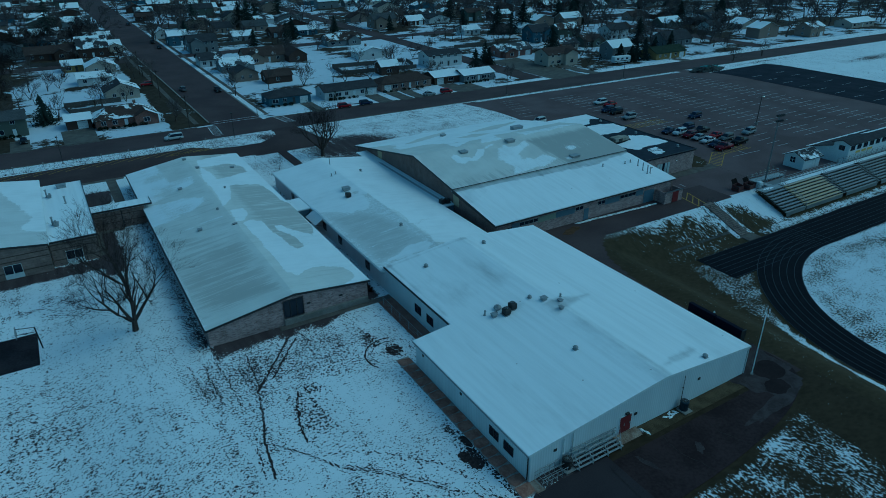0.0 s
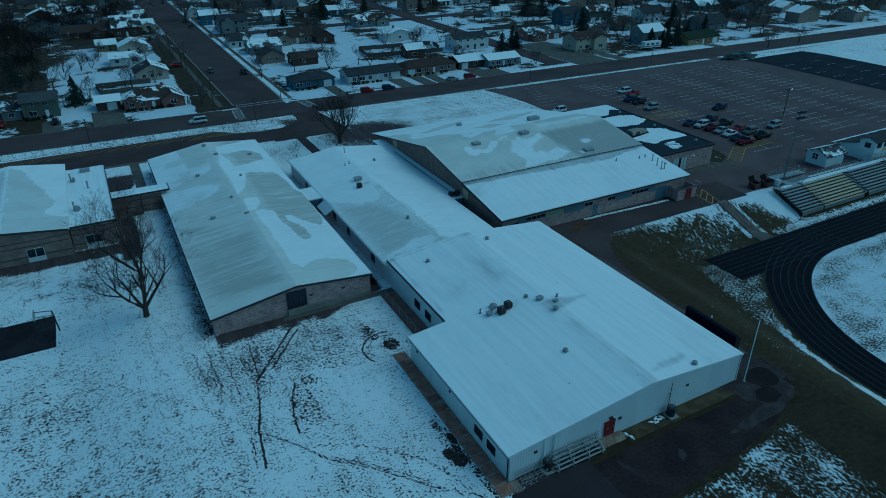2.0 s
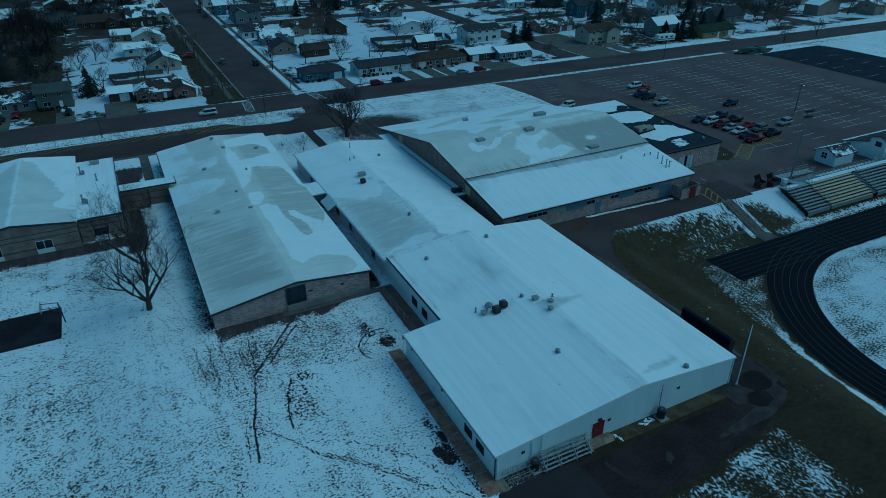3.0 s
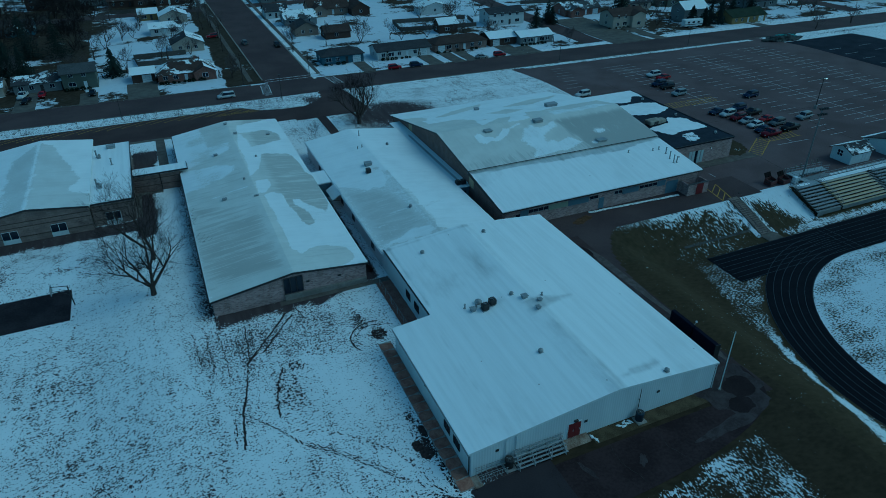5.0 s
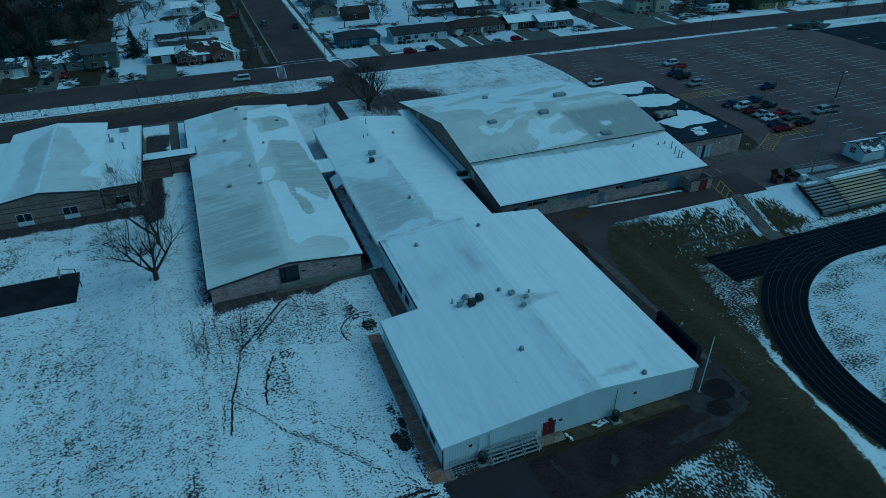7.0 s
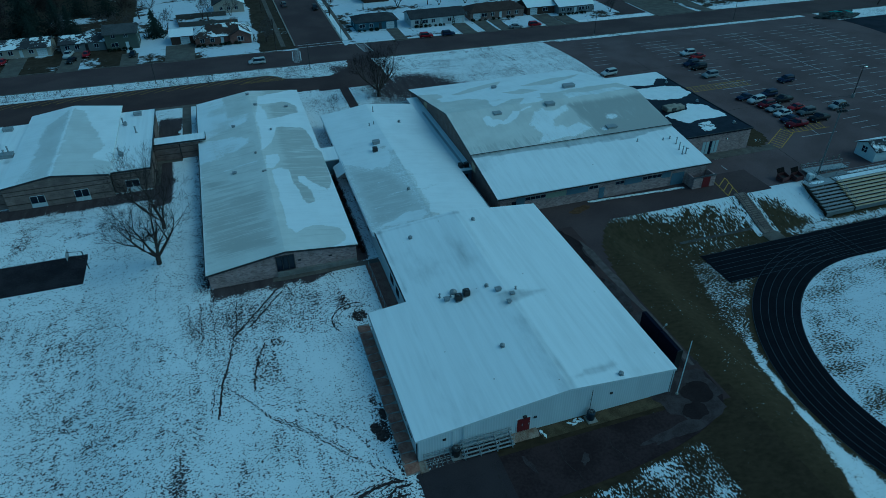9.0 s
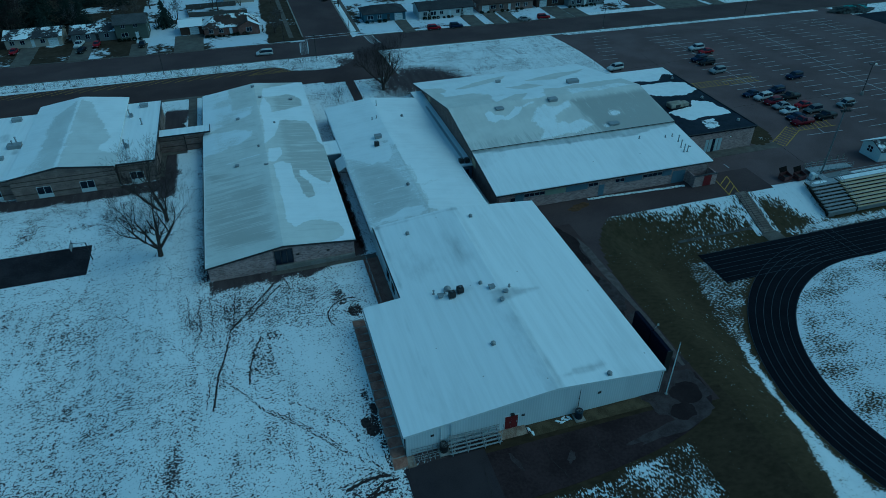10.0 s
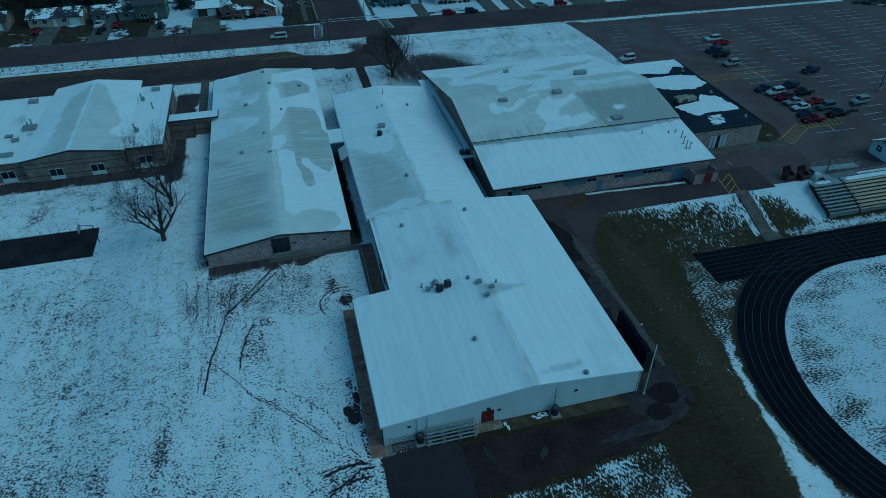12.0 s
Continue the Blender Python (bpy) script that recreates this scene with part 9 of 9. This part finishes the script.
thin = bare_tree_meshes(15, 6.0, 0.08, 0.5, 1, 4, 0.012)
plant(thin, 9.2, 101.0, 0.9, 0, "bare_tree", "thin young bare tree near the path", "bare trees")
tt = random.Random(9)
for x, y, s in ((0.3, 170.5, 0.75), (-0.6, 244, 0.95), (62, 197, 0.9), (76, 194.5, 0.85), (58, 226, 0.7), (100, 221, 1.1), (95, 214, 1.2), (121, 166, 0.75), (241.8, 163, 1.0), (213, 137.5, 0.95), (235, 139.5, 1.0), (-8, 262, 0.9), (168, 174, 0.9), (-35, 217, 0.6), (2.2, 181, 0.7), (-24, 252, 0.5), (-30, 268, 0.7), (65.7, 195, 0.8), (52, 223, 0.6), (8, 256, 0.6), (205, 176, 1.0), (50, 214, 0.6), (112, 226, 1.0)):
    plant(tt.choice(MED), x, y, s, tt.uniform(0, 360), "bare_tree", BARE, "bare trees")
for x, y, s in ((132.5, 199.7, 0.8), (185, 264, 1.35), (203, 265, 1.5), (190, 258, 1.1), (250, 278, 1.4), (258, 284, 1.5), (244, 284, 1.2), (-58, 192, 1.0), (-63, 200, 1.1), (-68, 186, 0.9), (82, 375, 1.4), (76, 372, 1.3), (-80, 196, 1.1), (-72, 201, 1.5), (300, 240, 1.2), (330, 235, 1.2), (222, 178, 0.8), (201, 174, 0.7), (206, 173, 0.75)):
    plant(tt.choice(SPRUCE), x, y, s, tt.uniform(0, 360), "spruce_tree", "dark green spruce tree among houses", "spruce trees")
for x, y, s in ((-33.2, 191, 1.1), (-31.5, 190.2, 1.0), (51.2, 169.4, 0.75), (62.6, 169.2, 0.7), (114.8, 167.5, 0.6), (-3.2, 172.0, 0.6), (172.5, 172, 0.9), (184.4, 168, 1.0)):
    plant(tt.choice(CEDAR), x, y, s, tt.uniform(0, 360), "evergreen_shrub", "dense dark columnar evergreen by a house", "evergreen shrubs")
for x0, x1, y, n in ((-20, -6, 171.4, 9), (49.5, 61, 169.4, 7), (-46, -39, 176, 5), (70, 88, 170.4, 7), (102, 113, 167.4, 7), (147, 160, 176.6, 6), (30, 38, 170.9, 4)):
    for k in range(n):
        plant(tt.choice(BUSH), x0 + (x1 - x0) * (k + tt.uniform(-0.2, 0.2)) / n, y, tt.uniform(0.5, 0.9), tt.uniform(0, 360), "low_shrub", "low dark shrub along a house wall", "low shrubs")
# broad evergreens by the houses
ROUND = [spruce_meshes(170 + k, 9.0, 4.3, 22) for k in range(2)]
for k, (x, y, s) in enumerate(((-33.2, 187.5, 1.0), (181.5, 169.5, 0.85), (185.5, 166.8, 0.8), (189.5, 168.2, 0.9), (193.0, 166.0, 0.75), (62, 297, 0.9), (131, 194.5, 0.8))):
    plant(ROUND[k % 2], x, y, s, 50 * k, "evergreen_tree", "broad dark evergreen tree beside a house", "evergreen trees")
# bare dark hedge in the gap between the blocks
def dead_bush(seed):
    r = random.Random(seed)
    paths = []
    for k in range(70):
        a, lean = r.uniform(0, 6.28), r.uniform(0.1, 1.0)
        p = Vector((r.gauss(0, 0.12), r.gauss(0, 0.12), 0))
        d = Vector((lean * math.cos(a), lean * math.sin(a), 1)).normalized()
        pts = [(p.copy(), 0.028)]
        for j in range(3):
            d = (d + Vector((r.gauss(0, 0.3), r.gauss(0, 0.3), -0.08))).normalized()
            p = p + d * r.uniform(0.22, 0.38)
            pts.append((p.copy(), 0.022 - 0.004 * j))
        paths.append((pts,))
    v, f = skin(paths, 3)
    me = bpy.data.meshes.new("crown")
    me.from_pydata(v, [], f)
    me.materials.append(M_TWIG)
    return [me]
DEAD = [dead_bush(150 + k) for k in range(3)]
hr = random.Random(77)
for k in range(34):
    y = 41.5 + 0.78 * k
    plant(DEAD[k % 3], 2.75 + hr.uniform(-0.35, 0.5), y, hr.uniform(0.75, 1.15), hr.uniform(0, 360), "hedge_shrub", "leafless dark hedge shrub in the gap beside the white wall", "hedge shrubs")
# old dense trees at the western end of the town
DENSE = [bare_tree_meshes(110 + k, 18.0, 0.5, 0.9, 3, 5, 0.075, 2) for k in range(2)]
for x, y, s in ((-46, 268, 1.0), (-41, 283, 0.9), (-52, 300, 1.1), (-30, 340, 1.0), (-40, 322, 1.0), (-12, 345, 0.8), (-62, 240, 1.0), (-46, 229, 1.0), (-72, 260, 1.1), (-6, 372, 0.9), (-68, 216, 0.9), (-56, 293, 1.1), (-84, 205, 1.0), (-76, 232, 1.1), (-90, 248, 1.1), (-80, 190, 0.9), (-96, 186, 0.9), (-100, 214, 1.0), (-1, 287, 0.55)):
    plant(DENSE[int(x) % 2], x, y, s, tt.uniform(0, 360), "bare_tree", "large old bare tree with dense dark crown", "bare trees")
# broad old pines behind the front row
PINE = [spruce_meshes(140 + k, 15.0, 7.0, 20) for k in range(2)]
for k, (x, y, s) in enumerate(((-50, 219, 0.9), (-60, 222, 1.0), (-22.5, 366, 1.45), (-74, 210, 1.0), (78, 294, 0.75), (113, 412, 1.2), (98, 415, 1.1), (50, 372, 1.0))):
    plant(PINE[k % 2], x, y, s, 70 * k, "pine_tree", "broad dark pine tree behind a house", "pine trees")
# shade trees all through the town
count = 0
while count < 280:
    y = 182 + 170 * tt.random()
    x = tt.uniform(-130, 170 + 0.75 * y)
    if not clear(x, y, 1.0) or (-30 < x < 175 and y < 300 and tt.random() < 0.6):
        continue
    if tt.random() < 0.06 and (y > 262 or x > 60):
        plant(tt.choice(SPRUCE), x, y, tt.uniform(0.7, 1.3), tt.uniform(0, 360), "spruce_tree", "dark green spruce tree among houses", "spruce trees")
    else:
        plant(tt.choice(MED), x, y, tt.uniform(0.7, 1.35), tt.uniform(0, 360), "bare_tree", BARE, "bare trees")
    count += 1
far_v, far_f = [], []
kinds = []
for k in range(4):
    for me in bare_tree_meshes(60 + k, 15.0, 0.34, 0.85, 1, 4, 0.10, 2):
        kinds.append(([v.co.copy() for v in me.vertices], [tuple(p.vertices) for p in me.polygons], k))
count = 0
while count < 640:
    if count % 3:
        y = 330 + 340 * tt.random()
        x = tt.uniform(-150, 150 + 0.75 * y)
    else:
        y = tt.uniform(172, 420)
        x = tt.uniform(225, 520)
    if not clear(x, y, 0.5):
        continue
    s_, a_, k_ = tt.uniform(0.8, 1.5), tt.uniform(0, 6.28), tt.randrange(4)
    z_ = land(x, y)
    ca, sa = math.cos(a_) * s_, math.sin(a_) * s_
    for vs_, fs_, kk in kinds:
        if kk == k_:
            b_ = len(far_v)
            far_v += [(x + ca * p.x - sa * p.y, y + sa * p.x + ca * p.y, z_ + s_ * p.z) for p in vs_]
            far_f += [tuple(i + b_ for i in f) for f in fs_]
    count += 1
tagged(link_mesh("far_trees", far_v, far_f, M_TWIG_HAZE), "mass of bare trees across the distant town", "trees", kind="stuff")
